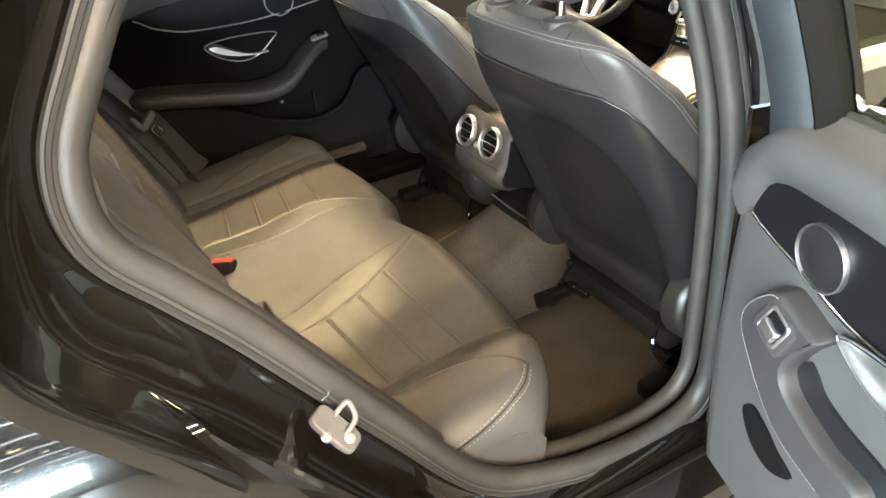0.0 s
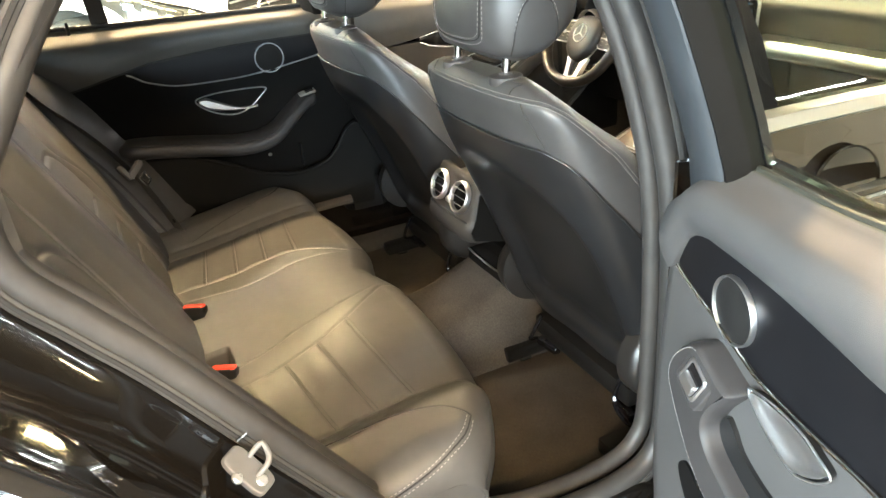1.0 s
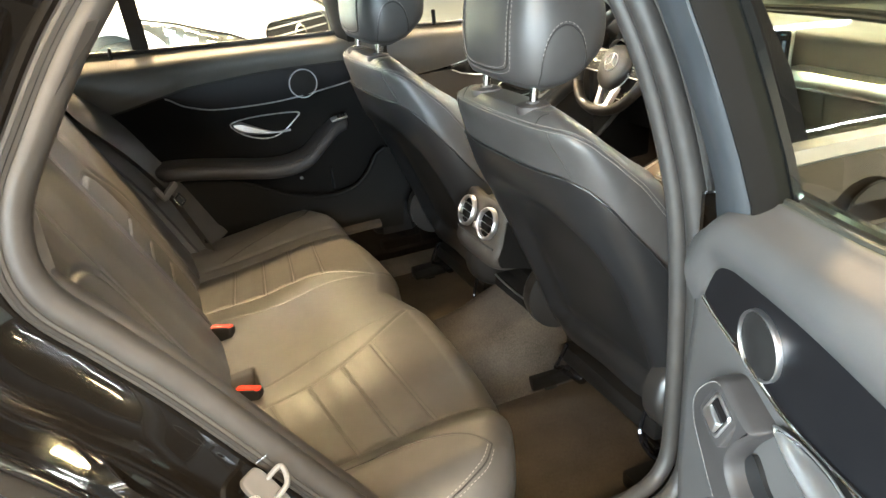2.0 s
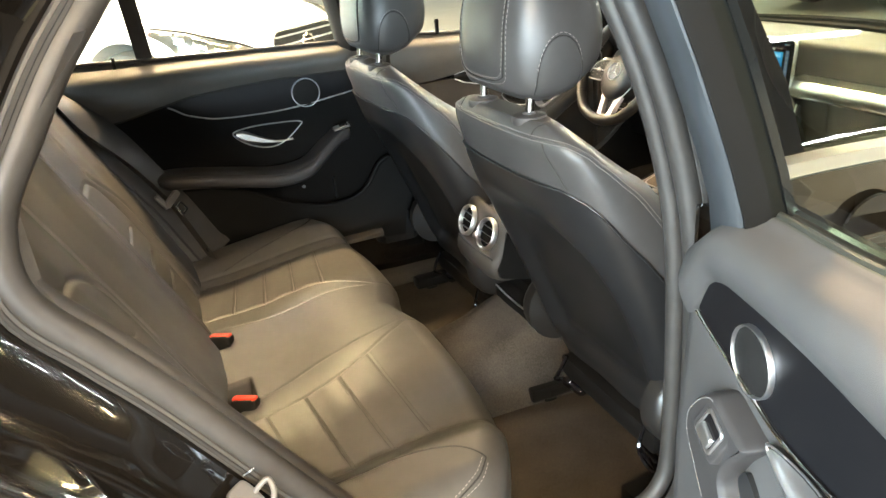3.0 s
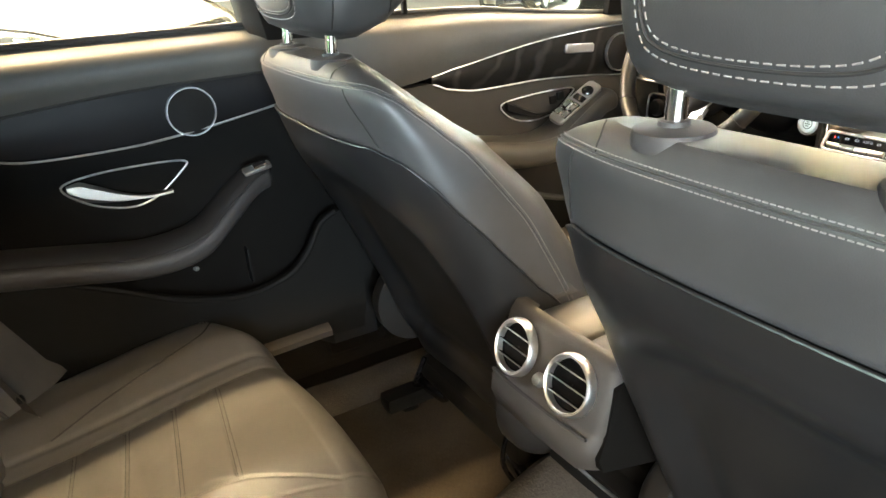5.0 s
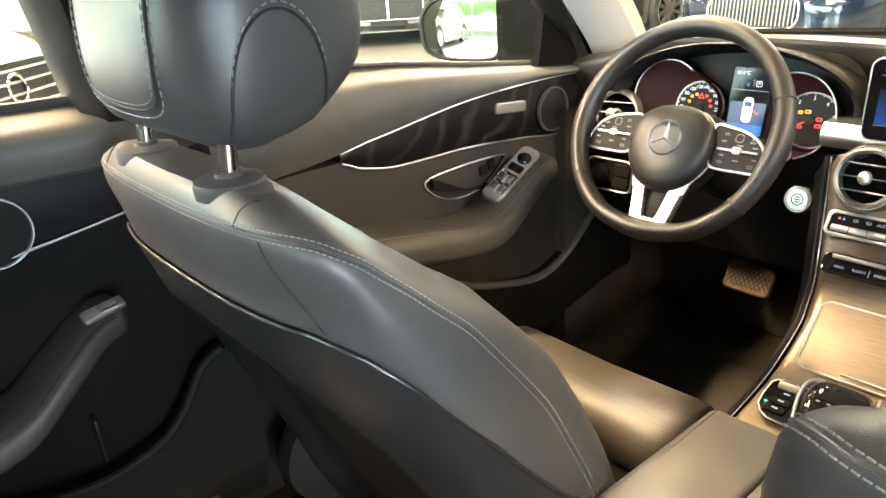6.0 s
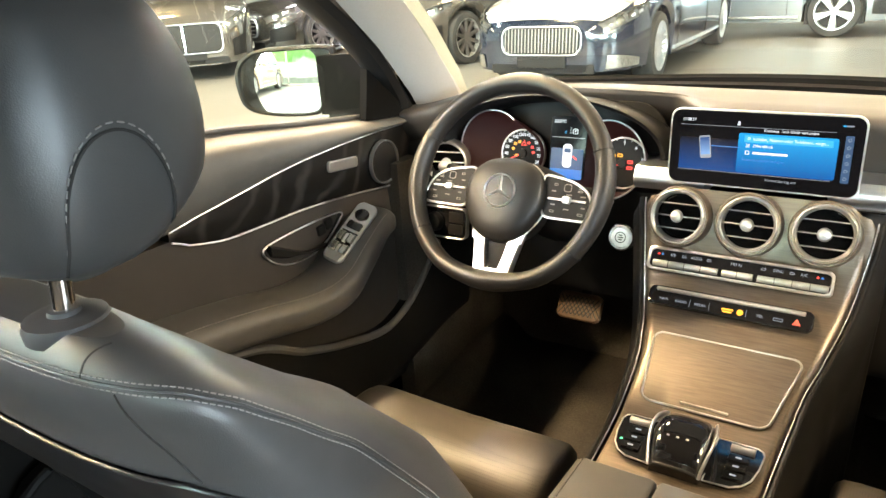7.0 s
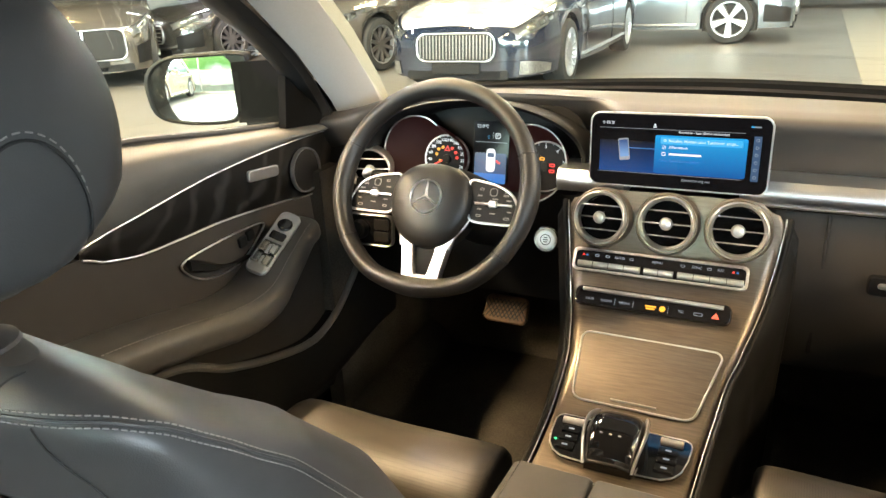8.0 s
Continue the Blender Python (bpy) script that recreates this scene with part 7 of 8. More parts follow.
for k in range(25):
    q = k / 24
    y = 0.044 - 0.092 * q
    z = 0.006 + 0.044 * max(0.0, math.sin(math.pi * (0.10 + 0.89 * q))) ** 0.56
    w = 0.031 + 0.008 * math.sin(math.pi * q)
    hump.append([TM @ Vector((w * math.copysign(abs(math.cos(a)) ** 0.55, math.cos(a)) + 0.001, y, z * max(0.0, math.sin(a)) ** 0.45)) for a in [math.pi * j / 20 for j in range(21)]])
    for i, sx in enumerate((-1, 1)):
        bow[i].append(TM @ Vector((sx * (w + 0.0012) + 0.001, y, z * 0.80)))
part("touch_pad", loft(hump), PIANO, ctl, "glossy black touchpad", angle=60)
for i in (0, 1):
    part("side_bow", tube(bow[i], 0.0046, 10, flat=0.45, up=(1, 0, 0)), SATIN, ctl, "silver side bow")
for x in (-0.012, 0.0, 0.012):
    part("pad_symbol", plate(rrect(0.004, 0.0022, 0.0006, 2), facing(TM @ Vector((x, -0.026, 0.0475)), (0, -0.35, 1)), 0.0012, 0.0003), STITCH, ctl)

# armrest lids and the rear of the console
arm = thing("console_cushion", "split padded leather armrest lid on the console", "armrest", at=(0, 0.0, 0.6))
for sx in (-1, 1):
    rings = []
    for y, z, k in ((0.158, 0.632, 0.0), (0.156, 0.644, 0.6), (0.148, 0.650, 1.0), (0.0, 0.655, 1.0), (-0.12, 0.659, 1.0), (-0.155, 0.655, 1.0), (-0.168, 0.645, 0.6)):
        x0, x1 = (0.0022, 0.104 + 0.004 * smooth(0.1, -0.1, y))
        rings.append([(sx * x, y, zz) for x, zz in ((x0, 0.605), (x0, z - 0.004), (x0 + 0.004, z), (x1 - 0.012, z), (x1 - 0.003, z - 0.005), (x1, z - 0.014), (x1, 0.605))])
    part("lid_half", loft(rings), LEATHER, arm, "black leather lid half", angle=50)
    part("stitching", stitches([(sx * 0.092, 0.145 - 0.30 * k / 20, 0.6515 + 0.006 * k / 20) for k in range(21)], 0.004, 0.003, 0.0006), SEAM, arm)
part("front_lip", tube([(-0.10 + 0.2 * k / 10, 0.162, 0.628) for k in range(11)], 0.004, 8), SATIN, arm)
rc = thing("rear_console", "console end with two chrome air vents for the rear", "console", at=(0, -0.15, 0.3))
rp = [(-0.150, 0.668, 0.104), (-0.168, 0.688, 0.108), (-0.182, 0.690, 0.110), (-0.190, 0.680, 0.111), (-0.202, 0.647, 0.112), (-0.218, 0.606, 0.110), (-0.220, 0.598, 0.108), (-0.228, 0.592, 0.108), (-0.234, 0.570, 0.104), (-0.229, 0.548, 0.098), (-0.205, 0.532, 0.092), (-0.15, 0.526, 0.088)]
part("console_end", loft([[(-w, y + 0.09, z - 0.005), (-w, y + 0.02, z - 0.002), (-w + 0.012, y + 0.004, z), (0, y, z + 0.002), (w - 0.012, y + 0.004, z), (w, y + 0.02, z - 0.002), (w, y + 0.09, z - 0.005)] for y, z, w in rp], closed=False, caps=False), DASH_TOP, rc, "rounded dark plastic console end", angle=60)
part("console_sides", loft([[(sgn * 0.112, y, z) for y, z in ((0.16, 0.60), (-0.14, 0.652), (-0.168, 0.672), (-0.185, 0.660), (-0.200, 0.60), (-0.212, 0.57), (-0.205, 0.55), (-0.10, 0.52), (-0.06, 0.30), (0.16, 0.30))] for sgn in (-1, 1)]), SOFT, rc)
for x in (-0.055, 0.056):
    vm = facing((x, -0.2110, 0.6485), (x * 0.6, -1, 0.42))
    round_vent(vm, 0.0385, rc, 3, False, 0.5)
part("vent_wheel", turned([(0.009, -0.004), (0.010, 0.004), (0.007, 0.010), (0.001, 0.012)], facing((0.0, -0.211, 0.6255), (0, -1, 0.4)), 18), SATIN, rc, "small silver thumb wheel")
part("panel_gap", tube([(-0.098 + 0.196 * k / 10, -0.2245 + 0.004 * abs(k / 5 - 1) ** 3, 0.5965) for k in range(11)], 0.0028, 6), SEAM, rc)
part("kick_strip", tube(spline([(-0.096, -0.124, 0.424), (-0.03, -0.128, 0.424), (0.04, -0.128, 0.424), (0.096, -0.124, 0.424)], 8), 0.0026, 8), SATIN, rc, "bright strip at the console foot")
part("foot", loft([[(-w, y + 0.10, z), (-w, y, z), (w, y, z), (w, y + 0.10, z)] for y, z, w in ((-0.09, 0.53, 0.085), (-0.09, 0.43, 0.090), (-0.120, 0.425, 0.096), (-0.125, 0.40, 0.098), (-0.115, 0.30, 0.10))]), HARD, rc)

# ---------------------------------------------------------------- steering wheel
sw = thing("steering_wheel", "black leather steering wheel with silver spokes", "steering wheel", at=(-0.365, 0.46, 0.895))
TILT = 0.50
WN = facing((-0.365, 0.4613, 0.895), (0, -math.cos(TILT), math.sin(TILT)))
rim = []
for k in range(72):
    a = k * math.tau / 72
    rr = 0.0165 + 0.002 * gauss(math.sin(a * 2), 0.5)
    low_flat = 1 - 0.03 * smooth(0.85, 1.0, -math.sin(a))
    c = Vector((0.1725 * math.cos(a), 0.1725 * math.sin(a) * low_flat, 0))
    d = c.normalized()
    rim.append([WN @ (c + d * (0.9 * rr * math.cos(b)) + Vector((0, 0, 1.12 * rr * math.sin(b)))) for b in [j * math.tau / 16 for j in range(16)]])
part("rim", loft(rim, loop=True), WHEEL_LEATHER, sw, "black leather rim")
for a in (22, 158, -35, -145):
    g = radians(a)
    c = Vector((0.1725 * math.cos(g), 0.1725 * math.sin(g), 0))
    d = c.normalized()
    part("rim_joint", tube([WN @ (c + d * (0.0160 * math.cos(b)) + Vector((0, 0, 0.0190 * math.sin(b)))) for b in [j * math.tau / 20 for j in range(20)]], 0.0012, 5, closed=True), SEAM, sw)
HY = -0.026
hub_o = [(p.x, p.y) for p in spline([(-0.074, 0.004, 0), (-0.066, 0.040, 0), (-0.040, 0.063, 0), (0.0, 0.070, 0), (0.040, 0.063, 0), (0.066, 0.040, 0), (0.074, 0.004, 0), (0.062, -0.038, 0), (0.034, -0.066, 0), (0, -0.074, 0), (-0.034, -0.066, 0), (-0.062, -0.038, 0)], 5, closed=True)]
part("hub", loft([[WN @ Vector((x * k, y * k + HY, z)) for x, y in hub_o] for k, z in ((0.90, -0.060), (0.98, -0.034), (1.0, -0.018), (0.985, -0.006), (0.93, 0.002), (0.80, 0.008), (0.55, 0.012), (0.3, 0.0135), (0.05, 0.014))]), WHEEL_LEATHER, sw, "black padded hub", angle=60)
EM = WN @ Matrix.Translation((0, HY + 0.009, 0.012))
em = part("emblem", turned([(0.0290, -0.003), (0.0290, 0.003), (0.0278, 0.0048), (0.0262, 0.003), (0.0258, -0.003)], EM, 48, closed=False), SATIN, sw, "chrome ring emblem")
for k in range(3):
    a = radians(90 + 120 * k)
    part("emblem_arm", loft([[EM @ Vector((math.cos(a) * r + -math.sin(a) * s * w, math.sin(a) * r + math.cos(a) * s * w, z)) for s, z in ((-1, 0.0008), (0, 0.0045), (1, 0.0008))] for r, w in ((0.0, 0.0052), (0.009, 0.0030), (0.0265, 0.0006))]), SATIN, em)
for k in (-1, 1):
    part("airbag_mark", plate(rrect(0.009, 0.0016, 0.0005, 1), WN @ Matrix.Translation((0.045 * k, HY + 0.020, 0.0078)), 0.0012, 0.0002), SEAM, sw)
for sx in (-1, 1):
    o = [(sx * x, y) for x, y in ((0.066, 0.020), (0.090, 0.0195), (0.120, 0.0130), (0.143, -0.001), (0.1565, -0.026), (0.158, -0.040), (0.150, -0.0465), (0.110, -0.0475), (0.080, -0.0465), (0.070, -0.036), (0.066, -0.006))]
    o2 = [(p.x, p.y) for p in spline([(x, y, 0) for x, y in o], 4, closed=True)]
    pod = part("key_pod", plate(o2, WN @ Matrix.Translation((0, 0, -0.030)), 0.020, 0.003), MATT_KEY, sw, "black key pod")
    part("pod_frame", tube([WN @ Vector((x, y, -0.0115)) for x, y in o2], 0.0024, 8, closed=True), SATIN, sw, "silver pod frame")
    P = lambda x, y, z=-0.0098: WN @ Matrix.Translation((sx * x, y, z))
    part("key_bar", loft([[WN @ Vector((sx * (0.111 + s * 0.032), -0.016 + 0.0020 * math.cos(a), -0.009 + 0.0025 * math.sin(a))) for a in [k * math.tau / 10 for k in range(10)]] for s in (-1, 1)]), SATIN, pod, "silver key bar")
    part("key_bar_centre", plate(rrect(0.014, 0.011, 0.003), P(0.111, -0.016, -0.010), 0.006, 0.002), SATIN, pod)
    part("touch_key", ring(rrect(0.013, 0.013, 0.004), 0.0011, P(0.109, 0.004), 0.001, 0, 0.0003), STITCH, pod)
    for px, py, w, h in ((0.088, 0.008, 0.007, 0.004), (0.131, 0.000, 0.009, 0.003), (0.130, 0.005, 0.004, 0.003), (0.086, -0.003, 0.008, 0.0022), (0.137, -0.008, 0.009, 0.0022), (0.113, -0.007, 0.010, 0.0018), (0.088, -0.025, 0.008, 0.0022), (0.088, -0.036, 0.008, 0.004), (0.112, -0.031, 0.010, 0.0018), (0.140, -0.026, 0.007, 0.002), (0.137, -0.037, 0.009, 0.004)):
        part("key_symbol", ring(rrect(w, h, 0.001, 2), min(0.0009, h * 0.42), P(px, py), 0.0006, 0, 0.0002), STITCH, pod)
    part("spoke", loft([[WN @ Vector((sx * x, y, z)) for y, z in ((0.012, -0.028), (0.010, -0.040), (-0.040, -0.040), (-0.042, -0.028))] for x in (0.05, 0.10, 0.165)]), HARD, sw)
    leg = [(sx * x, y) for x, y in ((0.022, -0.094), (0.048, -0.078), (0.044, -0.094), (0.037, -0.130), (0.0325, -0.158), (0.027, -0.1665), (0.010, -0.1675), (0.0105, -0.1445), (0.0130, -0.140), (0.0190, -0.112))]
    part("lower_spoke", plate(leg, WN @ Matrix.Translation((0, 0, -0.026)), 0.016, 0.003), SATIN, sw, "bright silver lower spoke")
    wrap = [WN @ Vector((sx * 0.0765 * math.sin(radians(a)) * (1 - 0.02 * math.cos(radians(a))), HY + 0.0735 * math.cos(radians(a)), -0.014)) for a in range(30, 78, 4)]
    part("hub_trim", tube(wrap, lambda q: 0.0014 + 0.0016 * math.sin(math.pi * q), 8), SATIN, sw)
    part("hub_trim", tube(spline([WN @ Vector((sx * x, y, -0.014)) for x, y in ((0.072, -0.046), (0.064, -0.060), (0.054, -0.072), (0.047, -0.083), (0.044, -0.098))], 5), lambda q: 0.0018 + 0.002 * q, 8), SATIN, sw)
part("spoke_bridge", plate([(-0.0115, -0.1445), (0.0115, -0.1445), (0.0115, -0.1675), (-0.0115, -0.1675)], WN @ Matrix.Translation((0, 0, -0.0262)), 0.016, 0.003), SATIN, sw, "bright silver spoke bridge")
part("spoke_back", plate([(-0.03, -0.07), (0.03, -0.07), (0.020, -0.150), (-0.020, -0.150)], WN @ Matrix.Translation((0, 0, -0.036)), 0.014, 0.003), HARD, sw)
col = thing("steering_column", "black plastic steering column shroud with stalks", "steering column", at=(-0.365, 0.6, 0.8))
part("shroud", loft([[WN @ Vector((0.058 * k * math.copysign(abs(math.cos(a)) ** 0.7, math.cos(a)), 0.050 * k * math.copysign(abs(math.sin(a)) ** 0.7, math.sin(a)), z)) for a in [j * math.tau / 28 for j in range(28)]] for k, z in ((0.8, -0.04), (1.0, -0.06), (1.1, -0.14), (1.1, -0.28))]), HARD, col)
for sx, dz in ((-1, 0.012), (1, 0.0)):
    part("stalk", loft([[WN @ (Vector((sx * (0.05 + 0.115 * k), 0.026 * (sx < 0) + 0.010 * k - 0.010, -0.055)) + Vector((0, (0.011 - 0.003 * k) * math.cos(a), (0.009 - 0.002 * k) * math.sin(a)))) for a in [j * math.tau / 12 for j in range(12)]] for k in (0, 0.3, 0.8, 0.95, 1.0)]), HARD, col, "black stalk")
    part("stalk_tip", turned([(0.0085, 0), (0.0095, 0.003), (0.0095, 0.016), (0.007, 0.019)], facing(WN @ Vector((sx * 0.150, 0.026 * (sx < 0) - 0.001, -0.055)), WN.to_3x3() @ Vector((sx, 0.1, 0))), 16), SATIN, col)
# pedals
pd = thing("brake_pedal", "brown-lit brake pedal with a ribbed rubber pad", "pedal", at=(-0.40, 0.90, 0.3))
PM = facing((-0.407, 0.895, 0.462), (0, -0.85, 0.5))
part("pad", plate(rrect(0.108, 0.066, 0.016), PM, 0.014, 0.004), COPPER, pd)
for k in range(-4, 5):
    for d in (-1, 1):
        part("rib", box(0, 0, 0, 0.0022, 0.055, 0.003, 0), PEDAL_GROOVE, pd).matrix_basis = PM @ Matrix.Translation((k * 0.0105, 0, 0.0145)) @ pose(0, 0, 0, 0, 0, 35 * d)
part("lever", tube([(-0.405, 0.91, 0.47), (-0.405, 0.98, 0.56), (-0.405, 1.0, 0.72)], 0.012, 8), HARD, pd)

# ---------------------------------------------------------------- showroom
CONCRETE = mat("showroom_floor", (0.088, 0.085, 0.082), 0.38, grain=0.12, scale=6, vary=0.12, bump=0.03, big=0.6)
TILE = mat("walkway_tile", (0.20, 0.180, 0.142), 0.35, grain=0.10, scale=3, vary=0.08, big=0.8)
PLASTER = mat("plaster", (0.62, 0.60, 0.57), 0.9, grain=0.08, scale=3, bump=0.05)
DARK_WALL = mat("dark_plaster", (0.10, 0.098, 0.095), 0.9, grain=0.08, scale=3, bump=0.05)
tagged(part("ground", sheet(lambda u, v: Vector((-60 + 120 * u, -60 + 120 * v, 0)), 8, 8), CONCRETE), "grey polished concrete showroom floor", "ground", kind="structure")
walkway = thing("pavement", "cream tiled walkway across the showroom", "pavement", kind="structure")
tile_mesh = None
for i in range(5):
    for j in range(26):
        if tile_mesh is None:
            t0 = part("tile", plate(rrect(0.592, 0.592, 0.004, 1), Matrix(), 0.006, 0.002), TILE, walkway)
            tile_mesh = t0.data
            t0.location = (0.95, 2.6, 0)
            continue
        ob = new("tile", tile_mesh)
        ob.parent = walkway
        ob.location = (0.95 + 0.6 * i, 2.6 + 0.6 * j, 0)

tagged(part("ceiling", box(3.5, 6, 5.0, 53, 34, 0.2, 0), mat("ceiling_paint", (0.07, 0.068, 0.065), 0.9, grain=0.1, scale=2)), "dark grey showroom ceiling", "ceiling", kind="structure")
tagged(part("wall_north", box(3.5, 23.0, 2.5, 53, 0.3, 5.0, 0), PLASTER), "plain pale showroom wall", "wall", kind="structure")
tagged(part("wall_east", join(box(29, 11.5, 2.5, 0.3, 23, 5.0, 0), box(29, -10.5, 2.5, 0.3, 1.0, 5.0, 0), box(29, -2.5, 2.5, 0.3, 5.0, 5.0, 0), box(29, -7.5, 0.25, 0.3, 5, 0.5, 0), box(29, -7.5, 4.9, 0.3, 5, 0.2, 0)), DARK_WALL), "plain dark grey showroom wall", "wall", kind="structure")
tagged(part("wall_west", box(-21, 6, 2.5, 0.3, 34, 5.0, 0), PLASTER), "plain pale showroom wall", "wall", kind="structure")
# glass front
front = thing("window_1", "full-height glass front of the showroom", "window", kind="structure", at=(-3, -10.6, 0))
for k in range(20):
    part("window_frame", box(-20.5 + 2.5 * k, -10.6, 2.45, 0.08, 0.14, 4.9, 0.01), SATIN, front)
for z in (0.05, 1.1, 4.85):
    part("window_sill", box(3.2, -10.6, z, 48, 0.12, 0.08 if z > 0.5 else 0.1, 0.01), SATIN, front)
for k in range(19):
    g = part("pane", sheet(lambda u, v: Vector((-20.5 + 2.5 * k + 2.42 * u + 0.04, -10.6, 0.1 + 4.75 * v)), 1, 1), GLASS, front)
    g.visible_shadow = False


side = thing("window_2", "wide side window of the showroom", "window", kind="structure", at=(29, -7.5, 0))
for k in range(3):
    part("window_frame", box(29, -10.0 + 2.5 * k, 2.65, 0.14, 0.08, 4.3, 0.01), SATIN, side)
for k in range(2):
    g = part("pane", sheet(lambda u, v: Vector((29, -9.96 + 2.5 * k + 2.42 * u, 0.5 + 4.3 * v)), 1, 1), GLASS, side)
    g.visible_shadow = False


def daylight_material():
    """Bright overcast sky above a band of trees and parked cars, out of focus."""
    m = bpy.data.materials.new("daylight")
    m.use_nodes = True
    n, l = m.node_tree.nodes, m.node_tree.links
    n.remove(n["Principled BSDF"])
    em, co, sep, no, add, ramp = n.new("ShaderNodeEmission"), n.new("ShaderNodeTexCoord"), n.new("ShaderNodeSeparateXYZ"), n.new("ShaderNodeTexNoise"), n.new("ShaderNodeMath"), n.new("ShaderNodeValToRGB")
    no.inputs["Scale"].default_value, no.inputs["Detail"].default_value = 0.55, 4
    l.new(co.outputs["Object"], no.inputs["Vector"])
    l.new(co.outputs["Object"], sep.inputs["Vector"])
    sc1 = n.new("ShaderNodeMath")
    sc1.operation = "MULTIPLY_ADD"
    sc1.inputs[1].default_value, sc1.inputs[2].default_value = 0.13, 0.06
    l.new(sep.outputs["Z"], sc1.inputs[0])
    add.operation = "MULTIPLY_ADD"
    add.inputs[1].default_value = 0.22
    l.new(no.outputs["Fac"], add.inputs[0])
    l.new(sc1.outputs[0], add.inputs[2])
    e = ramp.color_ramp.elements
    e[0].position, e[0].color = 0.12, (0.16, 0.16, 0.15, 1)
    e[1].position, e[1].color = 0.70, (0.80, 0.92, 1.0, 1)
    for p, c in ((0.30, (0.20, 0.23, 0.23, 1)), (0.36, (0.05, 0.11, 0.035, 1)), (0.50, (0.09, 0.16, 0.06, 1)), (0.60, (0.62, 0.80, 0.92, 1))):
        q = e.new(p)
        q.color = c
    l.new(add.outputs[0], ramp.inputs["Fac"])
    l.new(ramp.outputs["Color"], em.inputs["Color"])
    em.inputs["Strength"].default_value = DAYLIGHT
    l.new(em.outputs["Emission"], n["Material Output"].inputs["Surface"])
    return m


tagged(part("backdrop", sheet(lambda u, v: Vector((2 + 42 * math.sin(-1.4 + 3.35 * u), 6 - 25 * math.cos(-1.4 + 3.35 * u), 0.0 + 9 * v)), 40, 4), daylight_material()), "bright daylight with trees outside the showroom", "backdrop", kind="structure")

# the sky's light in the upper part of the glass front and of the side window
area_lamp("window_light", (1.0, -10.45, 3.2), (0.5, 0, 1.0), 27, 2.6, SKY_WATTS * 2.6, (0.68, 0.84, 0.96))
area_lamp("window_light", (28.6, -7.5, 3.2), (0.5, -0.8, 0.9), 4.8, 2.6, SKY_WATTS * 1.4, (0.68, 0.84, 0.96))

# ceiling strips: warm rows with cooler ones between
lamp_body = mat("lamp_housing", (0.5, 0.5, 0.5), 0.5)
for i, x in enumerate((-10.5, -6.6, -4.2, -2.4, 0.2, 5.6, 8.8)):
    for j, y in enumerate((-7.5, -4.2, -0.9, 2.6, 6.6, 11.5)):
        if x == 0.2 and y < 6:
            continue
        warm = (i + 2 * j) % 4 != 0 if j < 4 else (i + j) % 2 == 0
        area_lamp("ceiling_lamp", (x, y, 4.70), (x, y, 0), 0.24 if warm else 0.10, 1.3 if warm else 3.2, LAMP_WATTS * (0.6 if y > 5 else 1.0), WARM if warm else COOL)

# long light lines under the ceiling, beyond the open door
LINE_GLOW = mat("light_line_glow", (0.8, 0.8, 0.8), 0.4, glow=(0.86, 0.95, 1.0), power=16)
lline = thing("light_line", "long slim ceiling light with a cool white diffuser", "ceiling light", "ceiling light lines", at=(5.0, -1.0, 4.8))
part("housing", box(5.0, -1.0, 4.82, 0.10, 9.0, 0.06, 0.01), lamp_body, lline)
part("diffuser", box(5.0, -1.0, 4.785, 0.07, 8.96, 0.03, 0.008), LINE_GLOW, lline, "glowing diffuser")
for x, y in ((7.5, -1.6), (7.9, -0.2), (10.9, -0.8), (13.2, -1.2), (16.0, -0.5), (19.0, -1.4), (22.5, -0.8), (26.0, -1.0)):
    copy_thing(lline, pose(x, y, 4.8))

# rows of small spotlights over the walkway, mirrored in the black paint
SPOT_GLOW = mat("spot_glow", (0.8, 0.75, 0.6), 0.4, glow=(1.0, 0.80, 0.46), power=45)
spot = thing("ceiling_spotlight", "small round black ceiling spotlight glowing warm white", "spotlight", "ceiling spotlights", at=(4.0, -8.0, 4.9))
SPOT = Matrix.Translation((4.0, -8.0, 4.9))
part("housing", turned([(0.002, 0.0), (0.115, 0.0), (0.118, -0.17), (0.106, -0.175), (0.104, -0.15)], SPOT, 20, closed=False), lamp_body, spot)
part("lens", turned([(0.104, -0.152), (0.05, -0.158), (0.001, -0.16)], SPOT, 20, closed=False), SPOT_GLOW, spot, "glowing lens")
for i, x in enumerate((4.0, 6.8, 8.2, 10.4, 11.8, 14.6, 17.5, 20.6, 24.2)):
    for j in range(11):
        if i or j:
            copy_thing(spot, pose(x + 0.12 * (j % 2), -8.0 + 1.25 * j, 4.9))

# ---------------------------------------------------------------- parked cars
HEADLAMP = mat("headlamp", (0.10, 0.105, 0.11), 0.10, metal=0.5, grain=0.5, scale=9, coat=0.8)
TYRE = mat("tyre", (0.018, 0.018, 0.018), 0.8, grain=0.3, scale=40)
ALLOY = mat("alloy", (0.55, 0.55, 0.56), 0.3, metal=0.9)
ALLOY_DARK = mat("dark_alloy", (0.16, 0.15, 0.15), 0.35, metal=0.8)
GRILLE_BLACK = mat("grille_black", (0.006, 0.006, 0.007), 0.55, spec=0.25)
MESH_SILVER = cell_bump(mat("silver_mesh", (0.30, 0.29, 0.28), 0.4, metal=0.8, grain=0.5, scale=40), 60, 0.8, 0.006)
CAR_GLASS = mat("car_glass", (0.012, 0.014, 0.015), 0.04, coat=1.0)


def paint(name, c, rough=0.12, metal=0.35):
    return mat(name, c, rough, metal=metal, coat=1.0, grain=0.05, scale=300)


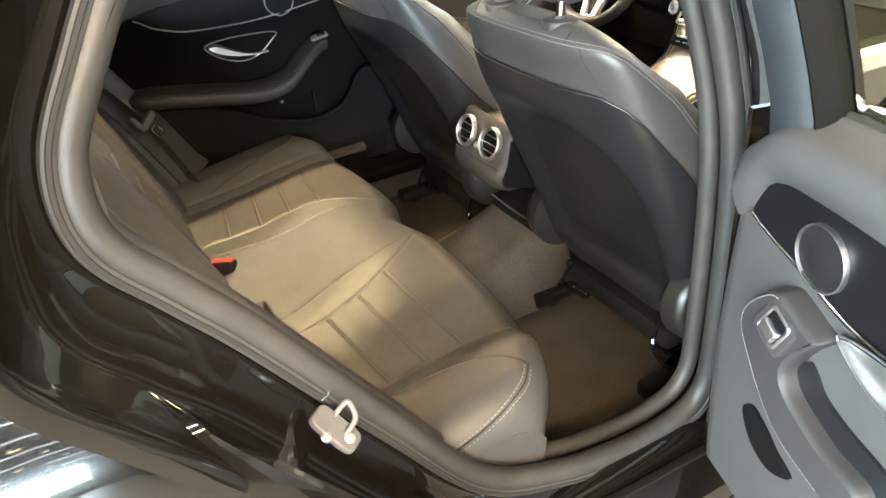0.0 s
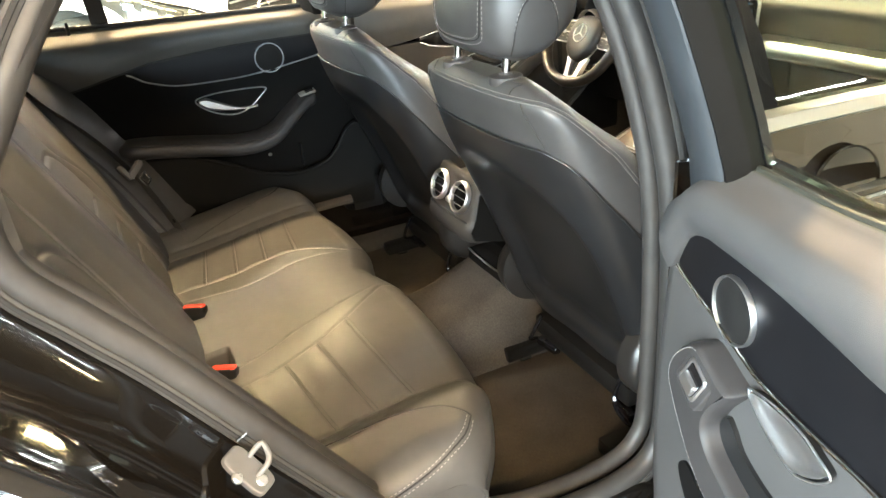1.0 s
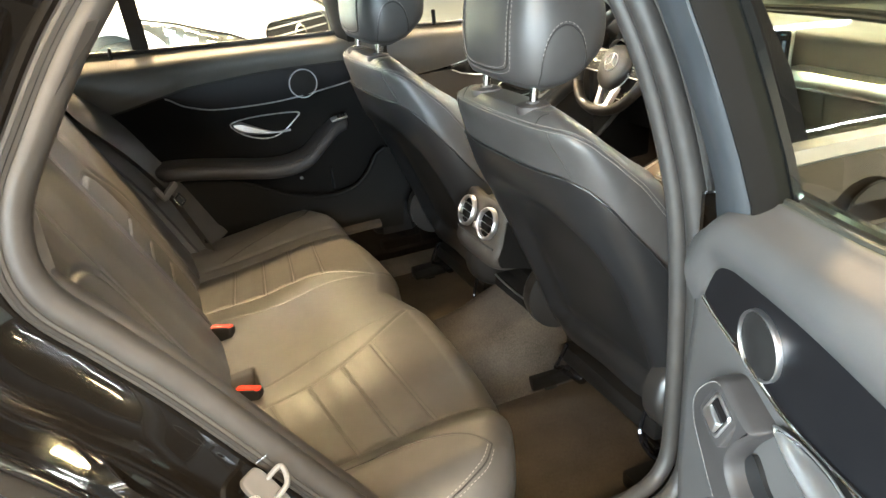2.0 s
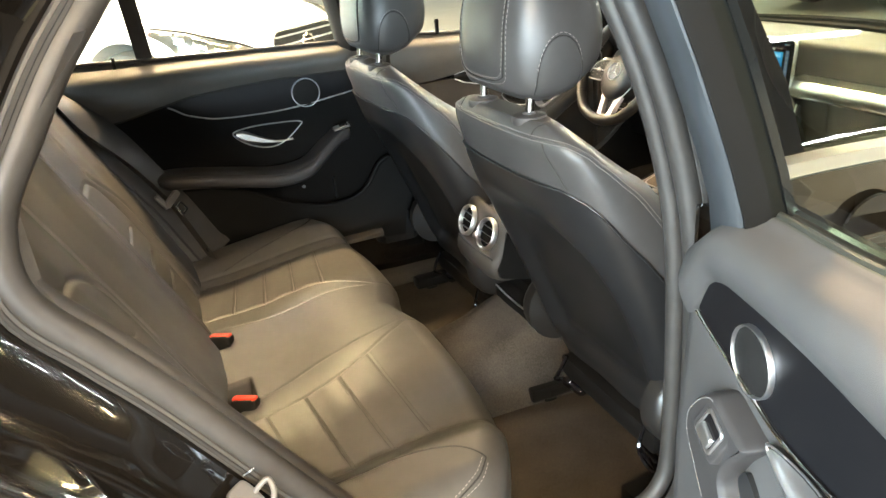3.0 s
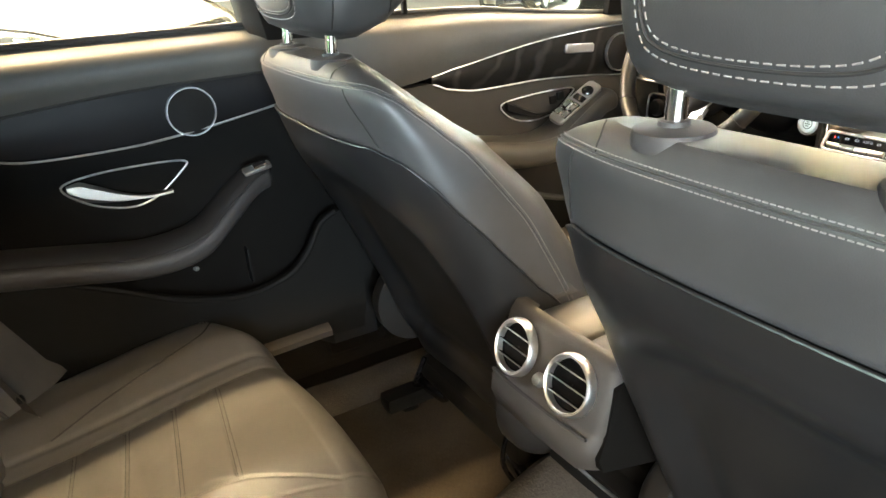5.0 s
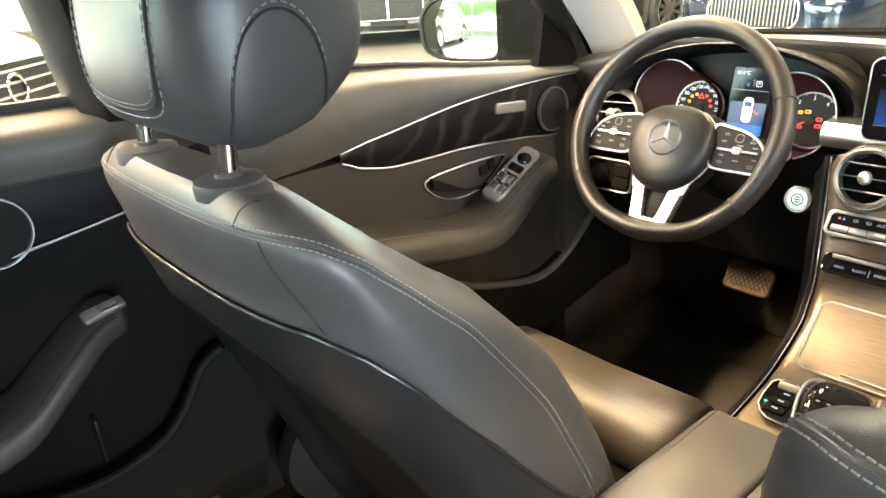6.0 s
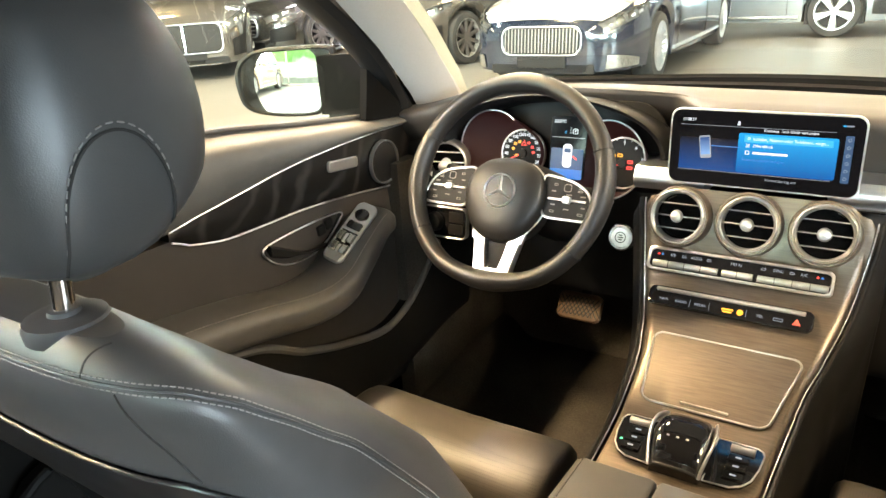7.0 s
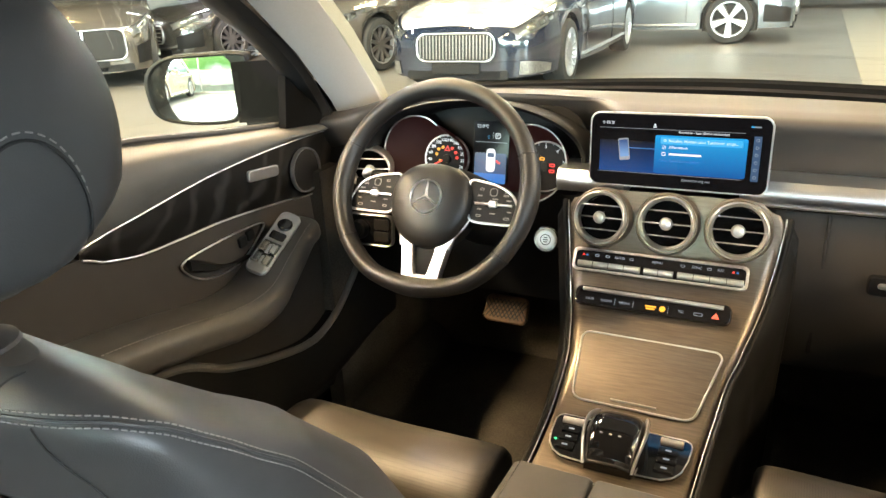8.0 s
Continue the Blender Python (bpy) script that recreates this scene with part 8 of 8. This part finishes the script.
def parked_car(label, x, y, heading, colour, L=4.9, W=1.88, H=1.45, bonnet=0.0, upper=None, bars=0, rim_dark=False, rim_spokes=10, bar_tilt=False, suv=False, tall=1.0):
    """heading: degrees, 0 along +y, counted to the left."""
    t = thing("parked_car", label, "car", "parked cars", at=(x, y, 0))
    M = Matrix.Translation((x, y, 0)) @ pose(0, 0, 0, 0, 0, heading)
    wb = L * 0.60
    yf, yr = wb / 2 + 0.08, -wb / 2 + 0.08
    R = 0.345 * tall
    lo, hi = -L / 2, L / 2
    wid = curve1([(lo, 0.70), (lo + 0.12, 0.86), (lo + 0.5, 0.96), (0, 1.0), (hi - 0.75, 0.975), (hi - 0.35, 0.90), (hi - 0.12, 0.78), (hi - 0.02, 0.62), (hi, 0.50)])
    sho = curve1([(lo, 0.80), (lo + 0.4, 0.92), (0, 0.93), (hi - 1.5, 0.92), (hi - 0.9, 0.87), (hi - 0.4, 0.78), (hi - 0.1, 0.68), (hi, 0.60)])
    top = curve1([(lo, 0.86), (lo + 0.4, 1.0), (0, 1.0), (hi - 1.6, 1.02), (hi - 1.0, 0.97), (hi - 0.5, 0.89), (hi - 0.15, 0.76), (hi - 0.03, 0.66), (hi, 0.60)])

    def zb(yy):
        z = 0.20
        for c in (yf, yr):
            d = abs(yy - c)
            if d < R + 0.05:
                z = max(z, R + math.sqrt(max(0, (R + 0.05) ** 2 - d * d)))
        return z

    def section(yy):
        w, s, tp, b = W / 2 * wid(yy), sho(yy) * tall, top(yy) * tall, zb(yy)
        b = min(b, s - 0.06)
        half = [(0.0, max(0.2, b * 0.5)), (w * 0.86, b), (w * 0.97, b + 0.012), (w * 1.0, b + (s - b) * 0.35), (w * 0.995, b + (s - b) * 0.72), (w * 0.955, s - 0.02), (w * 0.88, s + 0.012), (w * 0.6, tp - 0.008), (w * 0.3, tp), (0.0, tp + 0.004)]
        return half
    ys = sorted(set([lo + L * k / 64 for k in range(65)] + [hi - 0.02, hi - 0.06] + [c + (R + 0.05) * q for c in (yf, yr) for q in (-1.0, -0.92, -0.75, 0.75, 0.92, 1.0)]))
    rings = []
    for yy in ys:
        h = section(yy)
        rings.append([M @ Vector((a, yy, z)) for a, z in h] + [M @ Vector((-a, yy, z)) for a, z in h[-2:0:-1]])
    part("body", loft(rings), colour, t, angle=40)

    def skin(yy, s, side, lift=0.008):
        h = section(yy)
        i = min(int(s), len(h) - 2)
        a, b = Vector((h[i][0], yy, h[i][1])), Vector((h[i + 1][0], yy, h[i + 1][1]))
        p = a.lerp(b, s - i)
        d = Vector((b.z - a.z, 0, a.x - b.x)).normalized()
        e = 0.02
        h2 = section(min(hi, yy + e))
        p2 = Vector((h2[i][0], yy + e, h2[i][1])).lerp(Vector((h2[i + 1][0], yy + e, h2[i + 1][1])), s - i)
        n3 = (p2 - p).cross(b - a)
        if n3.length > 1e-6:
            n3.normalize()
            d = n3 if n3.dot(d) > 0 else -n3
        p = p + d * lift
        return M @ Vector((p.x * side, p.y, p.z))
    # windows and roof
    g0, g1 = (hi - 1.55, lo + (0.35 if suv else 0.75))
    gb = sho(0) * tall
    stations = [(g0 + 0.22, 0.0, 0.80), (g0 - 0.25, 0.52, 0.72), (g0 - 0.62, 0.90, 0.64), (g0 - 1.0, 1.0, 0.61), (0 - 0.4, 1.0, 0.60), (lo + 1.35, 0.90, 0.59), (lo + 0.95, 0.60, 0.62), (g1, 0.05, 0.70)]
    top_h = H * tall - gb - 0.03
    part("glasshouse", loft([[M @ Vector((sx * W / 2 * q, yy, z)) for sx, q, z in
                             ((-1, 0.90, gb - 0.05), (-1, 0.90, gb + 0.02), (-1, 0.90 + (wt - 0.90) * k, gb + top_h * k), (0, 0, gb + top_h * k + 0.035 * k), (1, 0.90 + (wt - 0.90) * k, gb + top_h * k), (1, 0.90, gb + 0.02), (1, 0.90, gb - 0.05))]
                            for yy, k, wt in stations]), CAR_GLASS, t, "dark car windows", angle=30)
    rk = [q for q in stations if q[1] > 0.5]
    part("roof", loft([[M @ Vector((sx * W / 2 * (0.90 + (wt - 0.90) * k) * 1.01, yy, gb + top_h * k + dz)) for sx, dz in ((-1, -0.02), (-0.92, 0.012), (0, 0.045), (0.92, 0.012), (1, -0.02))] for yy, k, wt in rk], closed=False, caps=False), upper or colour, t)
    for s in (-1, 1):
        for a, b in ((stations[0], stations[2]), (stations[-1], stations[-3])):
            part("pillar", tube([M @ Vector((s * W / 2 * (0.905 + (q[2] - 0.90) * q[1]), q[0], gb + top_h * q[1])) for q in ([a, stations[1], b] if a is stations[0] else [a, stations[-2], b])], 0.045, 8), upper or colour, t)
        yc = -0.15
        part("pillar", tube([M @ Vector((s * W / 2 * (0.905 + (0.605 - 0.90) * k), yc, gb + top_h * k)) for k in (0, 0.5, 1.0)], 0.04, 6), GRILLE_BLACK, t)
        part("window_strip", tube([M @ Vector((s * W / 2 * 0.915, g0 - 0.1 + (g1 - g0 + 0.5) * k, gb + 0.015)) for k in (0, 0.5, 1)], 0.012, 6), CHROME, t)
    if upper:
        part("bonnet", sheet(lambda u, v: skin(g0 + 0.2 + (hi - 0.08 - g0 - 0.2) * v, 6.05 + 2.95 * u, 1, 0.006), 10, 16), upper, t)
        part("bonnet", sheet(lambda u, v: skin(g0 + 0.2 + (hi - 0.08 - g0 - 0.2) * v, 6.05 + 2.95 * u, -1, 0.006), 10, 16), upper, t)
    for s in (-1, 1):
        # headlamp follows the body's corner
        part("headlamp", sheet(lambda u, v: skin(hi - 0.62 + 0.57 * u, (4.0 if suv else 4.55) + (2.0 if suv else 1.45) * v * (0.35 + 0.65 * u), s, 0.010), 14, 8), HEADLAMP, t, "clear headlamp")
        for q in (0.35, 0.58, 0.80):
            part("lamp_lens", sheet(lambda u, v: skin(hi - 0.62 + 0.57 * (q - 0.07 + 0.14 * u), 4.62 + (0.30 + 0.62 * q) * (0.15 + 0.7 * v), s, 0.016), 4, 4), CHROME, t)
        part("headlamp_brow", tube([skin(hi - 0.62 + 0.57 * k / 10, 4.55 + 1.45 * (0.35 + 0.65 * k / 10), s, 0.014) for k in range(11)], 0.008, 6), GRILLE_BLACK, t)
        part("intake", sheet(lambda u, v: skin(hi - 0.40 + 0.34 * u, (2.15 + (0.35 + 0.55 * u) * v) if upper else (2.5 + 1.2 * v), s, 0.012), 8, 6), MESH_SILVER if upper else GRILLE_BLACK, t)
        part("shut_line", tube([skin(yf - R - 0.25, 2.2 + 3.6 * k / 12, s, 0.002) for k in range(13)], 0.005, 5), GRILLE_BLACK, t)
        part("shut_line", tube([skin(-0.25, 2.2 + 3.6 * k / 12, s, 0.002) for k in range(13)], 0.005, 5), GRILLE_BLACK, t)
        part("sill_strip", tube([skin(yr + R + 0.1 + (yf - yr - 2 * R - 0.2) * k / 8, 2.3, s, 0.012) for k in range(9)], 0.018, 6), SATIN, t)
        part("door_mirror", loft([[M @ Vector((s * (W / 2 * 0.93 + xx), g0 - 0.28 + yy, gb + 0.06 + zz)) for yy, zz in ((-0.05 * k, -0.055 * k), (0.07 * k, -0.05 * k), (0.07 * k, 0.06 * k), (-0.05 * k, 0.07 * k))] for xx, k in ((0.0, 0.5), (0.08, 1.0), (0.2, 1.05), (0.25, 0.6))]), colour, t)
    # grille
    fz = (0.60 if suv else 0.50) * tall
    G = M @ Matrix.Translation((0, hi - 0.035, fz)) @ pose(0, 0, 0, 90 - 6, 0, 180)
    gw, gh = (0.80, 0.25) if not bar_tilt else (0.95, 0.36)
    gr = part("grille", plate(rrect(gw, gh, 0.10, 5), G, 0.05, 0.012), GRILLE_BLACK, t, "black grille with bright frame")
    part("grille_frame", ring(rrect(gw + 0.05, gh + 0.03, 0.10, 5), 0.011, G, 0.060, 0, 0.004), ALLOY, gr)
    if bars:
        for k in range(bars):
            xx = -gw / 2 + gw * (k + 0.5) / bars
            part("bar", plate(rrect(0.012, gh * 0.94, 0.003, 1), G @ Matrix.Translation((xx, 0, 0.045)), 0.012, 0.002), ALLOY_DARK, gr)
    elif bar_tilt:
        part("bar", plate(rrect(0.02, gh, 0.004, 1), G @ Matrix.Translation((0, 0, 0.045)), 0.015, 0.003), CHROME, gr)
    else:
        for k in range(4):
            part("bar", plate(rrect(gw * 0.92, 0.012, 0.003, 1), G @ Matrix.Translation((0, -gh * 0.36 + gh * 0.24 * k, 0.045)), 0.01, 0.002), SATIN, gr)
        part("emblem", turned([(0.08, 0.045), (0.08, 0.06), (0.068, 0.066), (0.06, 0.06)], G, 24, closed=False), CHROME, gr)
    part("plate_holder", plate(rrect(0.52, 0.11, 0.01), M @ Matrix.Translation((0, hi - 0.02, 0.30 * tall)) @ pose(0, 0, 0, 90, 0, 180), 0.04, 0.005), GRILLE_BLACK, t)
    part("lower_intake", plate(rrect(1.1, 0.10, 0.03), M @ Matrix.Translation((0, hi - 0.05, 0.235 * tall)) @ pose(0, 0, 0, 90, 0, 180), 0.05, 0.008), GRILLE_BLACK, t)
    for s in (-1, 1):
        for c in (yf, yr):
            wm = M @ Matrix.Translation((s * (W / 2 - 0.045), c, R)) @ pose(0, 0, 0, 0, 90 * s, 0)
            wh = part("wheel", turned([(R * 0.70, -0.22), (R * 0.95, -0.23), (R, -0.20), (R, -0.03), (R * 0.95, 0.0), (R * 0.74, 0.008), (R * 0.70, -0.01)], wm, 40, closed=False), TYRE, t, "black tyre")
            al = ALLOY_DARK if rim_dark else ALLOY
            part("rim", turned([(R * 0.73, -0.02), (R * 0.73, 0.004), (R * 0.69, 0.004), (R * 0.66, -0.05)], wm, 40, closed=False), ALLOY, wh)
            # black disc in place of the shade behind the spokes
            part("rim_shade", turned([(R * 0.68, -0.08), (0.02, -0.085)], wm, 30), GRILLE_BLACK, wh)
            part("hub", turned([(R * 0.17, -0.05), (R * 0.16, -0.012), (R * 0.10, -0.006), (0.004, -0.006)], wm, 20), al, wh)
            for k in range(rim_spokes):
                a = k * 360 / rim_spokes
                sm = wm @ pose(0, 0, 0, 0, 0, a)
                part("spoke", loft([[sm @ Vector((r, sy * ww, z)) for sy, z in ((-1, z0 - 0.03), (-0.7, z0), (0.7, z0), (1, z0 - 0.03))] for r, ww, z0 in ((R * 0.10, 0.028, -0.012), (R * 0.40, 0.5 / rim_spokes * 0.5, -0.010), (R * 0.70, 0.5 / rim_spokes * 0.62, 0.0))]), al, wh)
    # solid black boxes stand in for the shade inside the wheel arches
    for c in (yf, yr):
        part("well_shade", box(0, 0, 0, W * 0.86, 2 * R + 0.06, R * 1.2, 0), GRILLE_BLACK, t).matrix_basis = M @ Matrix.Translation((0, c, R * 1.1))
    return t


WHITE = paint("white_paint", (0.80, 0.80, 0.78), 0.15, 0.0)
parked_car("white car parked close beside, front wheels turned", -5.65, -1.45, -46, WHITE, L=4.85, H=1.5, suv=True, rim_spokes=10, rim_dark=True, tall=1.13)
parked_car("two-tone silver and dark blue saloon with a bright barred grille", -3.10, 8.75, 182, paint("navy_paint", (0.012, 0.018, 0.035)), L=5.3, W=1.92, H=1.5, upper=paint("silver_paint", (0.55, 0.53, 0.50), 0.2, 0.6), bars=22, rim_spokes=20)
parked_car("grey saloon parked across the hall", -2.45, 12.0, -90, paint("grey_paint", (0.16, 0.18, 0.20), 0.2, 0.5), L=4.7, rim_spokes=5)
parked_car("dark taupe car parked in the row", -5.65, 9.6, 172, paint("taupe_paint", (0.10, 0.09, 0.08), 0.18, 0.5), L=4.8, rim_dark=True)
parked_car("black electric saloon parked in the row", -8.95, 10.45, 173, paint("graphite_paint", (0.05, 0.048, 0.046), 0.15, 0.5), L=5.1, rim_spokes=10, rim_dark=True)
parked_car("silver and black car with a wide mesh grille", -9.6, 7.2, 228, paint("champagne_paint", (0.11, 0.10, 0.09), 0.2, 0.6), L=4.1, W=1.8, H=1.5, bar_tilt=True, rim_spokes=10, tall=1.1)
parked_car("gold-silver car near the glass front", -4.4, -8.2, 8, paint("gold_paint", (0.50, 0.42, 0.30), 0.2, 0.6), L=4.7, H=1.6, tall=1.08)
parked_car("dark grey car at the far end of the row", 0.4, 19.5, -95, paint("iron_paint", (0.10, 0.11, 0.12), 0.2, 0.5), L=4.7)

# ---------------------------------------------------------------- plain outer panels that close the car
belt_left = curve1([(-1.14, 1.06), (-0.2, 1.03), (0.17, 1.0), (0.9, 0.92)])
part("outer_skin_left", sheet(lambda u, v: Vector((-0.865 + 0.05 * (1 - v) ** 2 + 0.07 * smooth(0.75, 1.0, v), -1.12 + 2.02 * u, 0.22 + (belt_left(-1.12 + 2.02 * u) - 0.235) * v)), 24, 16, (0.02, 0, 0)), PAINT, body, "glossy black door skins", angle=60)


def quarter_left(u, v):
    p = quarter(u, v)
    return Vector((-p.x, p.y, p.z))


part("rear_quarter_left", sheet(quarter_left, 20, 24, (0.02, 0, 0)), PAINT, body, "glossy black rear quarter panel", angle=60)
for s in (-1, 1):
    part("front_wing", sheet(lambda u, v: Vector((s * (0.865 - 0.05 * (1 - v) ** 2 - 0.065 * smooth(0.75, 1.0, v)), 0.90 + 1.18 * u, 0.20 + (0.665 - 0.22 * max(0.0, 0.09 + 1.18 * u / 1.15) ** 1.25) * v)), 16, 12, (-s * 0.02, 0, 0)), PAINT, body, "glossy black front wing", angle=60)
part("nose", sheet(lambda u, v: Vector((-0.82 + 1.64 * u, 1.98 + 0.22 * (1 - (2 * u - 1) ** 2) - 0.10 * v * v, 0.20 + 0.46 * v)), 16, 8, (0, -0.02, 0)), PAINT, body, "glossy black nose")
part("tail", sheet(lambda u, v: Vector((-0.80 + 1.6 * u, -2.14 - 0.14 * (1 - (2 * u - 1) ** 2), 0.26 + 0.80 * v)), 12, 8, (0, 0.02, 0)), PAINT, body, "glossy black tailgate")
part("underbody", box(0, 0, 0.165, 1.56, 4.1, 0.03, 0.005), HARD, body)
for s in (-1, 1):
    for y in (1.42, -1.42):
        wm = Matrix.Translation((s * 0.83, y, 0.32)) @ pose(0, 0, 0, 0, 90 * s, 0)
        wh = part("wheel", turned([(0.21, -0.20), (0.30, -0.21), (0.32, -0.18), (0.32, -0.03), (0.30, 0.0), (0.23, 0.004), (0.21, -0.01)], wm, 36, closed=False), TYRE, body, "black tyre")
        part("rim", turned([(0.22, -0.04), (0.21, 0.0), (0.19, -0.02), (0.02, -0.03)], wm, 36), ALLOY, wh)
